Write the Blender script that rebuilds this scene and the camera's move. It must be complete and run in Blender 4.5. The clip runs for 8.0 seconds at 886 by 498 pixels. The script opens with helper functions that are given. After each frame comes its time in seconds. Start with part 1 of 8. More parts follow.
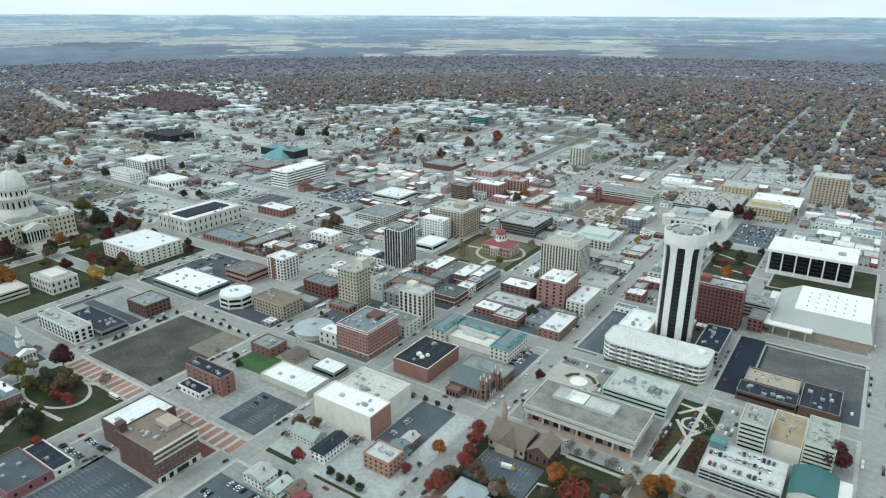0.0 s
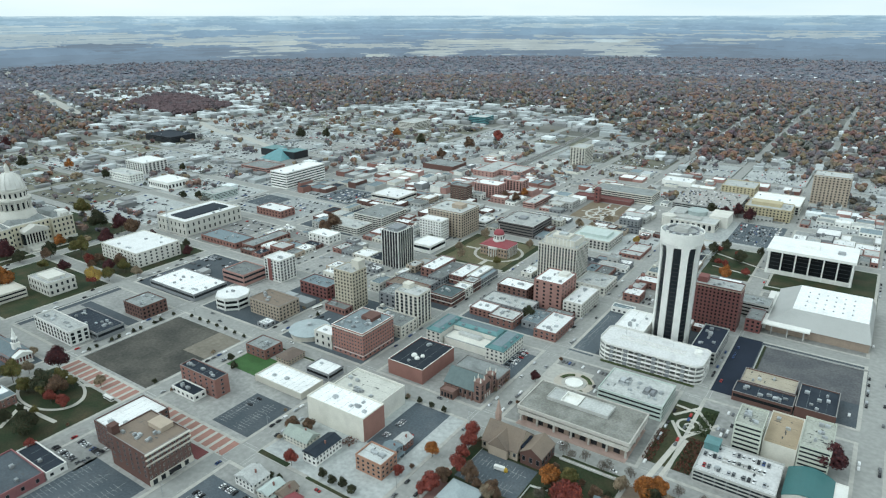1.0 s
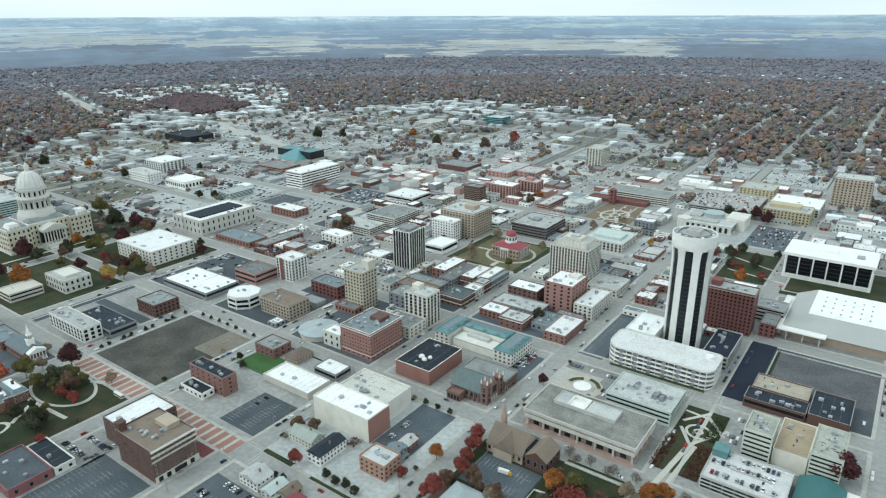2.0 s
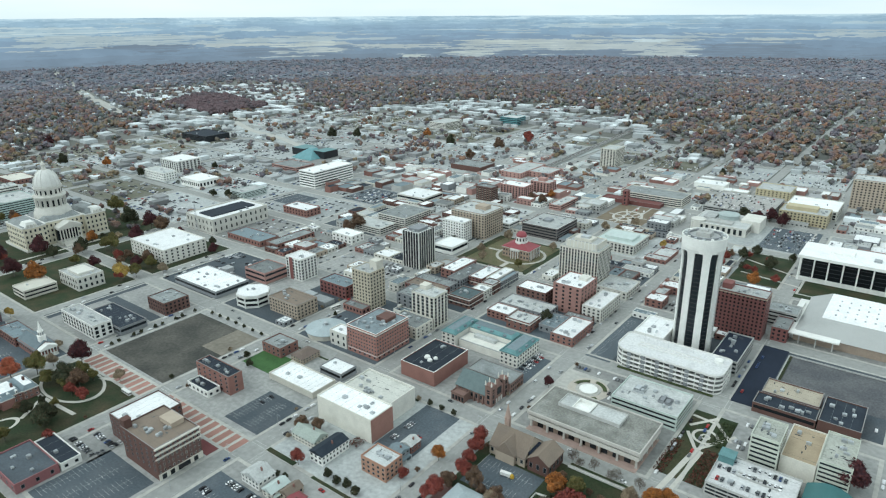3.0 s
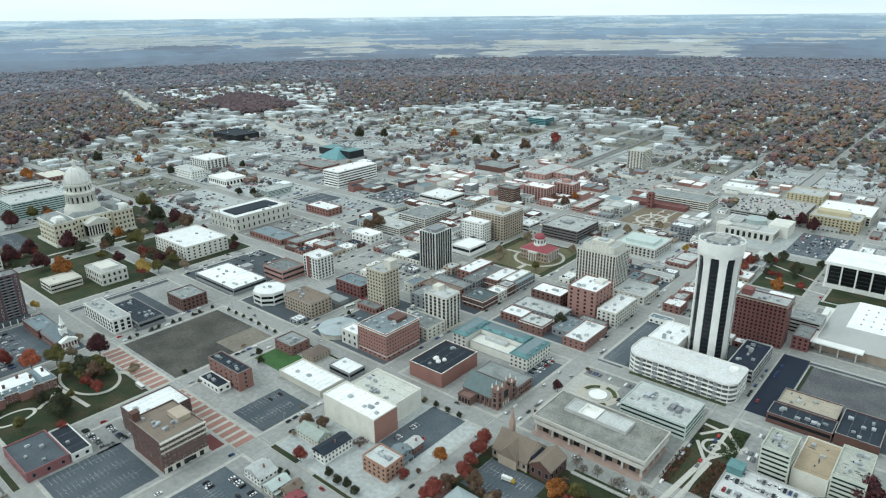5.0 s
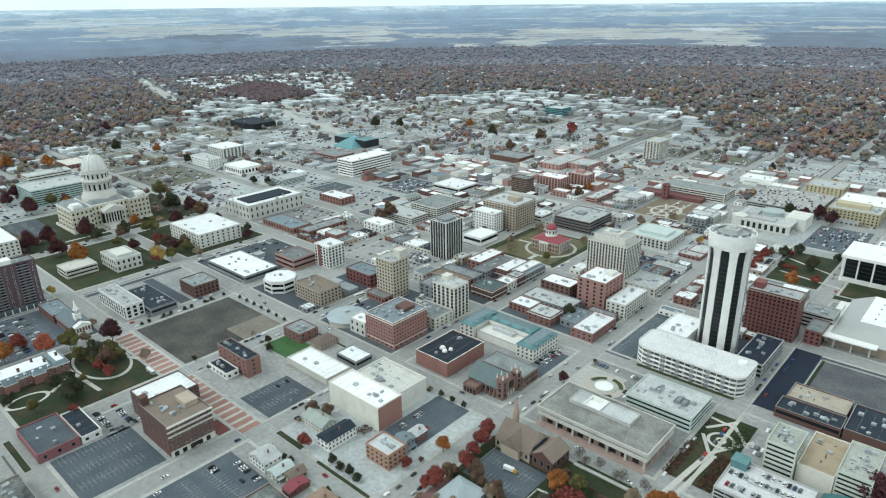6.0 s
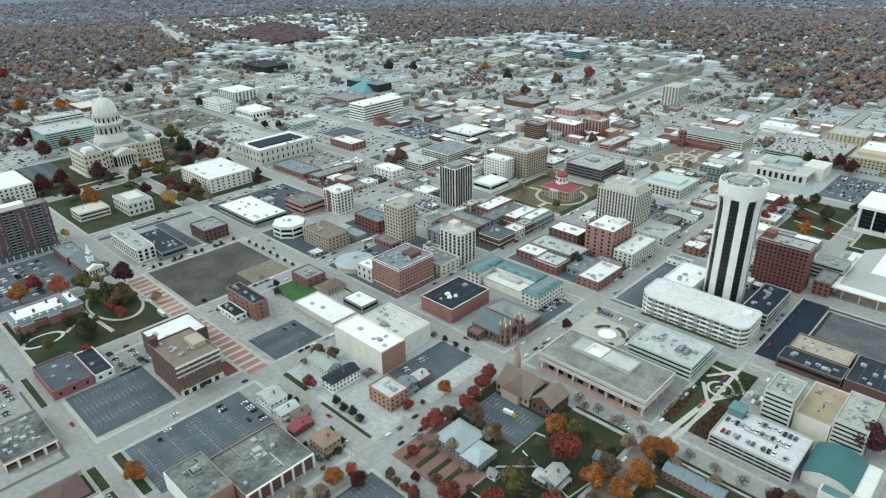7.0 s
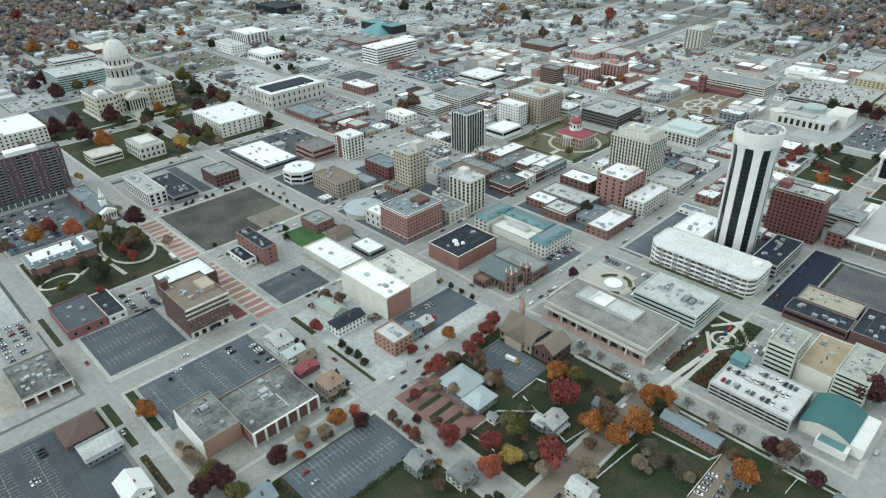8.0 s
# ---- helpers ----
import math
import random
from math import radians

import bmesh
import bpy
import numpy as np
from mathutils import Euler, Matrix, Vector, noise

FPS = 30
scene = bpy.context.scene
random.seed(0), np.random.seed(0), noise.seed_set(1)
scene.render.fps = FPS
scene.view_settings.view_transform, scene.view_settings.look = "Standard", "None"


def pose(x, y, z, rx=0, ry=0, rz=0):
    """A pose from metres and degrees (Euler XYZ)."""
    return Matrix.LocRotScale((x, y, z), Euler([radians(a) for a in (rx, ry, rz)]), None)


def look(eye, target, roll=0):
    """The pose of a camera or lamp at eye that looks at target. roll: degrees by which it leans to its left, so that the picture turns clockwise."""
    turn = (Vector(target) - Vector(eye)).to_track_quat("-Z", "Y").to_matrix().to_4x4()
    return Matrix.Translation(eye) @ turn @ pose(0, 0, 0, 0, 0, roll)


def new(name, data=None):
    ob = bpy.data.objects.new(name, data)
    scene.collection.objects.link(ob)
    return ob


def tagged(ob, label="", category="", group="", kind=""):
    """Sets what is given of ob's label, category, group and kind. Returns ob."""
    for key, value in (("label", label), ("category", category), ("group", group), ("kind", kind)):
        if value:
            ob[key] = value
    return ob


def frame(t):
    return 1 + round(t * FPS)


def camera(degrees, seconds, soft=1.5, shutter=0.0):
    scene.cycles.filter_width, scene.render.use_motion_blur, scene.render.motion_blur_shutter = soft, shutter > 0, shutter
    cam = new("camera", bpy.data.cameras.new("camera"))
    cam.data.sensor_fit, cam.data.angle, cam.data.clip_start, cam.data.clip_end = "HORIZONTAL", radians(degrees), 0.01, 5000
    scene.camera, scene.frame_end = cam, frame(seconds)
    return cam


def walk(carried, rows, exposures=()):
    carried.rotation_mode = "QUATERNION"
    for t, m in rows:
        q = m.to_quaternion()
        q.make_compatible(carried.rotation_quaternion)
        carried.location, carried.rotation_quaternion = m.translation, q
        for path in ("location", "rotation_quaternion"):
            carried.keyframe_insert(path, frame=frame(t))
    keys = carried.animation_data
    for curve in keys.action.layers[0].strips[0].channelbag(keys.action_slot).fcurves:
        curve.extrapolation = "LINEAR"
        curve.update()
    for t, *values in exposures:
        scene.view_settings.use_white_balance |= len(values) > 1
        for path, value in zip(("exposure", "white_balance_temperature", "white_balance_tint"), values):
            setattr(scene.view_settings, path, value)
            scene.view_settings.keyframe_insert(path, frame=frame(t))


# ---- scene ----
cam = camera(68.3, 8.0, soft=1.2)
PATH = [
    (0, (338.476, -635.263, 277.370), (337.533, -633.858, 276.754), -0.1),
    (0.5, (341.223, -632.317, 277.355), (340.280, -630.913, 276.739), -0.2),
    (1, (344.010, -629.262, 277.328), (343.057, -627.864, 276.712), -0.4),
    (1.5, (346.872, -626.024, 277.281), (345.898, -624.640, 276.666), -0.5),
    (3, (355.875, -615.871, 276.946), (354.842, -614.532, 276.332), -0.7),
    (3.5, (358.976, -612.485, 276.871), (357.926, -611.158, 276.258), -0.8),
    (4, (362.163, -609.143, 276.792), (361.097, -607.829, 276.179), -0.8),
    (4.5, (365.406, -605.903, 276.675), (364.322, -604.605, 276.062), -0.8),
    (6, (375.082, -596.503, 275.887), (373.946, -595.261, 275.250), -1.0),
    (6.5, (378.147, -593.249, 275.750), (377.011, -592.043, 275.045), -1.1),
    (7, (381.055, -589.918, 275.657), (379.922, -588.750, 274.885), -1.1),
    (7.5, (383.846, -586.554, 275.579), (382.720, -585.428, 274.742), -1.2),
    (8, (386.625, -583.205, 275.531), (385.503, -582.123, 274.630), -1.4),
]
walk(cam, [(t, look(e, g, r)) for t, e, g, r in PATH], [(0, 0.20, 5800, 0), (8, 0.27, 5870, 1)])
import itertools

# ---- light ----
world = bpy.data.worlds.new("overcast")
scene.world = world
world.use_nodes = True
wn, wl = world.node_tree.nodes, world.node_tree.links
wn.clear()
sky = wn.new("ShaderNodeTexSky")
sky.sky_type, sky.sun_disc = "NISHITA", False
sky.sun_elevation, sky.sun_rotation = radians(38), radians(200)
sky.dust_density, sky.ozone_density = 3.0, 1.0
pale = wn.new("ShaderNodeHueSaturation")
pale.inputs["Saturation"].default_value, pale.inputs["Value"].default_value = 0.25, 0.1
cloud = wn.new("ShaderNodeMix")
cloud.data_type, cloud.inputs[0].default_value = "RGBA", 0.75
wco, wmap, wns, wramp = wn.new("ShaderNodeTexCoord"), wn.new("ShaderNodeMapping"), wn.new("ShaderNodeTexNoise"), wn.new("ShaderNodeValToRGB")
wmap.inputs["Scale"].default_value = (1.6, 1.6, 9.0)
wns.inputs["Scale"].default_value, wns.inputs["Detail"].default_value = 1.4, 6
wramp.color_ramp.elements[0].position, wramp.color_ramp.elements[0].color = 0.35, (0.95, 1.03, 1.04, 1)
wramp.color_ramp.elements[1].position, wramp.color_ramp.elements[1].color = 0.62, (1.12, 1.14, 1.09, 1)
wl.new(wco.outputs["Generated"], wmap.inputs["Vector"])
wl.new(wmap.outputs[0], wns.inputs["Vector"])
wl.new(wns.outputs["Fac"], wramp.inputs[0])
wl.new(wramp.outputs[0], cloud.inputs[7])
back = wn.new("ShaderNodeBackground")
back.inputs["Strength"].default_value = 1.0
wout = wn.new("ShaderNodeOutputWorld")
wl.new(sky.outputs[0], pale.inputs["Color"])
wl.new(pale.outputs[0], cloud.inputs[6])
wl.new(cloud.outputs[2], back.inputs["Color"])
wl.new(back.outputs[0], wout.inputs["Surface"])
sun = new("sun", bpy.data.lights.new("sun", "SUN"))
sun.data.energy, sun.data.angle, sun.data.color = 0.75, radians(25), (1.0, 0.97, 0.93)
sun.matrix_world = look((0, 0, 500), (250, 330, 60))


# ---- materials ----
def mat(name, col, rough=0.85, var=0.18, scale=0.15, fine=1.5, dirt=None, dirty=0.0, rand=0.12, metal=0.0, island=False, bump=0.0):
    """A surface of one colour with broad stains, fine grain and a change of tone from piece to piece."""
    m = bpy.data.materials.new(name)
    m.use_nodes = True
    n, l = m.node_tree.nodes, m.node_tree.links
    bsdf = n["Principled BSDF"]
    bsdf.inputs["Roughness"].default_value = rough
    bsdf.inputs["Metallic"].default_value = metal
    bsdf.inputs["Specular IOR Level"].default_value = 0.3
    co = n.new("ShaderNodeTexCoord")
    a, b = n.new("ShaderNodeTexNoise"), n.new("ShaderNodeTexNoise")
    a.inputs["Scale"].default_value, b.inputs["Scale"].default_value = scale, fine
    a.inputs["Detail"].default_value, b.inputs["Detail"].default_value = 5, 3
    l.new(co.outputs["Object"], a.inputs["Vector"])
    l.new(co.outputs["Object"], b.inputs["Vector"])
    mx = n.new("ShaderNodeMix")
    mx.data_type = "RGBA"
    d = dirt or tuple(c * 0.55 for c in col)
    mx.inputs[6].default_value, mx.inputs[7].default_value = (*col, 1), (*d, 1)
    ramp = n.new("ShaderNodeMapRange")
    ramp.inputs[1].default_value, ramp.inputs[2].default_value = 0.42 - 0.25 * dirty, 0.75 - 0.2 * dirty
    ramp.inputs[4].default_value = min(1.0, var * 2 + dirty)
    l.new(a.outputs["Fac"], ramp.inputs[0])
    l.new(ramp.outputs[0], mx.inputs[0])
    val = n.new("ShaderNodeHueSaturation")
    l.new(mx.outputs[2], val.inputs["Color"])
    src = n.new("ShaderNodeNewGeometry").outputs["Random Per Island"] if island else n.new("ShaderNodeObjectInfo").outputs["Random"]
    tone = n.new("ShaderNodeMapRange")
    tone.inputs[3].default_value, tone.inputs[4].default_value = 1 - rand, 1 + rand
    l.new(src, tone.inputs[0])
    grain = n.new("ShaderNodeMapRange")
    grain.inputs[1].default_value, grain.inputs[2].default_value = 0.3, 0.7
    grain.inputs[3].default_value, grain.inputs[4].default_value = 1 - var * 0.6, 1 + var * 0.6
    l.new(b.outputs["Fac"], grain.inputs[0])
    mul = n.new("ShaderNodeMath")
    mul.operation = "MULTIPLY"
    l.new(tone.outputs[0], mul.inputs[0])
    l.new(grain.outputs[0], mul.inputs[1])
    l.new(mul.outputs[0], val.inputs["Value"])
    l.new(val.outputs[0], bsdf.inputs["Base Color"])
    if bump:
        bp = n.new("ShaderNodeBump")
        bp.inputs["Strength"].default_value, bp.inputs["Distance"].default_value = bump, 0.1
        l.new(b.outputs["Fac"], bp.inputs["Height"])
        l.new(bp.outputs[0], bsdf.inputs["Normal"])
    return m


def leaf_mat(name, cols, island=False):
    """Foliage whose tone runs through cols from leaf to leaf or from tree to tree."""
    m = bpy.data.materials.new(name)
    m.use_nodes = True
    n, l = m.node_tree.nodes, m.node_tree.links
    bsdf = n["Principled BSDF"]
    bsdf.inputs["Roughness"].default_value = 0.8
    bsdf.inputs["Specular IOR Level"].default_value = 0.1
    ramp = n.new("ShaderNodeValToRGB")
    el = ramp.color_ramp.elements
    while len(el) < len(cols):
        el.new(0.5)
    for k, c in enumerate(cols):
        el[k].position, el[k].color = k / len(cols), (*c, 1)
    ramp.color_ramp.interpolation = "CONSTANT" if island else "LINEAR"
    geo = n.new("ShaderNodeNewGeometry")
    l.new(geo.outputs["Random Per Island"], ramp.inputs[0])
    co = n.new("ShaderNodeTexCoord")
    ns = n.new("ShaderNodeTexNoise")
    ns.inputs["Scale"].default_value = 0.03 if island else 0.35
    ns.inputs["Detail"].default_value = 6
    l.new(co.outputs["Object"], ns.inputs["Vector"])
    mr = n.new("ShaderNodeMapRange")
    mr.inputs[1].default_value, mr.inputs[2].default_value, mr.inputs[3].default_value, mr.inputs[4].default_value = 0.3, 0.7, 0.6, 1.4
    l.new(ns.outputs["Fac"], mr.inputs[0])
    hs = n.new("ShaderNodeHueSaturation")
    l.new(ramp.outputs[0], hs.inputs["Color"])
    l.new(mr.outputs[0], hs.inputs["Value"])
    l.new(hs.outputs[0], bsdf.inputs["Base Color"])
    return m


WHITE = mat("white_paint", (0.76, 0.755, 0.715), var=0.12)
WROOF = mat("white_roof_membrane", (0.78, 0.785, 0.775), var=0.16, scale=0.08, fine=0.6, dirt=(0.45, 0.45, 0.43), rand=0.08)
LROOF = mat("pale_gravel_roof", (0.46, 0.47, 0.455), var=0.28, scale=0.09, fine=0.7, dirt=(0.24, 0.245, 0.24), rand=0.15)
GROOF = mat("grey_gravel_roof", (0.235, 0.25, 0.245), var=0.32, scale=0.1, fine=0.8, dirt=(0.10, 0.105, 0.105), rand=0.25)
SROOF = mat("stained_grey_roof", (0.19, 0.20, 0.185), var=0.45, scale=0.07, fine=0.5, dirt=(0.045, 0.048, 0.048), dirty=0.12, rand=0.1)
DROOF = mat("dark_tar_roof", (0.018, 0.025, 0.036), var=0.25, scale=0.1, fine=1.0, dirt=(0.04, 0.05, 0.062), rand=0.2)
BROOF = mat("brown_gravel_roof", (0.20, 0.16, 0.125), var=0.22, scale=0.1, dirt=(0.12, 0.1, 0.09))
TEAL = mat("weathered_copper_roof", (0.13, 0.25, 0.255), var=0.2, scale=0.2, rough=0.6, rand=0.1)
REDROOF = mat("red_metal_roof", (0.25, 0.06, 0.07), var=0.12, rough=0.6)
SLATE = mat("blue_grey_slate_roof", (0.19, 0.235, 0.255), var=0.2, scale=0.3, fine=3.0, rand=0.2)
BRICK = mat("red_brick", (0.24, 0.125, 0.105), var=0.16, scale=0.12, fine=2.5, rand=0.14)
DBRICK = mat("dark_brown_brick", (0.13, 0.072, 0.06), var=0.16, scale=0.12, fine=2.5, rand=0.12)
ABRICK = mat("crimson_brick", (0.19, 0.08, 0.073), var=0.14, scale=0.12, fine=2.5)
PBRICK = mat("pink_brick", (0.40, 0.24, 0.21), var=0.14, scale=0.12, fine=2.5)
TANBR = mat("tan_brick", (0.40, 0.335, 0.265), var=0.14, scale=0.12, fine=2.5, rand=0.12)
CREAM = mat("cream_stone", (0.60, 0.575, 0.505), var=0.14, scale=0.1, fine=1.5)
STONE = mat("pale_limestone", (0.63, 0.615, 0.56), var=0.16, scale=0.1, fine=1.5)
CONC = mat("grey_concrete", (0.42, 0.42, 0.40), var=0.18, scale=0.12, fine=1.5)
GREYW = mat("grey_panel_wall", (0.23, 0.24, 0.25), var=0.16)
PURPLE = mat("plum_brown_brick", (0.115, 0.075, 0.085), var=0.14, scale=0.1, fine=2.0)
BLACK = mat("black_cladding", (0.022, 0.024, 0.028), rough=0.4, var=0.2)
TRIM = mat("pale_trim", (0.66, 0.65, 0.61), var=0.12)
METAL = mat("galvanised_metal", (0.45, 0.47, 0.48), rough=0.45, metal=0.5, var=0.15, rand=0.25)
GLASS = mat("dark_window_glass", (0.018, 0.022, 0.026), rough=0.12, var=0.3, rand=0.5)
TGLASS = mat("teal_glass", (0.13, 0.28, 0.30), rough=0.15, var=0.2)
TINT = mat("pale_green_panel", (0.47, 0.53, 0.505), var=0.12)
ROADM = mat("worn_concrete_road", (0.30, 0.302, 0.285), var=0.2, scale=0.03, fine=0.25, dirt=(0.255, 0.26, 0.25), rand=0.05)
PAVE = mat("pavement_concrete", (0.41, 0.40, 0.365), var=0.2, scale=0.05, fine=0.3, dirt=(0.28, 0.28, 0.26), rand=0.06)
LOTL = mat("pale_lot_surface", (0.285, 0.285, 0.27), var=0.28, scale=0.04, fine=0.3, dirt=(0.15, 0.155, 0.155), rand=0.25)
LOTP = mat("bleached_lot_surface", (0.38, 0.395, 0.385), var=0.3, scale=0.03, fine=0.3, dirt=(0.25, 0.26, 0.26), rand=0.2)
LOTD = mat("blue_grey_asphalt", (0.07, 0.085, 0.098), var=0.3, scale=0.05, fine=0.7, dirt=(0.115, 0.125, 0.135), rand=0.25)
DRYLAWN = mat("dry_autumn_lawn", (0.12, 0.115, 0.06), var=0.4, scale=0.08, fine=0.8, dirt=(0.20, 0.16, 0.10))
TARM = mat("fresh_dark_asphalt", (0.017, 0.025, 0.044), var=0.2, scale=0.08)
DIRT = mat("bare_dark_soil", (0.048, 0.048, 0.042), var=0.35, scale=0.025, fine=0.4, dirt=(0.14, 0.13, 0.11), dirty=0.12)
SCRUB = mat("worn_yard_grass", (0.15, 0.15, 0.105), var=0.3, scale=0.03, fine=0.2, dirt=(0.22, 0.21, 0.19), dirty=0.15, rand=0.2)
LAWN = mat("autumn_lawn", (0.022, 0.036, 0.013), var=0.5, scale=0.06, fine=0.8, dirt=(0.066, 0.052, 0.028), rand=0.1)
PATHM = mat("pale_path", (0.50, 0.48, 0.43), var=0.15, scale=0.3)
DUSKPAVE = mat("dusky_brick_paving", (0.20, 0.115, 0.10), var=0.25, scale=0.1, fine=2.0)
REDPAVE = mat("red_brick_paving", (0.34, 0.19, 0.155), var=0.18, scale=0.1, fine=2.0)
BRKROAD = mat("brown_gravel_street", (0.25, 0.20, 0.155), var=0.2, scale=0.08, fine=1.0)
COPE = mat("weathered_coping", (0.27, 0.26, 0.25), var=0.2)
MARK = mat("white_road_paint", (0.50, 0.50, 0.48), var=0.35, scale=0.5)
TYRE = mat("tyre_rubber", (0.02, 0.02, 0.02), var=0.1)
BARK = mat("grey_bark", (0.11, 0.095, 0.08), var=0.2, scale=1.0, fine=6.0)
HEDGE = leaf_mat("dark_hedge", [(0.03, 0.045, 0.025), (0.06, 0.075, 0.035)])
SHRUBR = leaf_mat("red_shrubs", [(0.10, 0.03, 0.03), (0.16, 0.06, 0.045), (0.09, 0.06, 0.04)])
LEAF = {
    "O": leaf_mat("orange_leaves", [(0.36, 0.12, 0.03), (0.48, 0.19, 0.05), (0.30, 0.12, 0.04), (0.22, 0.10, 0.04)]),
    "R": leaf_mat("crimson_leaves", [(0.22, 0.055, 0.045), (0.31, 0.08, 0.055), (0.16, 0.05, 0.045)]),
    "S": leaf_mat("coral_leaves", [(0.48, 0.14, 0.08), (0.42, 0.11, 0.06), (0.33, 0.12, 0.07)]),
    "Y": leaf_mat("golden_leaves", [(0.50, 0.33, 0.06), (0.42, 0.29, 0.08), (0.34, 0.24, 0.08)]),
    "G": leaf_mat("olive_leaves", [(0.07, 0.085, 0.03), (0.12, 0.12, 0.045), (0.16, 0.13, 0.05)]),
    "D": leaf_mat("dark_green_leaves", [(0.03, 0.042, 0.025), (0.05, 0.06, 0.035), (0.07, 0.065, 0.04)]),
    "B": leaf_mat("brown_leaves", [(0.15, 0.09, 0.055), (0.20, 0.13, 0.08), (0.12, 0.08, 0.06)]),
    "M": leaf_mat("maroon_leaves", [(0.075, 0.028, 0.03), (0.11, 0.04, 0.04), (0.06, 0.03, 0.035)]),
    "N": leaf_mat("bare_twigs", [(0.13, 0.105, 0.09), (0.09, 0.075, 0.07), (0.17, 0.14, 0.11)]),
    "T": leaf_mat("tan_thin_leaves", [(0.28, 0.21, 0.14), (0.22, 0.17, 0.12), (0.32, 0.26, 0.18)]),
}


# ---- mesh helpers ----
class Shape:
    """Collects boxes, prisms and rings, then becomes one mesh object."""

    def __init__(self):
        self.v, self.f, self.m = [], [], []

    def add(self, verts, faces, mi=0):
        k = len(self.v)
        self.v += [tuple(p) for p in verts]
        self.f += [tuple(k + i for i in q) for q in faces]
        self.m += [mi] * len(faces)
        return self

    def box(self, x0, x1, y0, y1, z0, z1, mi=0):
        return self.add([(x0, y0, z0), (x1, y0, z0), (x1, y1, z0), (x0, y1, z0), (x0, y0, z1), (x1, y0, z1), (x1, y1, z1), (x0, y1, z1)],
                        [(0, 3, 2, 1), (4, 5, 6, 7), (0, 1, 5, 4), (1, 2, 6, 5), (2, 3, 7, 6), (3, 0, 4, 7)], mi)

    def walls(self, x0, x1, y0, y1, z0, z1, t, mi=0):
        """Four walls of thickness t round a rectangle."""
        o = [(x0, y0), (x1, y0), (x1, y1), (x0, y1)]
        i = [(x0 + t, y0 + t), (x1 - t, y0 + t), (x1 - t, y1 - t), (x0 + t, y1 - t)]
        v = [(*p, z) for z in (z0, z1) for p in o + i]
        f = []
        for a in range(4):
            b = (a + 1) % 4
            f += [(a, b, b + 8, a + 8), (b + 4, a + 4, a + 12, b + 12), (a + 8, b + 8, b + 12, a + 12), (b, a, a + 4, b + 4)]
        return self.add(v, f, mi)

    def lathe(self, cx, cy, rows, n=16, mi=0, turn=0.0):
        """Rings of (radius, z) joined from the bottom up, closed at both ends."""
        v = [(cx + r * math.cos(turn + 2 * math.pi * k / n), cy + r * math.sin(turn + 2 * math.pi * k / n), z) for r, z in rows for k in range(n)]
        f = [(a * n + k, a * n + (k + 1) % n, (a + 1) * n + (k + 1) % n, (a + 1) * n + k) for a in range(len(rows) - 1) for k in range(n)]
        f += [tuple(reversed(range(n))), tuple((len(rows) - 1) * n + k for k in range(n))]
        return self.add(v, f, mi)

    def gable(self, x0, x1, y0, y1, z0, z1, along="x", mi=0, over=0.0, hip=0.0):
        """A pitched roof; hip draws the ridge's ends in."""
        x0, x1, y0, y1 = x0 - over, x1 + over, y0 - over, y1 + over
        if along == "x":
            ym = (y0 + y1) / 2
            r = [(x0 + hip, ym, z1), (x1 - hip, ym, z1)]
            f = [(0, 1, 5, 4), (2, 3, 4, 5), (1, 2, 5), (3, 0, 4), (3, 2, 1, 0)]
        else:
            xm = (x0 + x1) / 2
            r = [(xm, y0 + hip, z1), (xm, y1 - hip, z1)]
            f = [(0, 1, 4), (1, 2, 5, 4), (2, 3, 5), (3, 0, 4, 5), (3, 2, 1, 0)]
        return self.add([(x0, y0, z0), (x1, y0, z0), (x1, y1, z0), (x0, y1, z0)] + r, f, mi)

    def wedge(self, x0, x1, y0, y1, z0, X0, X1, Y0, Y1, z1, mi=0):
        """A block whose top rectangle differs from its foot."""
        return self.add([(x0, y0, z0), (x1, y0, z0), (x1, y1, z0), (x0, y1, z0), (X0, Y0, z1), (X1, Y0, z1), (X1, Y1, z1), (X0, Y1, z1)],
                        [(0, 3, 2, 1), (4, 5, 6, 7), (0, 1, 5, 4), (1, 2, 6, 5), (2, 3, 7, 6), (3, 0, 4, 7)], mi)

    def ring(self, cx, cy, r0, r1, z0, z1, n=40, sx=1.0, sy=1.0, a0=0.0, a1=2 * math.pi, mi=0):
        """A flat curved strip between two radii."""
        v = []
        for k in range(n + 1):
            a = a0 + (a1 - a0) * k / n
            for r, z in ((r0, z0), (r1, z0), (r1, z1), (r0, z1)):
                v.append((cx + r * sx * math.cos(a), cy + r * sy * math.sin(a), z))
        f = [(4 * k + a, 4 * k + (a + 1) % 4, 4 * k + 4 + (a + 1) % 4, 4 * k + 4 + a) for k in range(n) for a in range(4)]
        return self.add(v, f, mi)

    def bar(self, x0, y0, x1, y1, w, z0, z1, mi=0):
        """A straight strip of width w between two points of the plan."""
        d = math.hypot(x1 - x0, y1 - y0)
        nx, ny = -(y1 - y0) / d * w / 2, (x1 - x0) / d * w / 2
        p = [(x0 - nx, y0 - ny), (x1 - nx, y1 - ny), (x1 + nx, y1 + ny), (x0 + nx, y0 + ny)]
        return self.add([(*q, z) for z in (z0, z1) for q in p], [(0, 3, 2, 1), (4, 5, 6, 7), (0, 1, 5, 4), (1, 2, 6, 5), (2, 3, 7, 6), (3, 0, 4, 7)], mi)

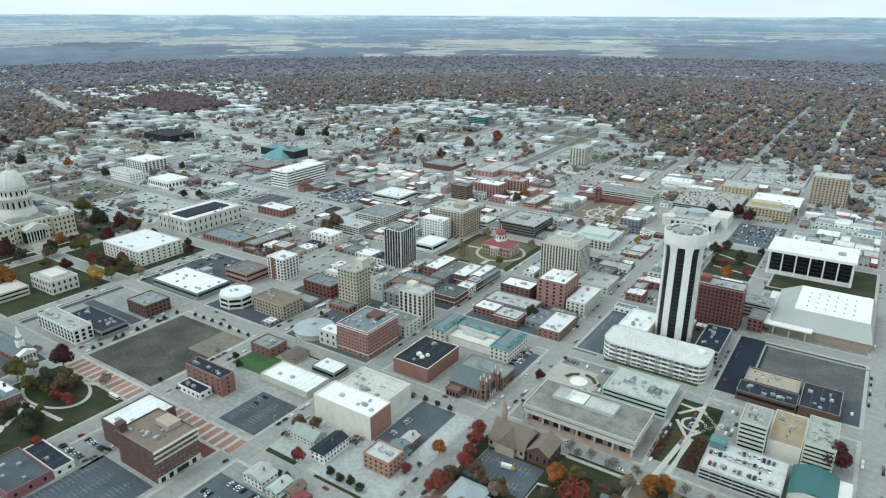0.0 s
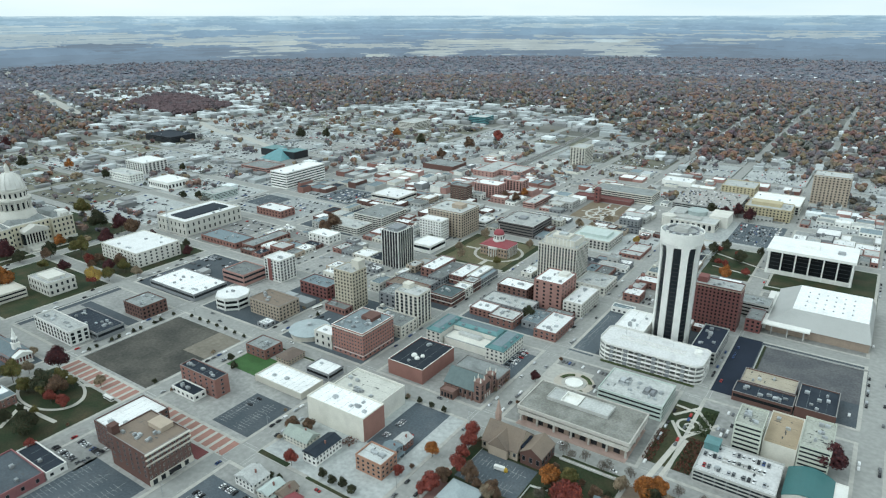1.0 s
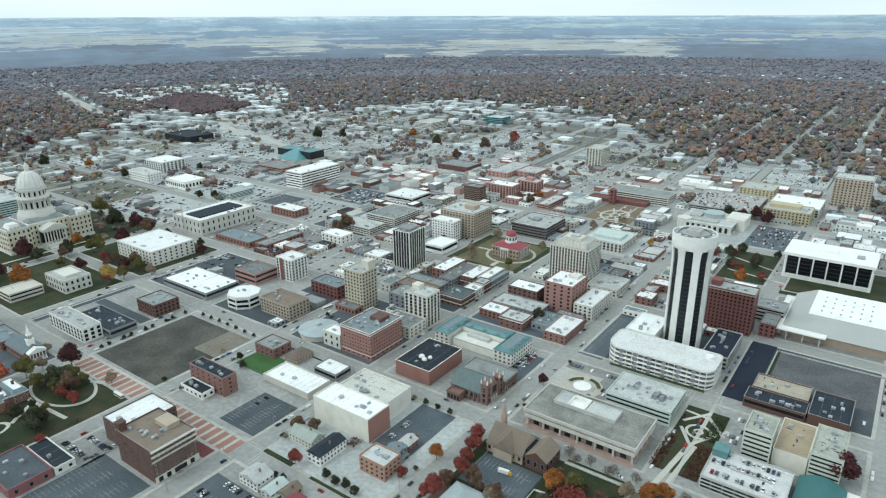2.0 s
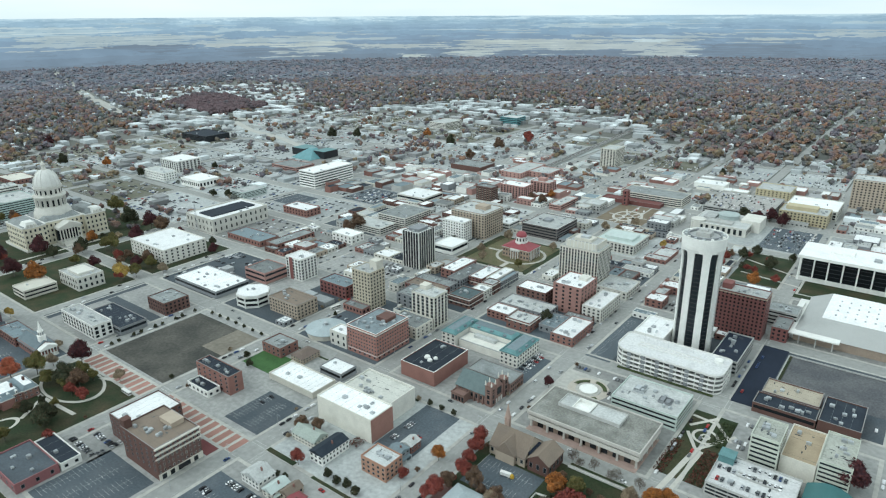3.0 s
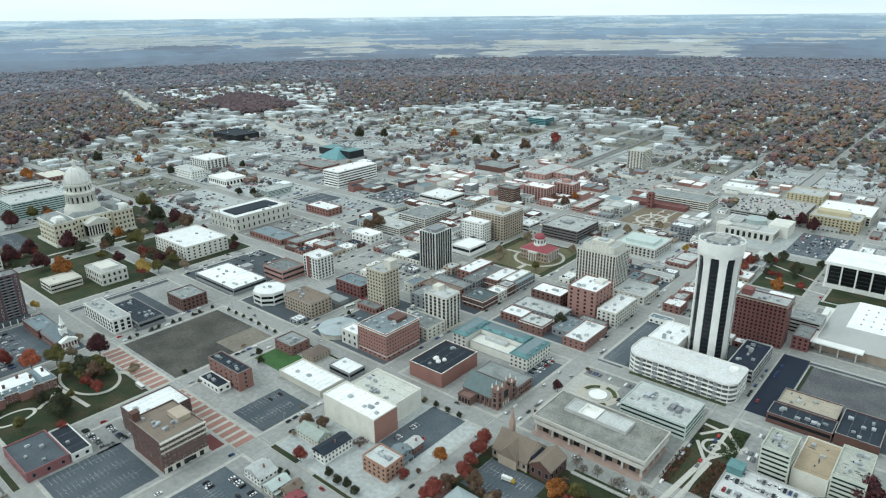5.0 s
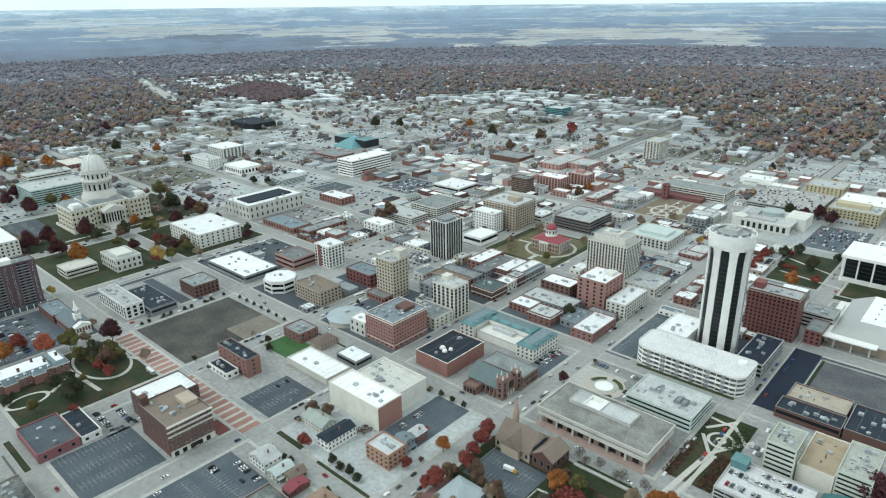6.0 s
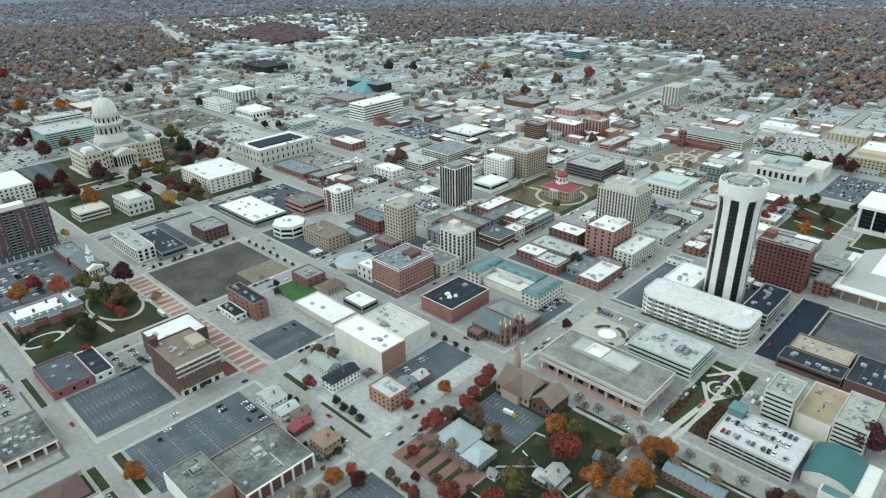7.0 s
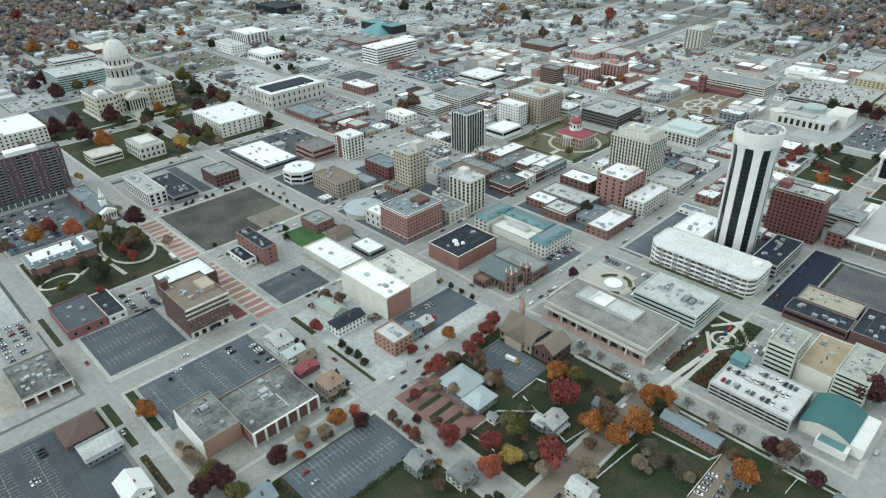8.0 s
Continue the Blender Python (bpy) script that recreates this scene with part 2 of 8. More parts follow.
    def prism(self, pts, z0, z1, mi=0):
        """An upright block over an outline given anticlockwise."""
        n = len(pts)
        return self.add([(x, y, z) for z in (z0, z1) for x, y in pts], [(k, (k + 1) % n, n + (k + 1) % n, n + k) for k in range(n)] + [tuple(reversed(range(n))), tuple(range(n, 2 * n))], mi)

    def rim(self, pts, inner, z0, z1, mi=0):
        """A wall between two outlines of equally many points."""
        n = len(pts)
        v = [(x, y, z) for z in (z0, z1) for q in (pts, inner) for x, y in q]
        f = []
        for a in range(n):
            b = (a + 1) % n
            f += [(a, b, b + 2 * n, a + 2 * n), (b + n, a + n, a + 3 * n, b + 3 * n), (a + 2 * n, b + 2 * n, b + 3 * n, a + 3 * n), (b, a, a + n, b + n)]
        return self.add(v, f, mi)

    def mesh(self, name, mats, smooth=False):
        me = bpy.data.meshes.new(name)
        me.from_pydata(self.v, [], self.f)
        for m in mats if isinstance(mats, (list, tuple)) else [mats]:
            me.materials.append(m)
        if any(self.m):
            me.polygons.foreach_set("material_index", self.m)
        if smooth:
            me.polygons.foreach_set("use_smooth", [True] * len(self.f))
        me.update()
        return me


def rounded(x0, x1, y0, y1, radii, n=8):
    """The outline of a rectangle with a radius for each corner: SW, SE, NE, NW."""
    pts = []
    for (cx, cy), (sx, sy), r, a0 in zip(((x0, y0), (x1, y0), (x1, y1), (x0, y1)), ((1, 1), (-1, 1), (-1, -1), (1, -1)), radii, (180, 270, 0, 90)):
        for k in range(n + 1):
            a = radians(a0 + 90 * k / n)
            pts.append((cx + sx * r + r * math.cos(a), cy + sy * r + r * math.sin(a)))
    return pts


def part(name, shape, mats, parent=None, label="", smooth=False):
    ob = new(name, shape.mesh(name, mats, smooth) if isinstance(shape, Shape) else shape)
    if parent:
        ob.parent = parent
    return tagged(ob, label)


def thing(name, x, y, z, label, category, group="", turn=0.0):
    ob = new(name)
    ob.empty_display_size = 1.0
    ob.matrix_world = pose(x, y, z, 0, 0, turn)
    return tagged(ob, label, category, group)


def setting(name, shape, mats, label, category="ground"):
    return tagged(part(name, shape, mats), label, category, kind="structure")


# ---- ground, streets and blocks ----
KERB = 0.16
NS = [-1180, -1065, -950, -815, -650, -475, -319, -204, -90, 26, 142, 259, 375, 490, 606, 722]
EW = [-890, -768, -648, -523, -406, -281, -157, -36, 84, 205, 325, 445, 565, 685, 805]
RW, FW = 7.5, 2.6


def field_mat():
    """Far country: brown-grey woods, pale fields and grass in broad drifts."""
    m = bpy.data.materials.new("autumn_country")
    m.use_nodes = True
    n, l = m.node_tree.nodes, m.node_tree.links
    bsdf = n["Principled BSDF"]
    bsdf.inputs["Roughness"].default_value = 0.95
    bsdf.inputs["Specular IOR Level"].default_value = 0.05
    co = n.new("ShaderNodeTexCoord")
    a = n.new("ShaderNodeTexNoise")
    a.inputs["Scale"].default_value, a.inputs["Detail"].default_value = 0.004, 8
    l.new(co.outputs["Object"], a.inputs["Vector"])
    r = n.new("ShaderNodeValToRGB")
    el = r.color_ramp.elements
    for k, (p, c) in enumerate([(0.30, (0.095, 0.10, 0.095)), (0.42, (0.115, 0.12, 0.11)), (0.52, (0.15, 0.15, 0.135)), (0.66, (0.21, 0.21, 0.195))]):
        e = el[k] if k < 2 else el.new(p)
        e.position, e.color = p, (*c, 1)
    l.new(a.outputs["Fac"], r.inputs[0])
    l.new(r.outputs[0], bsdf.inputs["Base Color"])
    return m


def ground_sheet():
    s = Shape()
    n, radii = 72, [0, 700, 1500, 2600, 3600, 4200]
    s.v.append((0.0, 0.0, 0.0))
    for r in radii[1:]:
        s.v += [(r * math.cos(2 * math.pi * k / n), r * math.sin(2 * math.pi * k / n) - 300, 0.0) for k in range(n)]
    for k in range(n):
        s.f.append((0, 1 + k, 1 + (k + 1) % n))
        for a in range(len(radii) - 2):
            i, j = 1 + a * n, 1 + (a + 1) * n
            s.f.append((i + k, j + k, j + (k + 1) % n, i + (k + 1) % n))
    s.m = [0] * len(s.f)
    setting("ground", s, field_mat(), "brown and grey autumn country round the town")


ground_sheet()


def streets():
    for x in NS:
        s = Shape()
        if x == 26:  # this street jogs west below the brick plaza
            s.box(x - 8 - RW, x - 8 + RW, EW[0] - 60, -413.5, -0.2, 0.03).box(x - 8 - RW, x + RW, -413.5, -398.5, -0.2, 0.036).box(x - RW, x + RW, -398.5, 1400, -0.2, 0.03)
        else:
            s.box(x - RW, x + RW, EW[0] - 60, 1400 if x > -700 else 900, -0.2, 0.03)
        setting("road", s, ROADM, "worn pale concrete street running north", "road")
    for y in EW:
        s = Shape()
        for a, b in zip([NS[0] - 300] + NS, NS + [NS[-1] + 300]):
            q = 8 if y < -410 else 0
            s.box(a + (RW if a in NS else 0) - q * (a == 26), b - (RW if b in NS else 0) - q * (b == 26), y - RW, y + RW, -0.2, 0.03)
        setting("road", s, ROADM, "worn pale concrete street running west", "road")


streets()
SPECIAL = {(26, -648): LOTD, (-90, -648): LOTL, (142, -648): LOTD, (-204, -406): LOTL, (-319, -523): LOTD, (-319, -406): LOTL, (-90, -523): LOTL, (26, -523): LOTL, (-90, -406): LOTL, (26, -406): LOTP, (142, -406): LAWN, (142, -523): LAWN, (259, -406): LAWN,
           (-204, -523): LAWN, (259, -523): LAWN, (-90, -36): LAWN, (-650, -406): LAWN, (-650, -281): LAWN, (-475, -406): LAWN, (-475, -281): LAWN, (259, 84): LAWN}


def blocks():
    rng = random.Random(4)
    for i in range(len(NS) - 1):
        for j in range(len(EW) - 1):
            x0, x1, y0, y1 = NS[i] + RW, NS[i + 1] - RW, EW[j] + RW, EW[j + 1] - RW
            if EW[j] < -410:
                x0, x1 = x0 - 8 * (NS[i] == 26), x1 - 8 * (NS[i + 1] == 26)
            far = NS[i] < -700 or EW[j] > 560 or EW[j] < -600
            if not far:
                s = Shape().walls(x0, x1, y0, y1, -0.2, KERB, FW)
                setting("pavement", s, PAVE, "pale concrete pavement with a kerb round a city block", "pavement")
            m = SPECIAL.get((NS[i], EW[j])) or rng.choice([SCRUB, LOTP, LOTP] if far else ([LOTP, LOTP, LOTL, LOTP] if EW[j] > 60 or NS[i] < -330 else [LOTL, LOTD, LOTD, LOTL]))
            setting("block_ground", Shape().box(x0 + FW, x1 - FW, y0 + FW, y1 - FW, -0.2, KERB - 0.03), m, "open ground inside a city block", "ground")


blocks()
Z = KERB - 0.03
TAKEN = []  # footprints in use


def lot(x0, x1, y0, y1, m, label, lines="", z=0.02, name="car_park"):
    """A flat surface laid on a block; lines: direction of the parking rows."""
    TAKEN.append((x0, x1, y0, y1))
    ob = setting(name, Shape().box(x0, x1, y0, y1, 0.0, Z + z), m, label, "car park" if name == "car_park" else "ground")
    if lines:
        s = Shape()
        if lines == "x":
            y = y0 + 6
            while y < y1 - 5:
                for k in range(int((x1 - x0 - 8) / 2.8)):
                    s.box(x0 + 4 + k * 2.8, x0 + 4.12 + k * 2.8, y - 5, y + 5, Z + z, Z + z + 0.012)
                s.box(x0 + 4, x1 - 4, y - 0.06, y + 0.06, Z + z, Z + z + 0.016)
                y += 17
        else:
            x = x0 + 6
            while x < x1 - 5:
                for k in range(int((y1 - y0 - 8) / 2.8)):
                    s.box(x - 5, x + 5, y0 + 4 + k * 2.8, y0 + 4.12 + k * 2.8, Z + z, Z + z + 0.012)
                s.box(x - 0.06, x + 0.06, y0 + 4, y1 - 4, Z + z, Z + z + 0.016)
                x += 17
        if s.f:
            tagged(part("parking_lines", s, MARK, ob), "worn white parking bay lines", kind="stuff")
    return ob


# ---- windows and buildings ----
PANES = {}


def pane_mesh(w, h, fm, gm):
    key = (round(w, 1), round(h, 1), fm.name, gm.name)
    if key not in PANES:
        s = Shape()
        w2, t = w / 2, min(0.12, w * 0.08)
        o = [(-w2, 0), (w2, 0), (w2, h), (-w2, h)]
        i = [(-w2 + t, t), (w2 - t, t), (w2 - t, h - t), (-w2 + t, h - t)]
        v = [(x, 0.0, z) for x, z in o] + [(x, -0.09, z) for x, z in o] + [(x, -0.09, z) for x, z in i] + [(x, -0.02, z) for x, z in i]
        f = []
        for a in range(4):
            b = (a + 1) % 4
            f += [(a, b, b + 4, a + 4), (a + 4, b + 4, b + 8, a + 8), (a + 8, b + 8, b + 12, a + 12)]
        s.add(v, f, 0)
        s.add([v[k] for k in (12, 13, 14, 15)], [(0, 1, 2, 3)], 1)
        PANES[key] = s.mesh("window", [fm, gm])
    return PANES[key]


def facade(root, side, x0, x1, y0, y1, z0, z1, floors, bay, style, glass=None, trim=None, single=True):
    """Windows on one side (S, E, N, W) of a block given in root's own coordinates."""
    glass, trim = glass or GLASS, trim or GREYW
    length = (x1 - x0) if side in "SN" else (y1 - y0)
    n = max(1, int((length - 1.0) / bay))
    step = length / n
    fh = (z1 - z0) / floors
    turn = {"S": 0, "E": 90, "N": 180, "W": 270}[side]

    def put(u, d=0.0):
        return {"S": (x0 + u, y0 - d), "E": (x1 + d, y0 + u), "N": (x1 - u, y1 + d), "W": (x0 - d, y1 - u)}[side]

    def strip(s, u0, u1, za, zb, d):
        a, b = put(u0, d), put(u1, -0.05)
        s.box(min(a[0], b[0]), max(a[0], b[0]), min(a[1], b[1]), max(a[1], b[1]), za, zb)

    if style == "punch":
        w, h = min(step * 0.44, 2.2), fh * 0.5
        if single:
            me = pane_mesh(w, h, trim, glass)
            for k in range(floors):
                for i in range(n):
                    ob = new("window", me)
                    ob.parent = root
                    ob.matrix_local = pose(*put((i + 0.5) * step), z0 + k * fh + fh * 0.27, 0, 0, turn)
        else:
            for k in range(floors):
                s = Shape()
                for i in range(n):
                    strip(s, (i + 0.5) * step - w / 2, (i + 0.5) * step + w / 2, z0 + k * fh + fh * 0.27, z0 + k * fh + fh * 0.79, 0.05)
                tagged(part("window_row", s, glass, root), kind="stuff")
    elif style == "plain":
        s = Shape()
        for k in range(floors):
            for i in range(n):
                strip(s, (i + 0.25) * step, (i + 0.75) * step, z0 + k * fh + fh * 0.27, z0 + k * fh + fh * 0.79, 0.05)
        tagged(part("rear_windows", s, glass, root), kind="stuff")
    elif style in ("band", "deck"):
        for k in range(floors):
            s = Shape()
            strip(s, 0.8, length - 0.8, z0 + k * fh + fh * (0.45 if style == "band" else 0.4), z0 + k * fh + fh * (0.85 if style == "band" else 0.92), 0.06)
            # deck levels are solid wall; this dark strip stands in for their shade
            part("window_band" if style == "band" else "deck_opening", s, glass, root)
            if style == "deck":
                s = Shape()
                for i in range(1, n):
                    strip(s, i * step - 0.3, i * step + 0.3, z0 + k * fh + fh * 0.38, z0 + k * fh + fh * 0.94, 0.15)
                if s.f:
                    tagged(part("deck_columns", s, trim, root), kind="stuff")
    elif style == "ribs":
        for i in range(n):
            s = Shape()
            strip(s, (i + 0.3) * step, (i + 0.7) * step, z0 + fh * 0.3, z1 - fh * 0.25, 0.06)
            part("window_strip", s, glass, root)
    elif style == "vert":
        rest = Shape()
        for i in range(n if style == "vert" else 0):
            s = Shape()
            strip(s, (i + 0.24) * step, (i + 0.76) * step, z0 + fh * 0.3, z1 - fh * 0.25, 0.06)
            part("window_strip", s, glass, root)
            for k in range(1, floors):
                strip(rest, (i + 0.24) * step, (i + 0.76) * step, z0 + k * fh - 0.45, z0 + k * fh + 0.45, 0.12)
        if rest.f:
            tagged(part("spandrels", rest, trim, root), kind="stuff")


def units(root, rng, x0, x1, y0, y1, z, n):
    """Air handlers, hatches and vents on a flat roof."""
    for _ in range(n):
        w, d, h = rng.uniform(1.5, 3.6), rng.uniform(1.5, 3.2), rng.uniform(0.9, 2.0)
        if x1 - x0 < 8 or y1 - y0 < 8:
            return
        x, y = rng.uniform(x0 + 2, x1 - 5.5), rng.uniform(y0 + 2, y1 - 5.5)
        s = Shape().box(x, x + w, y, y + d, z, z + h)
        s.box(x + 0.2, x + w - 0.2, y + 0.2, y + d - 0.2, z + h, z + h + 0.2)
        s.lathe(x + w / 2, y + d / 2, [(min(w, d) * 0.3, z + h + 0.2), (min(w, d) * 0.3, z + h + 0.45)], 8)
        part("rooftop_unit", s, METAL, root)


PATCH = [mat("tar_patch", (0.07, 0.075, 0.08), var=0.3, rand=0.3), mat("pale_patch", (0.42, 0.42, 0.40), var=0.25, rand=0.2)]


def seams(root, rng, x0, x1, y0, y1, z, roof):
    """Joint lines and tarred patches on a flat roof, as one layer just over it."""
    if x1 - x0 < 10 or y1 - y0 < 10 or math.hypot(root.parent.location.x - 370, root.parent.location.y + 600) > 750:
        return
    s = Shape()
    if roof in (WROOF, DROOF, TINT):
        n = int((x1 - x0) / rng.uniform(5, 9))
        for k in range(1, n):
            x = x0 + (x1 - x0) * k / n
            s.box(x - 0.07, x + 0.07, y0, y1, z - 0.01, z + 0.012)
    else:
        for _ in range(rng.randint(4, 8)):
            x, y = rng.uniform(x0, x1 - 7), rng.uniform(y0, y1 - 7)
            t = [rng.uniform(0.7, 1.0) for k in range(9)]
            w, l = rng.uniform(0.8, 3.2), rng.uniform(0.3, 0.9)
            w, l = (w, l) if rng.random() < 0.5 else (l, w)
            c = [(x + 3.4 + w * t[k] * math.cos(k * 0.698), y + 3.4 + l * t[k] * math.sin(k * 0.698), z + 0.006) for k in range(9)]
            s.add(c, [tuple(range(9))])
        for _ in range(3):
            y = rng.uniform(y0 + 1, y1 - 1)
            s.box(x0, x1, y - 0.06, y + 0.06, z - 0.01, z + 0.012)
    if s.f:
        tagged(part("roof_seam", s, GROOF if roof in (DROOF, WROOF, LROOF, TINT) else PATCH[0], root), kind="stuff")


def building(name, label, x0, x1, y0, y1, h, wall, roof, style="punch", floors=3, bay=5.0, par=0.9, nunits=3, trim=None, glass=None, cornice=None,
             shop=False, single=True, sides="SE", back=True, category="building", z=None, group="", take=True, pent=None, cope=None):
    if take:
        TAKEN.append((x0 - 1, x1 + 1, y0 - 1, y1 + 1))
    cx, cy = (x0 + x1) / 2, (y0 + y1) / 2
    root = thing(name, cx, cy, Z if z is None else z, label, category, group)
    a, b, c, d = x0 - cx, x1 - cx, y0 - cy, y1 - cy
    rng = random.Random(int(abs(x0 * 7 + y0 * 13)))
    single = single and math.hypot(cx - 370, cy + 600) < 560
    shell = part("wall", Shape().walls(a, b, c, d, 0, h + par, 0.45), wall, root)
    deck_ = part("roof", Shape().box(a + 0.44, b - 0.44, c + 0.44, d - 0.44, h - 0.4, h), roof, root)
    part("coping", Shape().walls(a - 0.08, b + 0.08, c - 0.08, d + 0.08, h + par, h + par + 0.12, 0.56), cope or COPE if cope or wall in (BRICK, DBRICK, ABRICK, TANBR, GREYW) else (trim or wall), shell)
    seams(deck_, rng, a + 0.6, b - 0.6, c + 0.6, d - 0.6, h, roof)
    if cornice:
        part("cornice", Shape().walls(a - 0.45, b + 0.45, c - 0.45, d + 0.45, h - 1.0, h - 0.3, 0.46), cornice, shell)
    zlow = 0.6
    if shop:
        zlow = 4.2
        for sd in sides:
            facade(root, sd, a, b, c, d, 0.1, 4.0, 1, 5.5, "punch", glass, trim, single)
        part("shop_fascia", Shape().walls(a - 0.2, b + 0.2, c - 0.2, d + 0.2, 3.7, 4.3, 0.21), trim or TRIM, shell)
    if style and floors:
        for sd in sides:
            facade(root, sd, a, b, c, d, zlow, h - 0.2, floors, bay, style, glass, trim, single)
        if back:
            for sd in "NW":
                facade(root, sd, a, b, c, d, zlow, h - 0.2, floors, bay * 1.3, "plain", glass, trim, False)
    if pent:
        p0, p1, q0, q1, ph, pm = pent
        w, l = b - a, d - c
        s = Shape().box(a + p0 * w, a + p1 * w, c + q0 * l, c + q1 * l, h - 0.1, h + ph)
        s.box(a + p0 * w - 0.2, a + p1 * w + 0.2, c + q0 * l - 0.2, c + q1 * l + 0.2, h + ph, h + ph + 0.25)
        part("penthouse", s, pm, deck_)
    units(deck_, rng, a + 1, b - 1, c + 1, d - 1, h, nunits)
    return root


def named(name, low=-9999, high=9999):
    """The building of that name within a stretch of the plan."""
    return [o for o in bpy.data.objects if o.name.startswith(name) and low < o.location.y < high][0]


# ---- the near blocks ----
building("hotel_building", "old brown brick hotel with a stone cornice beside a car park", -35, 6, -458, -427, 23.2, DBRICK, BROOF, floors=6, bay=2.9, nunits=12, trim=TRIM, sides="E")
building("hotel_wing", "white-roofed wing of an old brick hotel", -66, -36.5, -451, -414, 17, DBRICK, WROOF, floors=5, bay=4)
building("brick_building", "low red brick building with a dark blue-grey roof", -96, -54, -518, -492, 6.3, mat("rose_red_brick", (0.27, 0.12, 0.125), var=0.18, fine=2.5), mat("slate_tar_roof", (0.085, 0.10, 0.115), var=0.3, scale=0.1, fine=0.8), floors=1, bay=7, nunits=4)
building("annex_building", "low white-walled annex with a dark roof", -93, -54, -491, -478, 5, WHITE, DROOF, floors=1, bay=6, nunits=1)
building("bank_building", "flat grey roofed brick building with tall white piers", 84, 124, -479.4, -435.5, 9, BRICK, SROOF, style=None, nunits=4)
building("brick_hall", "plain tan brick hall with a grey roof and one white wall", 77.5, 113, -502, -480, 11.5, TANBR, SROOF, style=None, nunits=2)
building("apartment_house", "square orange brick apartment house with a white roof", 101, 122, -374, -358, 10.7, mat("orange_brick", (0.37, 0.215, 0.15), var=0.16, scale=0.12, fine=2.5), mat("pale_patched_roof", (0.56, 0.58, 0.57), var=0.25, scale=0.1), floors=3, bay=3.6, nunits=4)
building("department_store", "tall plain white block with a white roof and one brick wall", 35, 87.5, -350.5, -328, 18, mat("ivory_paint", (0.74, 0.72, 0.64), var=0.14), WROOF, style=None, nunits=6)
building("store_building", "plain pale block joined to a taller white block", 36, 82, -327.5, -297, 15, STONE, mat("cream_roof_coating", (0.58, 0.575, 0.52), var=0.2, scale=0.09, fine=0.7), style=None, nunits=9)
building("low_store", "low building under a broad clean white roof", -38, 13.5, -337, -313, 4.5, CREAM, WROOF, style=None, nunits=3)
building("low_store", "small store with a white roof and dark eaves", -11, 13.5, -307, -289.5, 6.2, GREYW, WROOF, style="band", floors=1, nunits=1)
building("brick_museum", "square brick building with a grey roof beside a lawn", -80, -56, -310.5, -291, 8.5, BRICK, GROOF, floors=2, bay=5, nunits=3)
building("brick_block", "long narrow red brick block with a dark roof", -84, -41.5, -371.5, -359, 15.5, BRICK, DROOF, floors=4, bay=6.5, nunits=6)
building("small_store", "small white-trimmed store with a dark roof", -79, -52, -384, -373, 5, WHITE, DROOF, floors=1, bay=5, nunits=4)
building("office_block", "six-storey red brick office block with a white cornice band", -20.5, 14, -265.5, -224, 24.3, mat("rose_brick", (0.34, 0.175, 0.145), var=0.16, fine=2.5), mat("slate_grey_deck", (0.20, 0.235, 0.25), var=0.3, scale=0.1, fine=0.8), floors=6, bay=3.0, cornice=STONE, nunits=12, shop=True, pent=(0.4, 0.75, 0.55, 0.85, 3.0, DBRICK), cope=WHITE)
building("annex_building", "white stone annex beside a brick office block", -42, -21.5, -266, -252, 13, STONE, WROOF, floors=2, bay=6, nunits=1)
house_roof = mat("pale_zinc_roof", (0.36, 0.41, 0.42), var=0.16, scale=0.12, fine=1.2)
fan = thing("round_hall", -60, -254, Z, "low round hall under a pale blue-grey sheet roof", "building")
TAKEN.append((-80, -43, -274, -235))
part("wall", Shape().lathe(0, 0, [(17.4, 0), (17.4, 5.2)], 20), CREAM, fan)
part("roof", Shape().lathe(0, 0, [(19, 5.0), (19, 5.5), (9, 7.2), (1.5, 8.4)], 20), house_roof, fan, "shallow pale sheet-metal roof")
for k in range(20):
    t = 2 * math.pi * k / 20
    part("roof_rib", Shape().add([(19 * math.cos(t - 0.008), 19 * math.sin(t - 0.008), 5.6), (19 * math.cos(t + 0.008), 19 * math.sin(t + 0.008), 5.6), (1.6 * math.cos(t + 0.05), 1.6 * math.sin(t + 0.05), 8.5), (1.6 * math.cos(t - 0.05), 1.6 * math.sin(t - 0.05), 8.5), (19 * math.cos(t), 19 * math.sin(t), 5.3), (1.6 * math.cos(t), 1.6 * math.sin(t), 8.2)], [(0, 1, 2, 3), (1, 4, 5, 2), (4, 0, 3, 5)]), METAL, fan)
part("vent_drum", Shape().lathe(0, 0, [(1.6, 8.2), (1.6, 10.2), (2.0, 10.4), (0.3, 11.2)], 10), METAL, fan)
building("brick_hall", "red brick hall with a black roof and small white domes", 43.5, 77.5, -268.5, -223, 12, BRICK, DROOF, style=None, nunits=3, trim=WHITE, cope=WHITE)
building("tan_office", "cream stone low office beside a tall pale tower", -18, 16.5, -216.5, -192.5, 10.8, CREAM, GROOF, floors=3, bay=5, nunits=4)
building("stone_tower", "cream stone tower with window columns between piers", -10, 16.5, -190.5, -170, 31.5, CREAM, LROOF, style="vert", floors=9, bay=4.6, pent=(0.05, 0.35, 0.5, 0.9, 4, CREAM), trim=CONC, nunits=2)
building("grey_building", "plain dark grey building with few windows", -42, -14, -176, -150, 17, GREYW, GROOF, floors=4, bay=6, nunits=3)
building("tan_tower", "slim tan stone tower with a stepped top shaft", -81, -57, -197, -176, 40, mat("buff_stone", (0.50, 0.45, 0.35), var=0.15, scale=0.1), LROOF, floors=11, bay=3.4, nunits=2, trim=CREAM, pent=(0.6, 0.98, 0.5, 0.97, 9, CREAM))
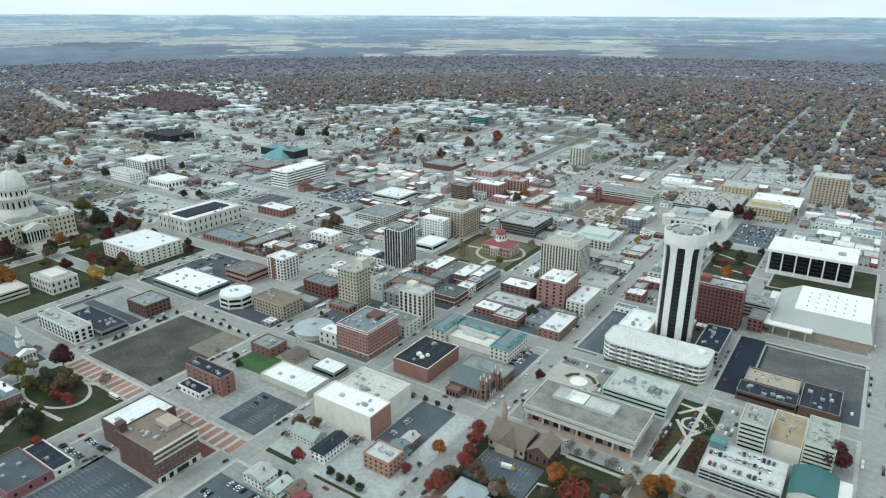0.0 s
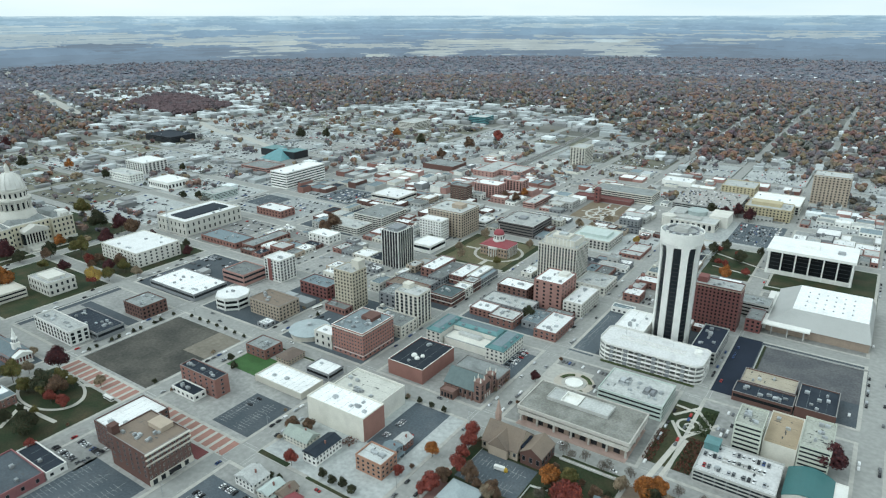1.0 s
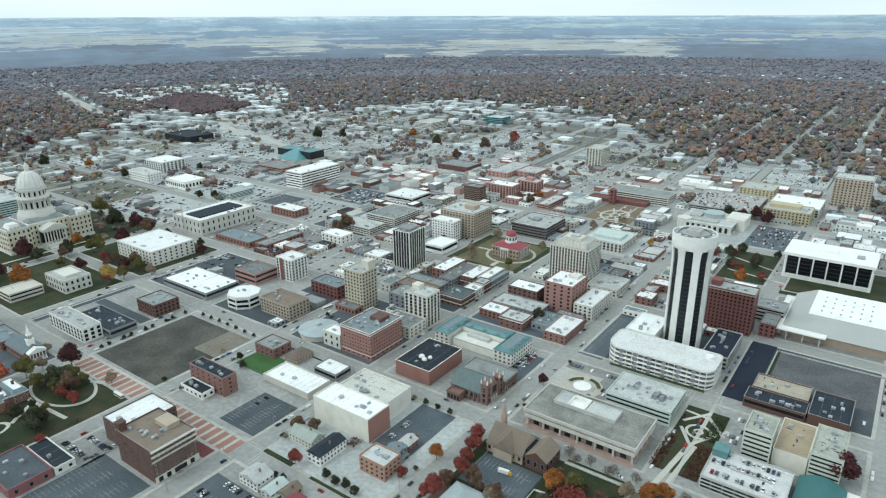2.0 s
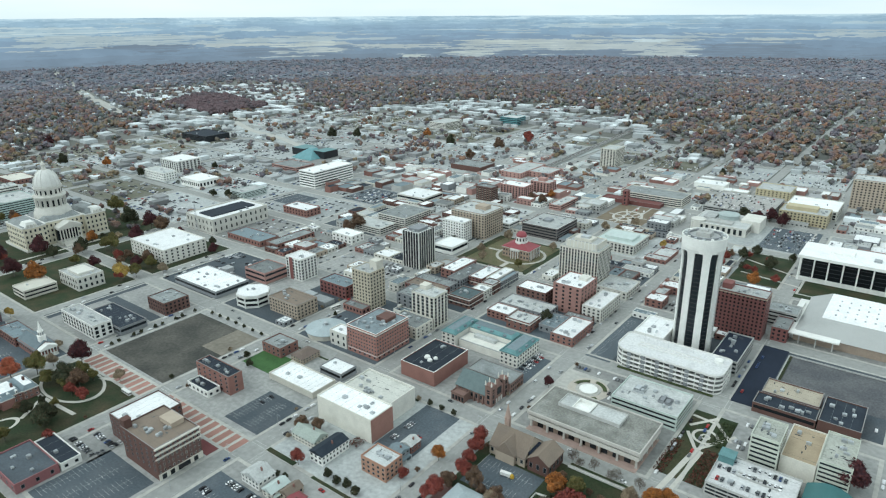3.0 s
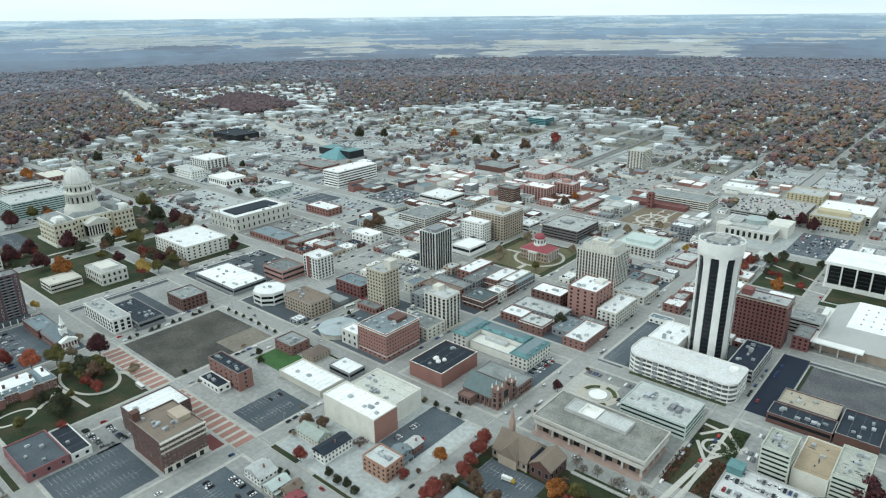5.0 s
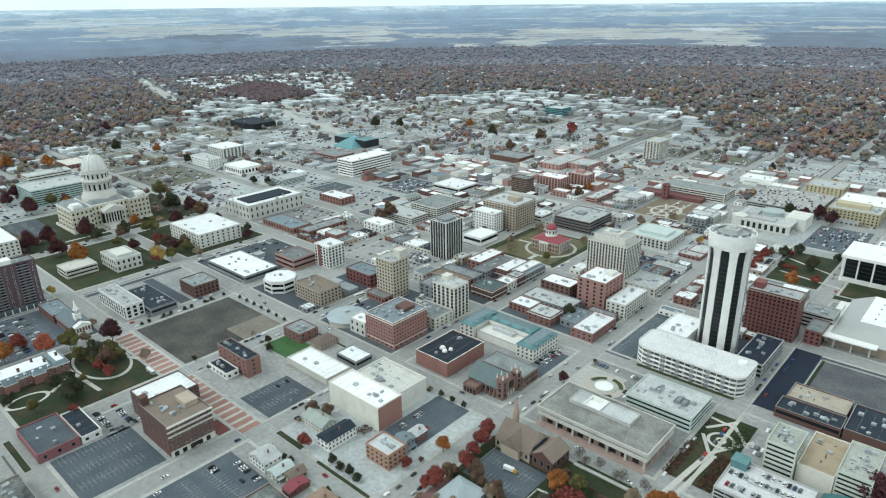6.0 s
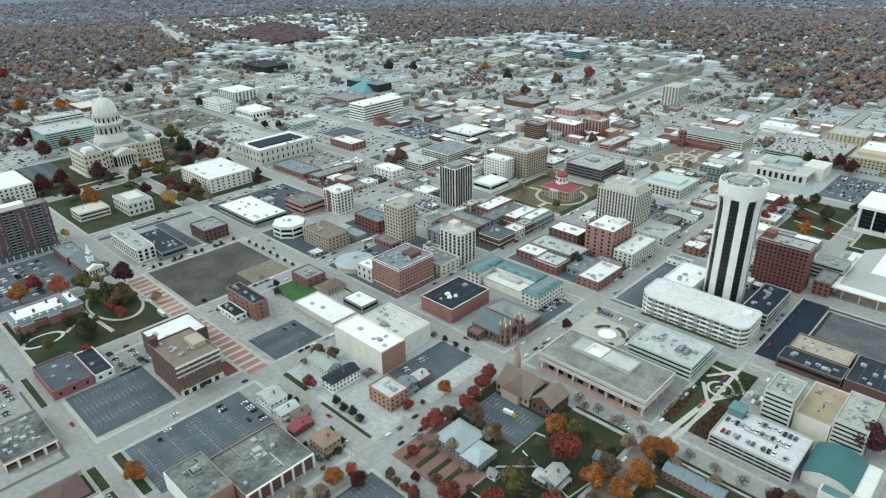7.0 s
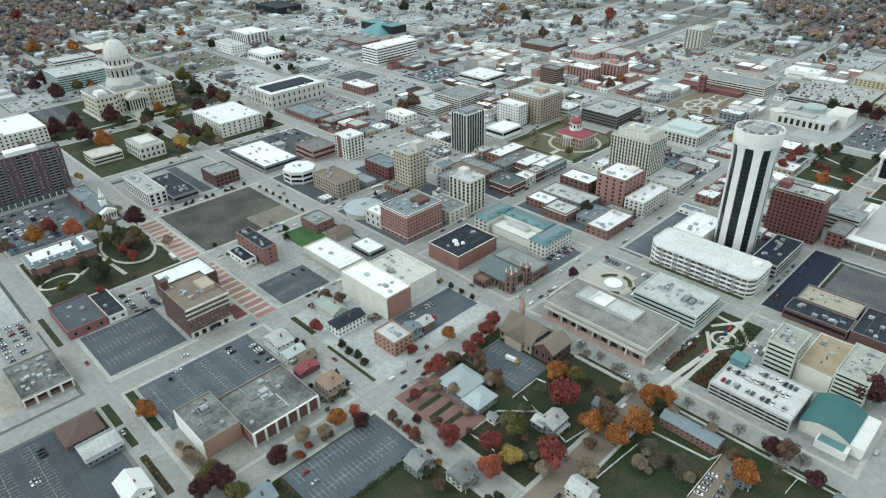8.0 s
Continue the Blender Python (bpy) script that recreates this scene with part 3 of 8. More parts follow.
building("low_annex", "low brown brick annex at the foot of a slim tower", -84, -58, -209, -198, 6, BRICK, GROOF, floors=1, bay=4, nunits=3)
building("hotel_tower", "white hotel tower with a red brick panel and a white roof", -195.5, -171, -186.5, -163.5, 25, WHITE, WROOF, style="vert", floors=7, bay=4.4, nunits=3, trim=WHITE)
building("tan_office", "four-storey tan brick office with rows of dark windows", -142, -101, -253, -227, 14.5, TANBR, BROOF, floors=4, bay=4.0, nunits=4)
building("red_building", "bright red shopfront building with a blue-grey roof", -136, -98, -191.5, -170, 13, ABRICK, SLATE, floors=3, bay=5, nunits=3)
building("mural_building", "building with pink painted walls and a grey roof", -232, -197.5, -215, -183.5, 12, PBRICK, GROOF, style="band", floors=2, nunits=3)
building("flat_store", "long low store with a white roof and a dark front", -284, -208.5, -269.5, -228, 7, GREYW, WROOF, style="band", floors=1, nunits=10)
building("brick_office", "three-storey dark brick office with pale window bands", -244, -213.5, -323, -296.5, 12.5, DBRICK, GROOF, floors=3, bay=4.2, nunits=4, trim=TRIM)
building("framed_office", "three-storey office with white concrete frames round dark glass", -280, -218.5, -389.5, -372, 13.5, WHITE, LROOF, style="vert", floors=3, bay=5.5, nunits=8, trim=WHITE)
building("dark_annex", "dark-roofed low building behind a framed white office", -270, -208, -371, -345, 7, GREYW, DROOF, style="band", floors=1, nunits=12)
building("flat_pavilion", "pale flat-roofed pavilion with a recessed dark base", -396, -368.5, -389, -356, 9, CREAM, CREAM, style="band", floors=2, nunits=1)
building("classical_building", "white classical stone building with tall arched windows", -387, -345, -345, -316.5, 14, STONE, LROOF, floors=2, bay=5.5, nunits=2, pent=(0.2, 0.8, 0.2, 0.8, 2.5, STONE))
building("armory_building", "broad white stone building with a white roof", -417, -343, -246.5, -190, 17, STONE, WROOF, floors=4, bay=6.5, nunits=6, single=False)
building("auditorium_building", "long pale stone hall with a dark roof behind parapets", -455, -393, -146, -56, 19, STONE, WROOF, floors=2, bay=8, par=1.6, nunits=3, trim=STONE, single=False, pent=(0.25, 0.75, 0.12, 0.9, 1.2, DROOF))
building("stone_library", "white stone building with rows of square windows", -570, -496, -470, -395, 18, STONE, WROOF, floors=4, bay=5, nunits=3, single=False)

# ---- the blocks round the old capitol square ----
building("black_tower", "black glass tower with white vertical fins", -113, -90, -83, -54, 42.5, BLACK, LROOF, style=None, trim=WHITE, nunits=3, pent=(0.2, 0.8, 0.2, 0.8, 3, GREYW))
building("corner_block", "big tan brick block with a stone top storey", -140, -87.5, 46, 90, 33, TANBR, LROOF, floors=9, bay=4.4, cornice=CREAM, nunits=4, single=False, pent=(0.5, 0.8, 0.4, 0.7, 5, TANBR))
building("white_tower", "white stone hotel tower with small dark windows", -137, -103.5, 23, 41, 25, WHITE, WROOF, floors=7, bay=4, nunits=2, single=False)
building("flat_pavilion", "low white pavilion with a flat white roof", -115, -87.5, -23.5, 9.5, 9, WHITE, WROOF, style="band", floors=1, nunits=0)
building("glass_office", "long dark glass office with thin pale floor lines", -60, -9, 94, 150, 15.5, mat("bronze_spandrel", (0.15, 0.135, 0.13), var=0.15), LROOF, style="band", floors=4, trim=TRIM, nunits=5, pent=(0.35, 0.55, 0.4, 0.6, 2.5, GREYW))
building("white_office", "small white office with dark window strips", -99, -80.5, 95, 122, 9, WHITE, WROOF, style="band", floors=2, nunits=2)
building("brown_tower", "brown brick tower with vertical window strips", -200, -171.5, 190, 208, 24.5, DBRICK, GROOF, style="vert", floors=8, bay=4, nunits=2, trim=TANBR)
building("pink_block", "pink brick block with a white roof", -185, -142, 236, 264, 20.5, PBRICK, WROOF, style="vert", floors=6, bay=5, nunits=3, trim=PBRICK)
building("pink_block", "pink brick block with a stair tower on its roof", -156, -122, 280, 303, 20.5, PBRICK, LROOF, style="vert", floors=6, bay=5, nunits=2, trim=PBRICK, pent=(0.3, 0.65, 0.3, 0.7, 5, PBRICK))
building("brick_wing", "long low brick wing with a pale roof", -88, -69.5, 218, 276, 7, PBRICK, LROOF, style="band", floors=2, nunits=5)
building("brick_school", "long pink brick building with a pink-grey roof", -258, -218, 352, 442, 9, PBRICK, LROOF, floors=2, bay=7, nunits=5, single=False)
building("brick_school", "pink brick wing with a flat grey roof", -217, -176, 378, 426, 9, PBRICK, LROOF, floors=2, bay=7, nunits=4, single=False)
building("dark_store", "wide dark brick store with a grey roof", -369, -302, 351, 399, 8.6, DBRICK, GROOF, style=None, nunits=6)
building("parking_garage", "pale concrete parking garage with open decks", -246, -197.5, 18, 74, 15, STONE, GROOF, style="deck", floors=5, bay=5, nunits=8, trim=STONE)
building("parking_garage", "low concrete parking deck with open sides", -262, -208, -20, 12, 9, STONE, LROOF, style="deck", floors=3, bay=5, nunits=4, trim=STONE)
building("white_house", "white stuccoed building with a white roof", -249, -213.5, -67, -45, 10, WHITE, WROOF, floors=2, bay=6, nunits=2, single=False)
building("brick_store", "red brick store with a white roof", -400, -349.5, -22, 5, 9.8, BRICK, WROOF, floors=2, bay=6, nunits=3, single=False)
building("brick_row", "row of brick shops with grey roofs", -368, -301, -142, -112, 6.7, BRICK, SLATE, floors=1, bay=6, nunits=7, single=False)
building("brick_row", "long low brick shop with a grey roof", -297, -276.5, -135, -73, 6, BRICK, GROOF, floors=1, bay=6, nunits=4, single=False)
building("white_office", "wide white office block with rows of dark window bands", -502, -464.5, 98, 188, 26.5, WHITE, WROOF, style="band", floors=6, nunits=3)
building("brick_row", "low red brick building behind an office block", -651, -583, 158, 204, 8, PBRICK, GROOF, style="band", floors=2, nunits=4)
building("green_striped_office", "pale green office slab with striped windows", -539, -509, -13, 33, 9.8, TINT, LROOF, style="band", floors=4, nunits=1, trim=TINT)
building("white_pavilion", "white flat pavilion on dark columns", -677, -622, -17, 23, 13, WHITE, WROOF, style="vert", floors=1, bay=6, nunits=1)
building("white_slab", "plain white office slab with narrow windows", -822, -762, 31, 78, 20.5, WHITE, WROOF, style="vert", floors=5, bay=7, nunits=1, trim=WHITE)
building("white_office", "low white office with square windows", -788, -724, -22, 4, 14, WHITE, LROOF, floors=3, bay=5, nunits=3, single=False)
building("dark_glass_office", "low black glass office with dark roof", -1086, -990, 240, 305, 13, BLACK, DROOF, style="band", floors=4, nunits=2)

# ---- blocks east of the sixth street ----
building("white_roofed_shop", "brick shop with a clean white roof", 40, 64, -138, -119, 7, BRICK, WROOF, floors=2, bay=4.5, shop=False, nunits=2)
building("white_roofed_shop", "brick shop with a grey roof and pale cornice", 67, 91.5, -146, -126, 9.2, BRICK, LROOF, floors=2, bay=5, nunits=4, cornice=TRIM)
building("shop_block", "low grey-roofed shops in a block", 40, 92, -117, -92, 7, GREYW, LROOF, floors=2, bay=5, nunits=8)
building("shop_block", "brown-sided building with a white roof", 44, 77, -91, -70, 15.5, DBRICK, WROOF, floors=4, bay=5, nunits=3)
building("shop_block", "low grey shops with slate-coloured roofs", 95, 112, -135, -106, 6, GREYW, SLATE, floors=1, bay=5, nunits=4)
building("brick_corner_shop", "brick corner building with a white and a dark roof", 113.5, 147 - 12, -147, -105.5, 8, BRICK, WROOF, floors=2, bay=4.6, nunits=6)
building("brick_tower", "tall red brick building with a white roof", 83.5, 113, -88, -53, 28.5, mat("rosy_brick", (0.31, 0.175, 0.15), var=0.16, scale=0.12, fine=2.5), WROOF, floors=7, bay=6.5, nunits=7, pent=(0.55, 0.85, 0.6, 0.9, 2.5, STONE))
building("white_windowed_office", "pale stone office with a grid of windows and white roof", 116, 135, -90, -44.5, 14, STONE, WROOF, floors=4, bay=4.2, nunits=6)
building("storefront", "old dark brick storefront with a slate-coloured roof on a corner", -8, 17.5, -136, -111, 10, DBRICK, mat("dark_teal_roof", (0.085, 0.115, 0.12), var=0.3, scale=0.1), floors=2, bay=4, shop=True, cornice=TRIM, nunits=6)
building("storefront", "white painted old storefront with white roof", 2, 17.5, -109.5, -95, 9, STONE, WROOF, floors=2, bay=4, shop=True)
building("storefront", "brown brick old storefront with pale roof", 4, 17.5, -94, -79.5, 11, DBRICK, LROOF, floors=3, bay=4, shop=True, cornice=TRIM)
building("storefront", "grey-green painted storefront with slate roof", 11.2, 17.5, -78.5, -43, 8.5, GREYW, SLATE, floors=2, bay=4, shop=True)
building("storefront", "pale stone storefront with a white roof", -1, 10.6, -78.5, -41, 9.5, STONE, WROOF, floors=2, bay=4, shop=True, sides="S")
building("storefront", "brick storefront with a stepped white roof", -20, -3, -84, -45, 9, BRICK, WROOF, floors=2, bay=4, shop=True)
building("storefront", "grey painted storefront with a gravel roof", -38, -21, -98, -49, 8, GREYW, GROOF, floors=2, bay=4)
building("storefront", "long brick building with a brown roof", -62, -17, -140, -122, 10, BRICK, BROOF, floors=2, bay=4.4)
building("storefront", "low grey building with a gravel roof", -66, -20, -119, -104, 8, GREYW, GROOF, floors=2, bay=5)
building("storefront", "long brick storefront with a white roof", -58, -39.5, -84, -41, 9.5, BRICK, WROOF, floors=2, bay=5)
building("teal_office", "pale green office with bands of windows and rooftop plant", 200.5, 248.5, -214.5, -179.5, 11, mat("mint_panel", (0.47, 0.53, 0.49), var=0.12), LROOF, style="band", floors=3, nunits=10)
plant = part("rooftop_plant", Shape().walls(-14, -6, -2, 6, 11, 12.6, 0.3).box(-13, -9.4, -1, 5, 11, 13.6).box(-9, -7, 0, 3, 11, 13), METAL, named("teal_office"), "cluster of grey rooftop plant")
part("plant_frame", Shape().walls(6, 15, -6, 2, 11, 12.8, 0.3).box(7, 10, -5, 1, 11, 13.4).box(11, 14, -4.6, 0.6, 11, 12.6), GREYW, plant)
building("red_brick_hotel", "tall crimson brick hotel with cream trim", 222, 263, -38, -18, 39.5, ABRICK, LROOF, floors=11, bay=3.3, trim=ABRICK, nunits=4, cornice=TANBR, pent=(0.05, 0.25, 0.3, 0.8, 5, ABRICK))
building("brick_annex", "low crimson brick annex behind a tall hotel", 269, 282, -30, -2, 12, ABRICK, GROOF, floors=3, bay=4, nunits=1)
building("grey_annex", "grey roofed annex with louvres", 258, 284, 0, 22, 15, CONC, GROOF, style="band", floors=4, nunits=5)
SAGEST = mat("sage_grey_stone", (0.50, 0.52, 0.45), var=0.15, scale=0.1)
building("office_tower", "stepped pale office building with dark window bands", 297, 314, -224, -200, 24, SAGEST, mat("sage_gravel_roof", (0.40, 0.41, 0.36), var=0.25, scale=0.1, fine=0.7), style="band", floors=7, nunits=6)
building("office_tower", "pale stepped office wing with dark window bands", 335, 353, -219, -183, 19, SAGEST, bpy.data.materials["sage_gravel_roof"], style="band", floors=6, nunits=6)
building("plaza_building", "low tan-roofed building between two office wings", 314.5, 334.5, -219, -178, 13, CREAM, mat("tan_brown_roof", (0.36, 0.29, 0.2), var=0.2, scale=0.1), style=None, nunits=2)
building("dark_roofed_shop", "low brick shops with dark roofs", 284, 325, -156, -138.4, 7, DBRICK, DROOF, style="band", floors=1, nunits=9)
building("tan_roofed_shop", "low shop with a tan gravel roof", 286, 324, -137.6, -115, 7.6, DBRICK, mat("tan_gravel_roof", (0.36, 0.32, 0.25), var=0.2, scale=0.1), style=None, nunits=3)
building("dark_roofed_shop", "low building with a blue-black roof", 326, 352, -155, -118, 8, DBRICK, DROOF, style=None, nunits=7)
building("tan_tower_hotel", "big tan brick hotel with arched top windows", 266, 315, 473, 511, 43, TANBR, LROOF, floors=11, bay=4.4, nunits=4, single=False, cornice=CREAM)
YELLOW = mat("yellow_buff_brick", (0.47, 0.41, 0.27), var=0.14, scale=0.1)
building("yellow_office", "yellow stone office with rows of windows", 197, 256, 346, 385, 16, YELLOW, LROOF, floors=4, bay=4.2, nunits=8, single=False, pent=(0.1, 0.75, 0.35, 0.8, 4.5, YELLOW))
building("white_slab", "white roofed slab behind a yellow office", 197, 262, 388, 450, 13, STONE, WROOF, style="vert", floors=3, bay=6, nunits=4, trim=STONE)
building("yellow_office", "yellow wing with square windows", 141, 190, 461, 507, 13, YELLOW, LROOF, floors=4, bay=5, nunits=4, single=False)
building("parking_garage", "wide pale parking deck with rows of cars on its roof", 100, 188, 332, 432, 9.5, CONC, mat("pale_parking_deck", (0.42, 0.41, 0.385), var=0.25, scale=0.08, fine=0.6), style="deck", floors=3, bay=7, nunits=3)
building("apartment_tower", "cream apartment tower with narrow window strips", -145.5, -116, 519, 560, 34.5, CREAM, LROOF, style="vert", floors=12, bay=5, nunits=1, trim=CREAM)
building("parking_garage", "long pale parking building with red lower front", -24, 70, 330, 373, 13, CREAM, GROOF, style="deck", floors=4, bay=6, nunits=3)
building("brick_tower", "square red brick clock tower beside a low hall", -9, -1, 300, 308.5, 22, ABRICK, REDROOF, floors=4, bay=4, nunits=0)
building("red_hall", "low red brick hall beside a round garden", -45, 45, 309.5, 328.5 - 0.5, 5, ABRICK, ABRICK, style=None, nunits=0)
building("white_roofed_store", "pale store with a white roof beside a packed car park", -310, -256, 131, 178, 8, STONE, WROOF, style="band", floors=1, nunits=4)
building("tan_roofed_hall", "low brick hall with a broad cream roof", -985, -920, -192, -152, 7, BRICK, CREAM, floors=1, bay=6, nunits=2, single=False)
building("white_roofed_store", "wide store with a white roof", 44, 92, 470, 500, 7, WHITE, WROOF, style=None, nunits=3)
building("green_office", "pale green-roofed office by a square", 40, 90, 100, 150, 12, STONE, TINT, style="vert", floors=3, bay=4.5, nunits=6, trim=STONE, pent=(0.15, 0.85, 0.25, 0.75, 3.2, TINT))
building("state_office", "long pale green office with many window bands behind a statehouse", -765, -700, -318, -236, 24, mat("sea_green_panel", (0.40, 0.50, 0.47), var=0.12), LROOF, style="band", floors=7, nunits=6, trim=TINT)
building("state_office", "taller rear block of a pale green office", -795, -767, -300, -235, 32, STONE, LROOF, style="band", floors=8, nunits=4, trim=TINT)
building("teal_hospital", "hospital block with blue-green glass front", -570, -520, 835, 880, 18, TGLASS, LROOF, style="band", floors=4, nunits=2)
building("hospital_wing", "long low pale hospital wing", -690, -640, 690, 760, 14, STONE, LROOF, style="band", floors=4, nunits=2)
part("brick_panel", Shape().box(-6.5, -1.0, -11.75, -11.45, 0, 25.5), ABRICK, [o for o in bpy.data.objects if o.name.startswith("hotel_tower")][0], "red brick panel")

# ---- landmarks ----
def piers(root, x, y0, y1, h, n, m):
    for k in range(n):
        y = y0 + (y1 - y0) * k / (n - 1)
        part("pier", Shape().box(x, x + 1.3, y - 0.6, y + 0.6, 0, h), m, root)


bank = named("bank_building")
piers(bank, 20.0, -21.2, 21.2, 9.2, 7, WHITE)
part("pier_band", Shape().box(20.02, 20.9, -21.9, 21.9, 9.25, 9.9), WHITE, bank)
for k in range(6):
    panel = part("wall_panel", Shape().box(20.0, 20.3, -20.4 + k * 7.07, -14.9 + k * 7.07, 0.3, 8.6), DBRICK, bank, "recessed brown brick panel")
    part("panel_sill", Shape().box(20.0, 20.5, -20.4 + k * 7.07, -14.9 + k * 7.07, 0.1, 0.6), CONC, panel)
plant = part("rooftop_plant", Shape().box(-7, 1, -3, 4, 9, 9.6).box(-6.4, -2.4, -2, 3, 9.6, 12.2).box(-1.6, 0.6, -2.4, 0.6, 9.6, 11.4), METAL, bank, "cluster of pale rooftop air handlers")
part("duct", Shape().box(1.2, 16, 4.6, 5.3, 9.2, 9.9).box(8, 8.7, 2, 4.6, 9.2, 9.8).box(13, 13.7, 2, 4.6, 9.2, 9.8), METAL, plant)
part("parapet_kerb", Shape().box(-19, -4, -8.3, -7.7, 9, 9.9).box(-4.6, -4, -8, 2, 9, 9.9), COPE, bank)
hall = named("brick_hall", -9999, -450)
part("white_wall_face", Shape().box(-17.9, 17.9, -11.35, -11.02, 0, 12.5), WHITE, hall, "plain white painted side wall")
part("brick_end_wall", Shape().box(17.77, 18.0, -11.0, 11.0, 0, 12.3), mat("orange_tan_brick", (0.36, 0.225, 0.165), var=0.16, fine=2.5), hall, "orange-tan brick end wall")
plant = part("rooftop_plant", Shape().walls(-9, -2, -2, 5, 11.5, 13.1, 0.4).box(-7.6, -3.4, -0.6, 3.6, 11.5, 14.4).box(-6.6, -4.4, 0.4, 2.6, 14.4, 14.9), METAL, hall, "screened cooling plant")
part("roof_pipe", Shape().box(-1, 6, -4.2, -3.8, 11.5, 12.2).box(5.6, 6, -7, -4, 11.5, 12.2), METAL, plant)
hotel = named("hotel_building")
part("stone_base", Shape().box(20.5, 20.8, -15.6, 15.6, 0, 4.6), CREAM, hotel, "cream stone ground floor")
for z0, reach in ((15.4, 0.5), (19.2, 0.9), (23.0, 1.3)):
    part("stone_cornice", Shape().box(20.5, 20.5 + reach, -15.9, 15.9, z0, z0 + 0.9), CREAM, hotel, "cream stone cornice")
for k in range(5):
    part("shop_arch", Shape().box(20.8, 20.9, -13.6 + k * 5.6, -10.6 + k * 5.6, 0.3, 3.8), GLASS, hotel)
part("corner_tower", Shape().box(-20.2, -15.2, -15.2, -10.2, 23.2, 29).box(-20.5, -14.9, -15.5, -9.9, 29, 29.7), DBRICK, hotel, "brown brick chimney tower")
part("penthouse", Shape().box(-6, 8, 4, 13, 23.1, 26.4).box(-6.2, 8.2, 3.8, 13.2, 26.4, 26.7), TANBR, hotel)
part("entrance_canopy", Shape().box(20.75, 24.5, -2.5, 3, 3.4, 3.9), BLACK, hotel, "dark entrance canopy")
facade(hotel, "S", -20.5, 20.5, -15.5, 15.5, 5, 22, 5, 6.5, "punch")
s = Shape()
for x, y, r in ((-3, -6, 2.6), (2, -9, 2.2), (4, -4, 1.8)):
    s.lathe(x, y, [(r, 12.0), (r, 12.9), (r * 0.75, 13.8), (r * 0.3, 14.3)], 12)
part("roof_dome", s, WHITE, named("brick_hall", -300), "white roof domes", True)
store = [o for o in bpy.data.objects if o.name.startswith("department_store")][0]
part("brick_face", Shape().box(26.3, 26.55, -11.0, 11.0, 0.1, 18.2), mat("pink_red_brick", (0.34, 0.19, 0.155), var=0.16, fine=2.5), store, "plain red brick end wall")


def black_tower_fins():
    root = [o for o in bpy.data.objects if o.name.startswith("black_tower")][0]
    for k in range(7):
        x = -11.5 + 23 * k / 6
        part("fin", Shape().box(x - 0.24, x + 0.24, -15.3, -14.5, 0, 43.6), WHITE, root)
        part("fin", Shape().box(x - 0.24, x + 0.24, 14.5, 15.3, 0, 43.6), WHITE, root)
    for k in range(8):
        y = -14 + 28 * k / 7
        part("fin", Shape().box(11.5, 12.3, y - 0.24, y + 0.24, 0, 43.6), WHITE, root)
        part("fin", Shape().box(-12.3, -11.5, y - 0.24, y + 0.24, 0, 43.6), WHITE, root)


black_tower_fins()


def round_hotel():
    """Round tower with eight dark glass strips between white piers that flare into a crown."""
    x, y = 218.0, -88.0
    root = thing("hotel_tower", x, y, Z, "tall round white hotel with dark glass strips and flared crown", "tower")
    TAKEN.append((x - 22, x + 22, y - 22, y + 22))
    core = part("glass_core", Shape().lathe(0, 0, [(15.1, 0), (15.1, 82), (15.4, 88), (15.9, 92.5)], 48), GLASS, root, "dark glass between the piers")
    for k in range(8):
        a = 2 * math.pi * (k + 0.62) / 8
        s = Shape()
        rows = [(16.0, 0, 0.185), (16.0, 80, 0.185), (16.2, 86, 0.185), (16.6, 90, 0.195), (17.1, 92.6, 0.21), (17.2, 92.8, 0.393), (17.5, 95, 0.393)]
        v = []
        for r, z, w in rows:
            for t in (-w, -w / 2, 0, w / 2, w):
                v.append((r * math.cos(a + t), r * math.sin(a + t), z))
            for t in (w, -w):
                v.append(((r - 1.5) * math.cos(a + t), (r - 1.5) * math.sin(a + t), z))
        f = [(7 * i + j, 7 * i + (j + 1) % 7, 7 * i + 7 + (j + 1) % 7, 7 * i + 7 + j) for i in range(len(rows) - 1) for j in range(7)]
        s.add(v, f)
        part("pier", s, WHITE, root)
    for k in range(21):
        part("floor_line", Shape().ring(0, 0, 15.1, 15.22, 5 + k * 3.65, 5.7 + k * 3.65, 48), BLACK, core)
    part("crown", Shape().lathe(0, 0, [(17.2, 94.8), (17.5, 97.5), (17.6, 100), (17.6, 104.6), (16.9, 104.6), (16.9, 103.4)], 48), WHITE, root, "flared white concrete crown")
    part("roof", Shape().lathe(0, 0, [(16.85, 103.2), (16.85, 103.5)], 48), LROOF, root)
    part("roof_ring", Shape().ring(0, 0, 12.0, 12.8, 103.5, 105.0), GREYW, root)
    for k in range(14):
        a = 2 * math.pi * k / 14
        part("rooftop_unit", Shape().box(14.8 * math.cos(a) - 1, 14.8 * math.cos(a) + 1, 14.8 * math.sin(a) - 1, 14.8 * math.sin(a) + 1, 103.5, 105.0), METAL if k % 3 else WHITE, root)
    part("lift_house", Shape().box(-6, 5, -5, 6, 103.4, 107).box(-3, 2, -2, 3, 107, 108.5), CONC, root)
    for ax, ay in ((3, 3), (-4, -2), (7, -6)):
        part("aerial", Shape().lathe(ax, ay, [(0.18, 103.5), (0.06, 116)], 6), METAL, root)


round_hotel()


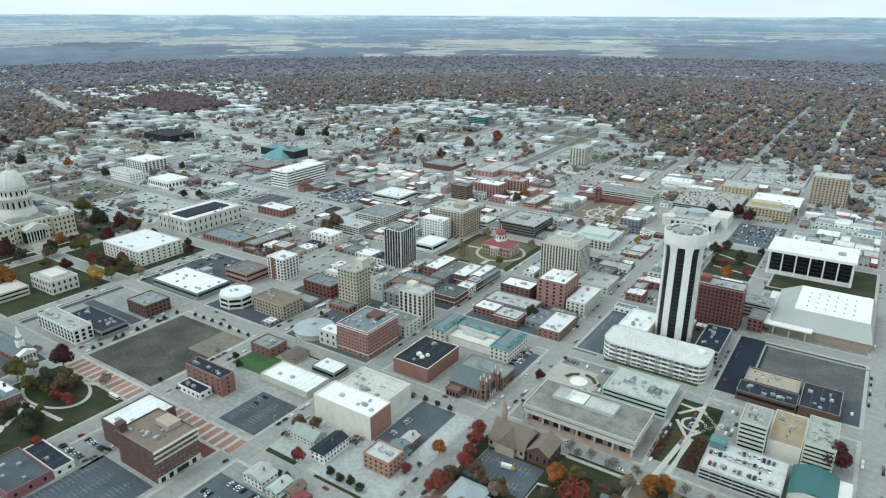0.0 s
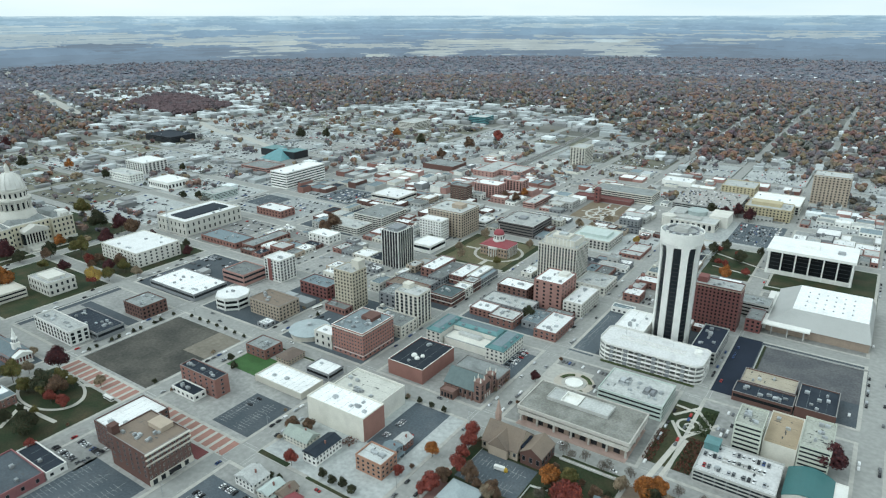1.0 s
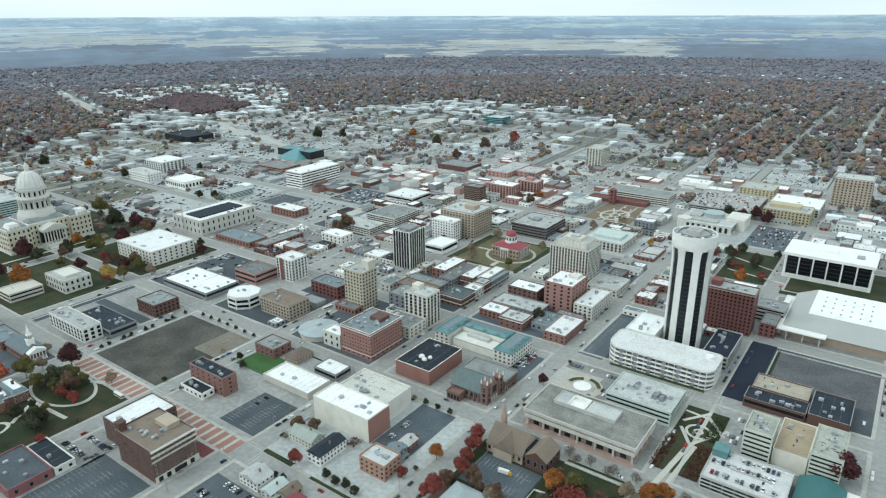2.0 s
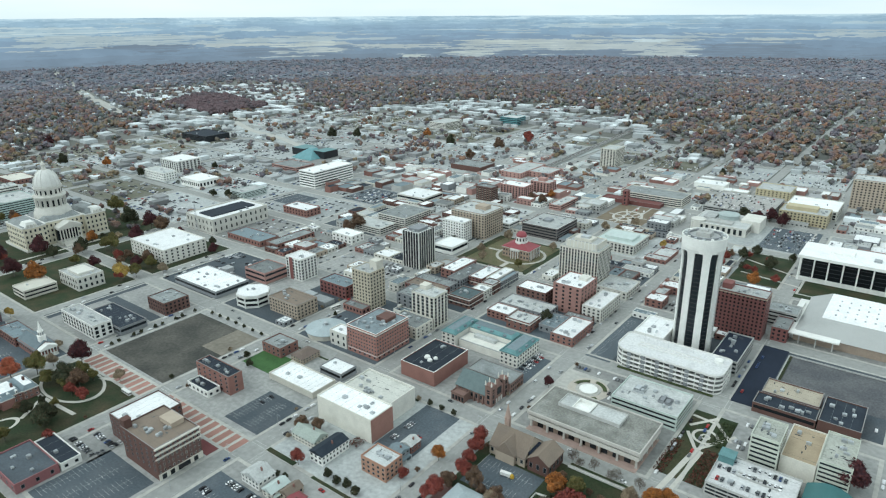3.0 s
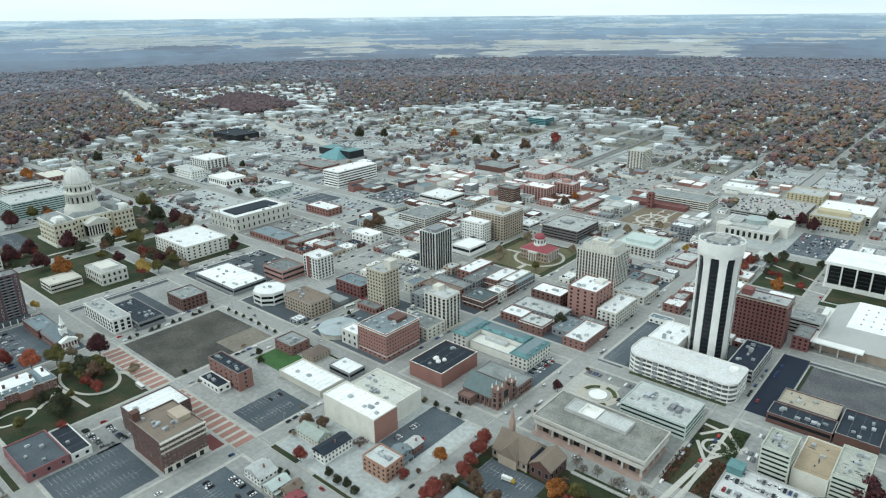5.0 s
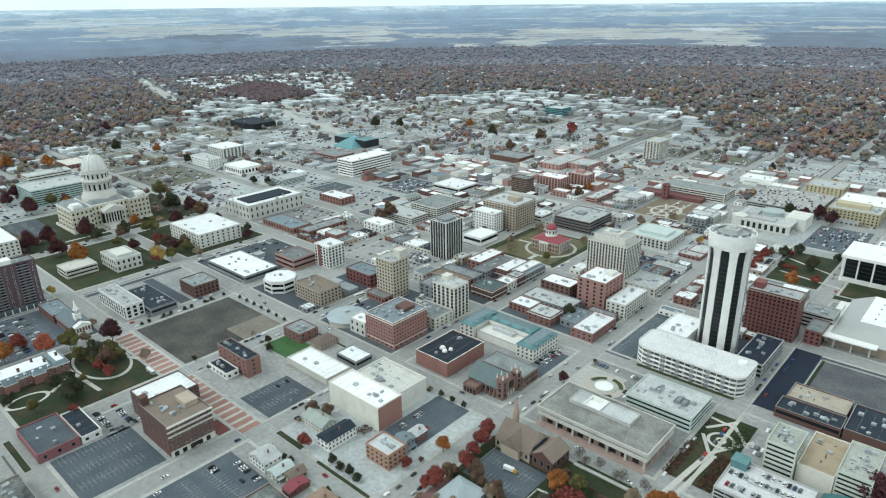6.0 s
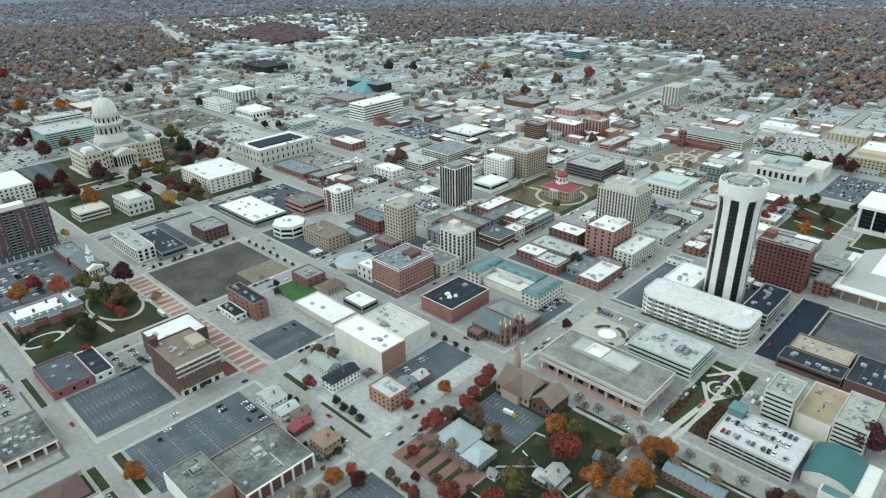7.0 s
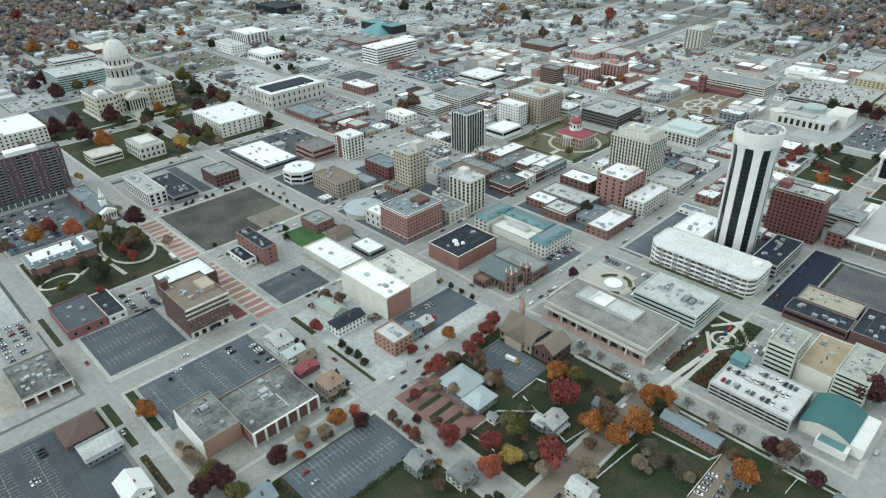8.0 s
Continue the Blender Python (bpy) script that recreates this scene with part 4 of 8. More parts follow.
def white_garage():
    """Long parking garage with rounded corners: open decks between pale rails, grey grilles between the bays."""
    x, y = 217.0, -134.5
    TAKEN.append((173, 261, -153, -116))
    root = thing("parking_garage", x, y, Z, "long white parking garage with rounded corners and open decks", "building")
    a, b, c, d, rr = -43, 43, -17.5, 17.5, (13, 9, 5, 5)
    shrink = lambda t: rounded(a + t, b - t, c + t, d - t, [max(0.5, r - t) for r in rr])
    deck_mat = mat("pale_deck_concrete", (0.66, 0.66, 0.65), var=0.2, scale=0.1, fine=0.6)
    part("core_wall", Shape().prism(shrink(8), 0, 15), GREYW, root)
    for k in range(4):
        z = 3.6 + k * 3.9
        part("deck_slab", Shape().prism(shrink(0.5), z - 0.4, z), deck_mat if k == 3 else CONC, root)
        part("rail", Shape().rim(shrink(0.0), shrink(0.45), z - 0.6, z + 1.05), WHITE, root)
    part("foot_rail", Shape().rim(shrink(0.0), shrink(0.45), 0, 1.1), WHITE, root)
    for i in range(6):
        u = a + 12.4 + i * 11.6
        for k in range(4):
            part("grille", Shape().box(u, u + 3.2, c - 0.12, c + 0.4, 0.3 + k * 3.9, 3.4 + k * 3.9), GREYW, root)
    for i in range(16):
        u = a + 8 + i * 4.9
        part("column", Shape().box(u - 0.3, u + 0.3, c + 0.5, c + 1.1, 0, 15), WHITE, root)
    for i in range(4):
        v = c + 11 + i * 6
        part("column", Shape().box(b - 1.1, b - 0.5, v - 0.3, v + 0.3, 0, 15), WHITE, root)
    part("ramp_kerb", Shape().box(-28, 26, -1.2, -0.8, 15.3, 16.1).box(-28, 26, 3.6, 4.0, 15.3, 16.1), WHITE, root)
    part("stair_drum", Shape().lathe(34, 8, [(3.2, 15.2), (3.2, 17.6), (2.7, 17.6), (2.7, 17.2)], 20), WHITE, root)
    for u in (-26, -6, 14):
        part("light_pole", Shape().lathe(u, 8, [(0.15, 15.3), (0.1, 22)], 6), METAL, root)
    hedge_bed = part("planting_strip", Shape().box(a + 6, b - 4, c - 3.2, c - 1.2, 0, 1.0), HEDGE, root, "clipped dark hedge along the front")
    return root


white_garage()
building("podium_building", "white-roofed podium at the foot of a round tower", 177, 202.5, -115.5, -76, 15.5, WHITE, WROOF, style=None, nunits=5)
building("podium_building", "podium with a dark blue roof beside a round tower", 241.5, 262, -114, -62, 12, CONC, TARM, style="deck", floors=3, bay=6, nunits=9)


def library():
    """Broad concrete box whose roof slab and upper storey overhang recessed lower floors."""
    x0, x1, y0, y1 = 162, 244, -270, -229
    TAKEN.append((x0, x1, y0, y1))
    cx, cy = (x0 + x1) / 2, (y0 + y1) / 2
    a, b, c, d = x0 - cx, x1 - cx, y0 - cy, y1 - cy
    root = thing("library_building", cx, cy, Z, "broad concrete library with an overhanging roof and recessed glass floors", "building")
    base = part("lower_wall", Shape().box(a + 3.6, b - 3.6, c + 3.6, d - 3.6, 0, 6.4), mat("tan_glazed_base", (0.30, 0.235, 0.19), var=0.2), root, "recessed tan ground floor wall")
    part("terrace", Shape().box(a + 1, b - 1, c - 3, d - 1, 0, 0.35), mat("rose_terrace_paving", (0.34, 0.25, 0.215), var=0.2, fine=2.0), root, "rose paved terrace")
    for k in range(9):
        x = a + 9 + (b - a - 18) * k / 8
        part("ground_window", Shape().box(x - 2.2, x + 2.2, c + 3.5, c + 3.65, 0.8, 5.2), GLASS, base)
    for k in range(5):
        y = c + 9 + (d - c - 18) * k / 4
        part("ground_window", Shape().box(b - 3.65, b - 3.5, y - 2, y + 2, 0.8, 5.2), GLASS, base)
    pale = mat("pale_concrete_band", (0.52, 0.50, 0.455), var=0.2, scale=0.12)
    part("floor_slab", Shape().box(a + 0.7, b - 0.7, c + 0.7, d - 0.7, 6.4, 9.5), pale, root, "pale concrete floor band")
    part("upper_wall", Shape().box(a + 2.2, b - 2.2, c + 2.2, d - 2.2, 9.5, 11.0), BLACK, root, "dark recessed window strip")
    edge = part("roof_fascia", Shape().walls(a, b, c, d, 10.9, 13.4, 0.8), pale, root, "pale concrete roof band")
    deck_ = part("roof", Shape().box(a + 0.79, b - 0.79, c + 0.79, d - 0.79, 12.2, 12.7), mat("stained_concrete_roof", (0.265, 0.265, 0.24), var=0.4, scale=0.09, fine=0.7, dirt=(0.15, 0.148, 0.13), dirty=0.2), root)
    for k in range(7):
        x = a + 2.5 + (b - a - 5) * k / 6
        for y in (c + 2.0, d - 2.0):
            part("column", Shape().wedge(x - 0.75, x + 0.75, y - 0.6, y + 0.6, 0, x - 0.6, x + 0.6, y - 0.5, y + 0.5, 6.45), pale, root)
    for k in range(1, 4):
        y = c + 2.0 + (d - c - 4.0) * k / 4
        for x in (a + 2.5, b - 2.5):
            part("column", Shape().wedge(x - 0.6, x + 0.6, y - 0.75, y + 0.75, 0, x - 0.5, x + 0.5, y - 0.6, y + 0.6, 6.45), pale, root)
    part("penthouse", Shape().walls(a + 14, b - 22, d - 22, d - 7, 12.6, 15.2, 0.6), CONC, deck_)
    part("penthouse_roof", Shape().box(a + 14.6, a + 24, d - 21.4, d - 7.6, 14.2, 14.6), LROOF, root)
    part("penthouse_roof", Shape().box(a + 38, b - 22.6, d - 21.4, d - 7.6, 14.2, 14.6), LROOF, root)
    part("skylight_kerb", Shape().walls(a + 24.5, a + 37.5, d - 21.4, d - 7.6, 12.6, 15.6, 0.5), WHITE, root)
    part("skylight", Shape().gable(a + 25, a + 37, d - 20.9, d - 8.1, 12.7, 14.4, "x", 0), WHITE, root)
    s = Shape()
    for k in range(9):
        s.box(a + 5 + k * 9, a + 5.2 + k * 9, c + 1, d - 1 if k in (0, 8) else d - 22.2, 12.6, 12.715)
    s.box(a + 1, b - 1, c + 9, c + 9.2, 12.6, 12.715)
    part("roof_seam", s, GROOF, deck_)


library()


def u_building():
    """Stone post office in a U with green copper roofs."""
    x0, x1, y0, y1, h = 37, 115, -206, -170, 11.2
    TAKEN.append((x0, x1, y0, y1))
    root = thing("stone_post_office", (x0 + x1) / 2, (y0 + y1) / 2, Z, "pale stone public building in a U with green copper roofs", "building")
    w, l = (x1 - x0) / 2, (y1 - y0) / 2
    arms = [(-w, -w + 15, -l, l), (w - 17, w, -l, l), (-w + 15.02, w - 17.02, l - 15, l)]
    for a, b, c, d in arms:
        part("wall", Shape().box(a, b, c, d, 0, h), STONE, root)
        part("cornice", Shape().walls(a - 0.4, b + 0.4, c - 0.4, d + 0.4, h, h + 0.7, 1.2), TEAL, root)
        part("roof", Shape().wedge(a + 0.8, b - 0.8, c + 0.8, d - 0.8, h, a + 3.5, b - 3.5, c + 3.5, d - 3.5, h + 2.6), TEAL, root, "weathered green copper roof")
        part("roof_deck", Shape().box(a + 3.7, b - 3.7, c + 3.7, d - 3.7, h + 2.5, h + 2.72), SLATE, root, "flat slate-grey roof deck")
        for k in range(3):
            if b - a > d - c:
                x = a + (b - a) * (k + 0.7) / 3.4
                part("dormer", Shape().box(x - 1.5, x + 1.5, c + 1.2, c + 3.6, h + 0.2, h + 2.2), SLATE, root)
            else:
                y = c + (d - c) * (k + 0.7) / 3.4
                part("dormer", Shape().box(b - 3.6, b - 1.2, y - 1.5, y + 1.5, h + 0.2, h + 2.2), SLATE, root)
    facade(root, "E", -w, w, -l, l, 0.5, h, 3, 3.6, "punch", single=True)
    facade(root, "S", -w, -w + 15, -l, l, 0.5, h, 3, 3.6, "punch", single=True)
    facade(root, "S", w - 17, w, -l, l, 0.5, h, 3, 3.6, "punch", single=True)
    facade(root, "W", -w, w, -l, l, 0.5, h, 3, 3.6, "punch", single=False)
    part("court_building", Shape().box(-w + 16, w - 18, -l + 4, l - 15.5, 0, 6.5), STONE, root)
    part("court_roof", Shape().walls(-w + 16, w - 18, -l + 4, l - 15.5, 6.5, 7.4, 0.5).box(-14, 8, -4, 1, 6.5, 9), LROOF, root)


u_building()


def capitol():
    """Domed stone statehouse: two wings, a portico, a tiered drum, dome and lantern."""
    x, y = -556.0, -274.0
    TAKEN.append((-610, -500, -350, -215))
    root = thing("statehouse", x, y, Z, "pale stone statehouse with a tall tiered drum and silver-white dome", "building")
    h = 30.0
    STATEST = mat("yellow_limestone", (0.60, 0.555, 0.43), var=0.15, scale=0.1)
    for nm, a, b, c, d in (("south_wing", -18, 34, -51, -24), ("north_wing", -18, 34, 24, 51), ("centre_block", -30, 28, -23.98, 23.98)):
        part(nm, Shape().box(a, b, c, d, 0, h), STATEST, root)
        part("cornice", Shape().walls(a - 0.7, b + 0.7, c - 0.7 * (c < -30), d + 0.7 * (d > 30), h, h + 1.4, 1.5), TRIM, root)
        part("roof", Shape().wedge(a + 1, b - 1, c + 1, d - 1, h, a + 7, b - 7, c + 6, d - 6, h + 6), GROOF, root)
        facade(root, "E", a, b, c, d, 3, h - 1, 4, 5.0, "punch", single=True)
        if nm == "south_wing":
            facade(root, "S", a, b, c, d, 3, h - 1, 4, 5.0, "punch", single=True)
    for c in (-49, 33):
        part("pavilion_roof", Shape().wedge(15, 35, c, c + 16, h, 20, 33, c + 3, c + 13, h + 7.5), WHITE, root, "white mansard pavilion roof")
        for k in range(3):
            part("dormer", Shape().box(33.5, 35.4, c + 2.5 + k * 4.2, c + 5 + k * 4.2, h + 1, h + 4.8), STONE, root)
    part("base_course", Shape().walls(-31, 35, -52, 52, 0, 3, 1.2), STONE, root)
    part("portico_floor", Shape().box(28, 44, -14, 14, 0, 5), STONE, root)
    part("portico_wall", Shape().box(28, 33, -13, 13, 5, 23), GLASS, root)
    for k in range(8):
        part("portico_column", Shape().lathe(41.5, -12.5 + k * 25 / 7, [(0.9, 5), (0.8, 20), (1.1, 21)], 8), STONE, root)
    part("pediment", Shape().box(28, 44, -14.5, 14.5, 21, 24).gable(28, 44, -14.5, 14.5, 24, 30, "x"), STONE, root)
    for k in range(6):
        part("step", Shape().box(44 + k * 1.2, 45.2 + k * 1.2, -12, 12, 0, 4.4 - k * 0.75), STONE, root)
    part("drum_base", Shape().lathe(0, 0, [(23, h), (22, 37), (18.4, 45)], 24), STONE, root)
    drum = part("drum", Shape().lathe(0, 0, [(16.2, 42), (16.2, 57), (19.4, 57.5), (19.4, 59.5), (15.4, 59.7), (15.2, 68), (17.0, 68.5), (17.0, 70.5)], 32), STONE, root, "tiered stone drum", False)
    for k in range(16):
        a = 2 * math.pi * k / 16
        part("drum_column", Shape().lathe(17.5 * math.cos(a), 17.5 * math.sin(a), [(0.8, 43), (0.7, 57)], 6), STONE, drum)
        a += math.pi / 16
        part("drum_window", Shape().bar(15.8 * math.cos(a), 15.8 * math.sin(a), 16.45 * math.cos(a), 16.45 * math.sin(a), 2.2, 46, 54), GLASS, drum)
        part("drum_window", Shape().bar(15.0 * math.cos(a), 15.0 * math.sin(a), 15.5 * math.cos(a), 15.5 * math.sin(a), 2.0, 61.5, 67), GLASS, drum)
    dome = [(15.6 * math.cos(t), 70.5 + 22 * math.sin(t)) for t in [radians(v) for v in range(0, 80, 8)]]
    dome_ = part("dome", Shape().lathe(0, 0, dome, 32), WHITE, root, "silver-white ribbed dome", True)
    for k in range(16):
        a = 2 * math.pi * k / 16
        s = Shape()
        for (r0, z0), (r1, z1) in zip(dome, dome[1:]):
            s.bar((r0 - 0.2) * math.cos(a), (r0 - 0.2) * math.sin(a), (r0 + 0.25) * math.cos(a), (r0 + 0.25) * math.sin(a), 0.5, z0 - 0.2, z1)
        part("dome_rib", s, TRIM, dome_)
    part("lantern", Shape().lathe(0, 0, [(3.4, 91.5), (3.4, 92.5), (2.4, 92.5), (2.4, 97.5), (3.0, 97.8), (2.0, 100), (0.4, 103)], 12), STONE, root)
    part("flagpole", Shape().lathe(0, 0, [(0.2, 102.5), (0.1, 111)], 6), METAL, root)


capitol()


def old_capitol():
    x, y = -20.0, 25.0
    TAKEN.append((-75, 12, -22, 70))
    root = thing("old_statehouse", x, y, Z, "brown stone statehouse with red roof, white drum and red dome", "building")
    a, b, c, d, h = -18, 18, -13, 13, 11.5
    part("wall", Shape().box(a, b, c, d, 0, h), mat("sepia_sandstone", (0.33, 0.25, 0.19), var=0.18), root)
    part("cornice", Shape().walls(a - 0.8, b + 0.8, c - 0.8, d + 0.8, h, h + 0.9, 1.2), TRIM, root)
    part("roof", Shape().wedge(a - 1.1, b + 1.1, c - 1.1, d + 1.1, h + 0.92, -7, 7, -6, 6, h + 5.5), REDROOF, root, "red hipped metal roof")
    for sd in "SE":
        facade(root, sd, a, b, c, d, 0.8, h - 0.6, 2, 3.6, "punch")
    facade(root, "N", a, b, c, d, 0.8, h - 0.6, 2, 3.6, "punch", single=False)
    for sy, nm in ((-1, "portico"), (1, "portico")):
        part(nm, Shape().box(-6, 6, min(sy * 13, sy * 16.5), max(sy * 13, sy * 16.5), h - 1.6, h + 0.4), TRIM, root)
        for k in range(4):
            part("portico_column", Shape().lathe(-5 + k * 10 / 3, sy * 15.8, [(0.65, 0), (0.5, h - 1.6)], 8), TRIM, root)
    drum = part("drum", Shape().lathe(0, 0, [(7.4, h + 3), (7.4, h + 6.4), (6.4, h + 6.6), (6.2, h + 12.6), (7.0, h + 13.2)], 20), WHITE, root, "white round drum")
    for k in range(10):
        t = 2 * math.pi * k / 10
        part("drum_window", Shape().bar(6.0 * math.cos(t), 6.0 * math.sin(t), 6.5 * math.cos(t), 6.5 * math.sin(t), 1.3, h + 8, h + 11.6), GLASS, drum)
    part("dome", Shape().lathe(0, 0, [(6.6 * math.cos(t), h + 13.2 + 6.2 * math.sin(t)) for t in [radians(v) for v in range(0, 85, 12)]], 20), REDROOF, root, "red dome", True)
    for k in range(7):
        part("side_column", Shape().lathe(18.9, -11 + k * 22 / 6, [(0.55, 0), (0.45, h)], 8), TRIM, root)
    part("finial", Shape().lathe(0, 0, [(0.6, h + 19.2), (0.4, h + 20.4), (0.08, h + 26)], 6), WHITE, root)
    for r0, r1, sx, sy in ((27, 30.5, 1.0, 1.0),):
        setting("path_ring", Shape().ring(x, y, r0, r1, 0, Z + 0.05, 48), PATHM, "pale ring path round the old statehouse", "path")
    lot(-70, 8, -21, 70, DRYLAWN, "worn autumn lawn round the old statehouse", name="lawn")
    s = Shape().bar(x - 46, y, x - 30, y, 4, 0, Z + 0.05).bar(x + 30, y, x + 27.5, y, 4, 0, Z + 0.05).bar(x, y - 45, x, y - 30, 5, 0, Z + 0.05).bar(x, y + 30, x, y + 44, 5, 0, Z + 0.05)
    setting("path", s, PATHM, "pale paths leading to the old statehouse", "path")


old_capitol()


def stepped_tower():
    root = building("stepped_tower", "stepped white stone tower with close vertical ribs", 56, 100, -24, 8, 43, CREAM, LROOF, style="vert", floors=12, bay=3.3, trim=CONC, nunits=8)
    part("upper_wall", Shape().walls(-17, 18, -12.5, 12.5, 43, 50, 0.5), CREAM, root)
    for k in range(9):
        part("crown_pier", Shape().box(-16.4 + k * 4.15, -15.4 + k * 4.15, -13.0, -12.5, 43, 50.8), TRIM, root)
    part("upper_roof", Shape().box(-15.5, 16.5, -11.5, 11.5, 48.5, 49), LROOF, root)
    part("top_block", Shape().box(-10, 9, -7, 7, 49, 52), CREAM, root)
    part("rooftop_unit", Shape().box(-4, 5, -5, 2, 52, 54), METAL, root)
    building("shop_block", "low annex with pale roof beside a stepped tower", 101, 134, -26, 10, 8, STONE, LROOF, floors=2, bay=5, nunits=6)


stepped_tower()


def federal_building():
    """Dark glass hall under a broad white roof slab, carried by white columns."""
    x0, x1, y0, y1, h = 262, 340, 138, 182, 25.5
    TAKEN.append((x0 - 8, x1 + 8, y0 - 8, y1 + 8))
    cx, cy = (x0 + x1) / 2, (y0 + y1) / 2
    a, b, c, d = x0 - cx, x1 - cx, y0 - cy, y1 - cy
    root = thing("glass_hall", cx, cy, Z, "dark glass office hall with white columns under a white slab roof", "building")
    part("base", Shape().box(a - 3, b + 3, c - 3, d + 3, 0, 4), WHITE, root)
    gwall = part("glass_wall", Shape().box(a, b, c, d, 4, h), GLASS, root)
    for k in range(1, 5):
        part("floor_line", Shape().walls(a - 0.15, b + 0.15, c - 0.15, d + 0.15, 4 + k * 4.3, 4.6 + k * 4.3, 0.3), BLACK, gwall)
    part("roof", Shape().box(a - 4, b + 4, c - 4, d + 4, h, h + 3), WHITE, root)
    part("roof_covering", Shape().box(a - 3, b + 3, c - 3, d + 3, h + 3, h + 3.1), WROOF, root)
    part("penthouse", Shape().box(-16, 6, -4, 9, h + 3.1, h + 5), WHITE, root)
    part("rooftop_unit", Shape().box(24, 31, -8, -1, h + 3.1, h + 5.2), METAL, root)
    for k in range(7):
        x = a - 1.5 + (b - a + 3) * k / 6
        for y in (c - 2.5, d + 2.5):
            part("column", Shape().box(x - 0.7, x + 0.7, y - 0.7, y + 0.7, 0, h), WHITE, root)
    for k in range(1, 4):
        y = c - 2.5 + (d - c + 5) * k / 4
        for x in (a - 1.5, b + 1.5):
            part("column", Shape().box(x - 0.7, x + 0.7, y - 0.7, y + 0.7, 0, h), WHITE, root)


federal_building()


def convention_hall():
    x0, x1, y0, y1 = 285, 366, -18, 72
    TAKEN.append((x0 - 12, x1 + 8, y0 - 8, y1 + 8))
    cx, cy = (x0 + x1) / 2, (y0 + y1) / 2
    a, b, c, d = x0 - cx, x1 - cx, y0 - cy, y1 - cy
    root = thing("convention_hall", cx, cy, Z, "huge hall with brown walls, sloping grey roof sides and white top", "building")
    part("wall", Shape().box(a, b, c, d, 0, 8), mat("brown_panels", (0.30, 0.24, 0.19), var=0.15), root)
    part("roof_slope", Shape().wedge(a - 1, b + 1, c - 1, d + 1, 8, a + 17, b - 3, c + 19, d - 6, 18.5), mat("pale_metal_roof", (0.40, 0.405, 0.39), rough=0.5, var=0.12, scale=0.05), root)
    top_ = part("roof_top", Shape().box(a + 17.5, b - 3.5, c + 19.5, d - 6.5, 18.5, 18.8), WROOF, root, "white roof membrane")
    canopy_ = part("canopy", Shape().box(a - 10, a + 36, c - 7, c + 3, 8.2, 9.4), WHITE, root)
    for k in range(4):
        part("canopy_column", Shape().box(a - 8 + k * 13, a - 7 + k * 13, c - 6, c - 5, 0, 8.2), CONC, canopy_)
    part("entrance", Shape().box(a - 8, a - 0.02, c + 3.02, d - 12, 0, 9).box(a - 6, a - 2, c + 30, d - 25, 9, 12), WHITE, root)
    for k in range(24):
        part("roof_vent", Shape().box(a + 26 + (k % 6) * 7.5, a + 27.4 + (k % 6) * 7.5, c + 30 + (k // 6) * 12, c + 31.4 + (k // 6) * 12, 18.8, 19.7), METAL, top_)


convention_hall()


def apartments():
    root = building("apartment_slab", "tall plum brick apartment slab with balconies in columns", -342, -323.5, -520, -426, 46.5, PURPLE, GROOF, style=None, nunits=4, pent=(0.2, 0.8, 0.5, 0.8, 4, WHITE))
    me = pane_mesh(1.5, 1.6, WHITE, GLASS)
    for k in range(15):
        for i in range(16):
            y = -44.5 + i * 5.9
            if i % 4 in (1, 2):
                part("balcony", Shape().box(9.25, 10.6, y - 2.6, y + 2.6, 2.2 + k * 2.95, 2.4 + k * 2.95).box(10.45, 10.6, y - 2.6, y + 2.6, 2.4 + k * 2.95, 3.3 + k * 2.95), GREYW, root)
            if i % 4 in (0, 3):
                ob = new("window", me)
                ob.parent = root
                ob.matrix_local = pose(9.25, y, 2.7 + k * 2.95, 0, 0, 90)
            else:
                part("balcony_door", Shape().box(9.2, 9.32, y - 1.6, y + 1.6, 2.4 + k * 2.95, 4.5 + k * 2.95), GLASS, root)
    podium = part("podium", Shape().box(9.3, 16, -47, 48, 0, 3.4), LOTD, root)
    for k in range(16):
        part("podium_pier", Shape().box(16, 16.8, -46 + k * 6.2, -45.2 + k * 6.2, 0, 4.6), WHITE, podium)


apartments()


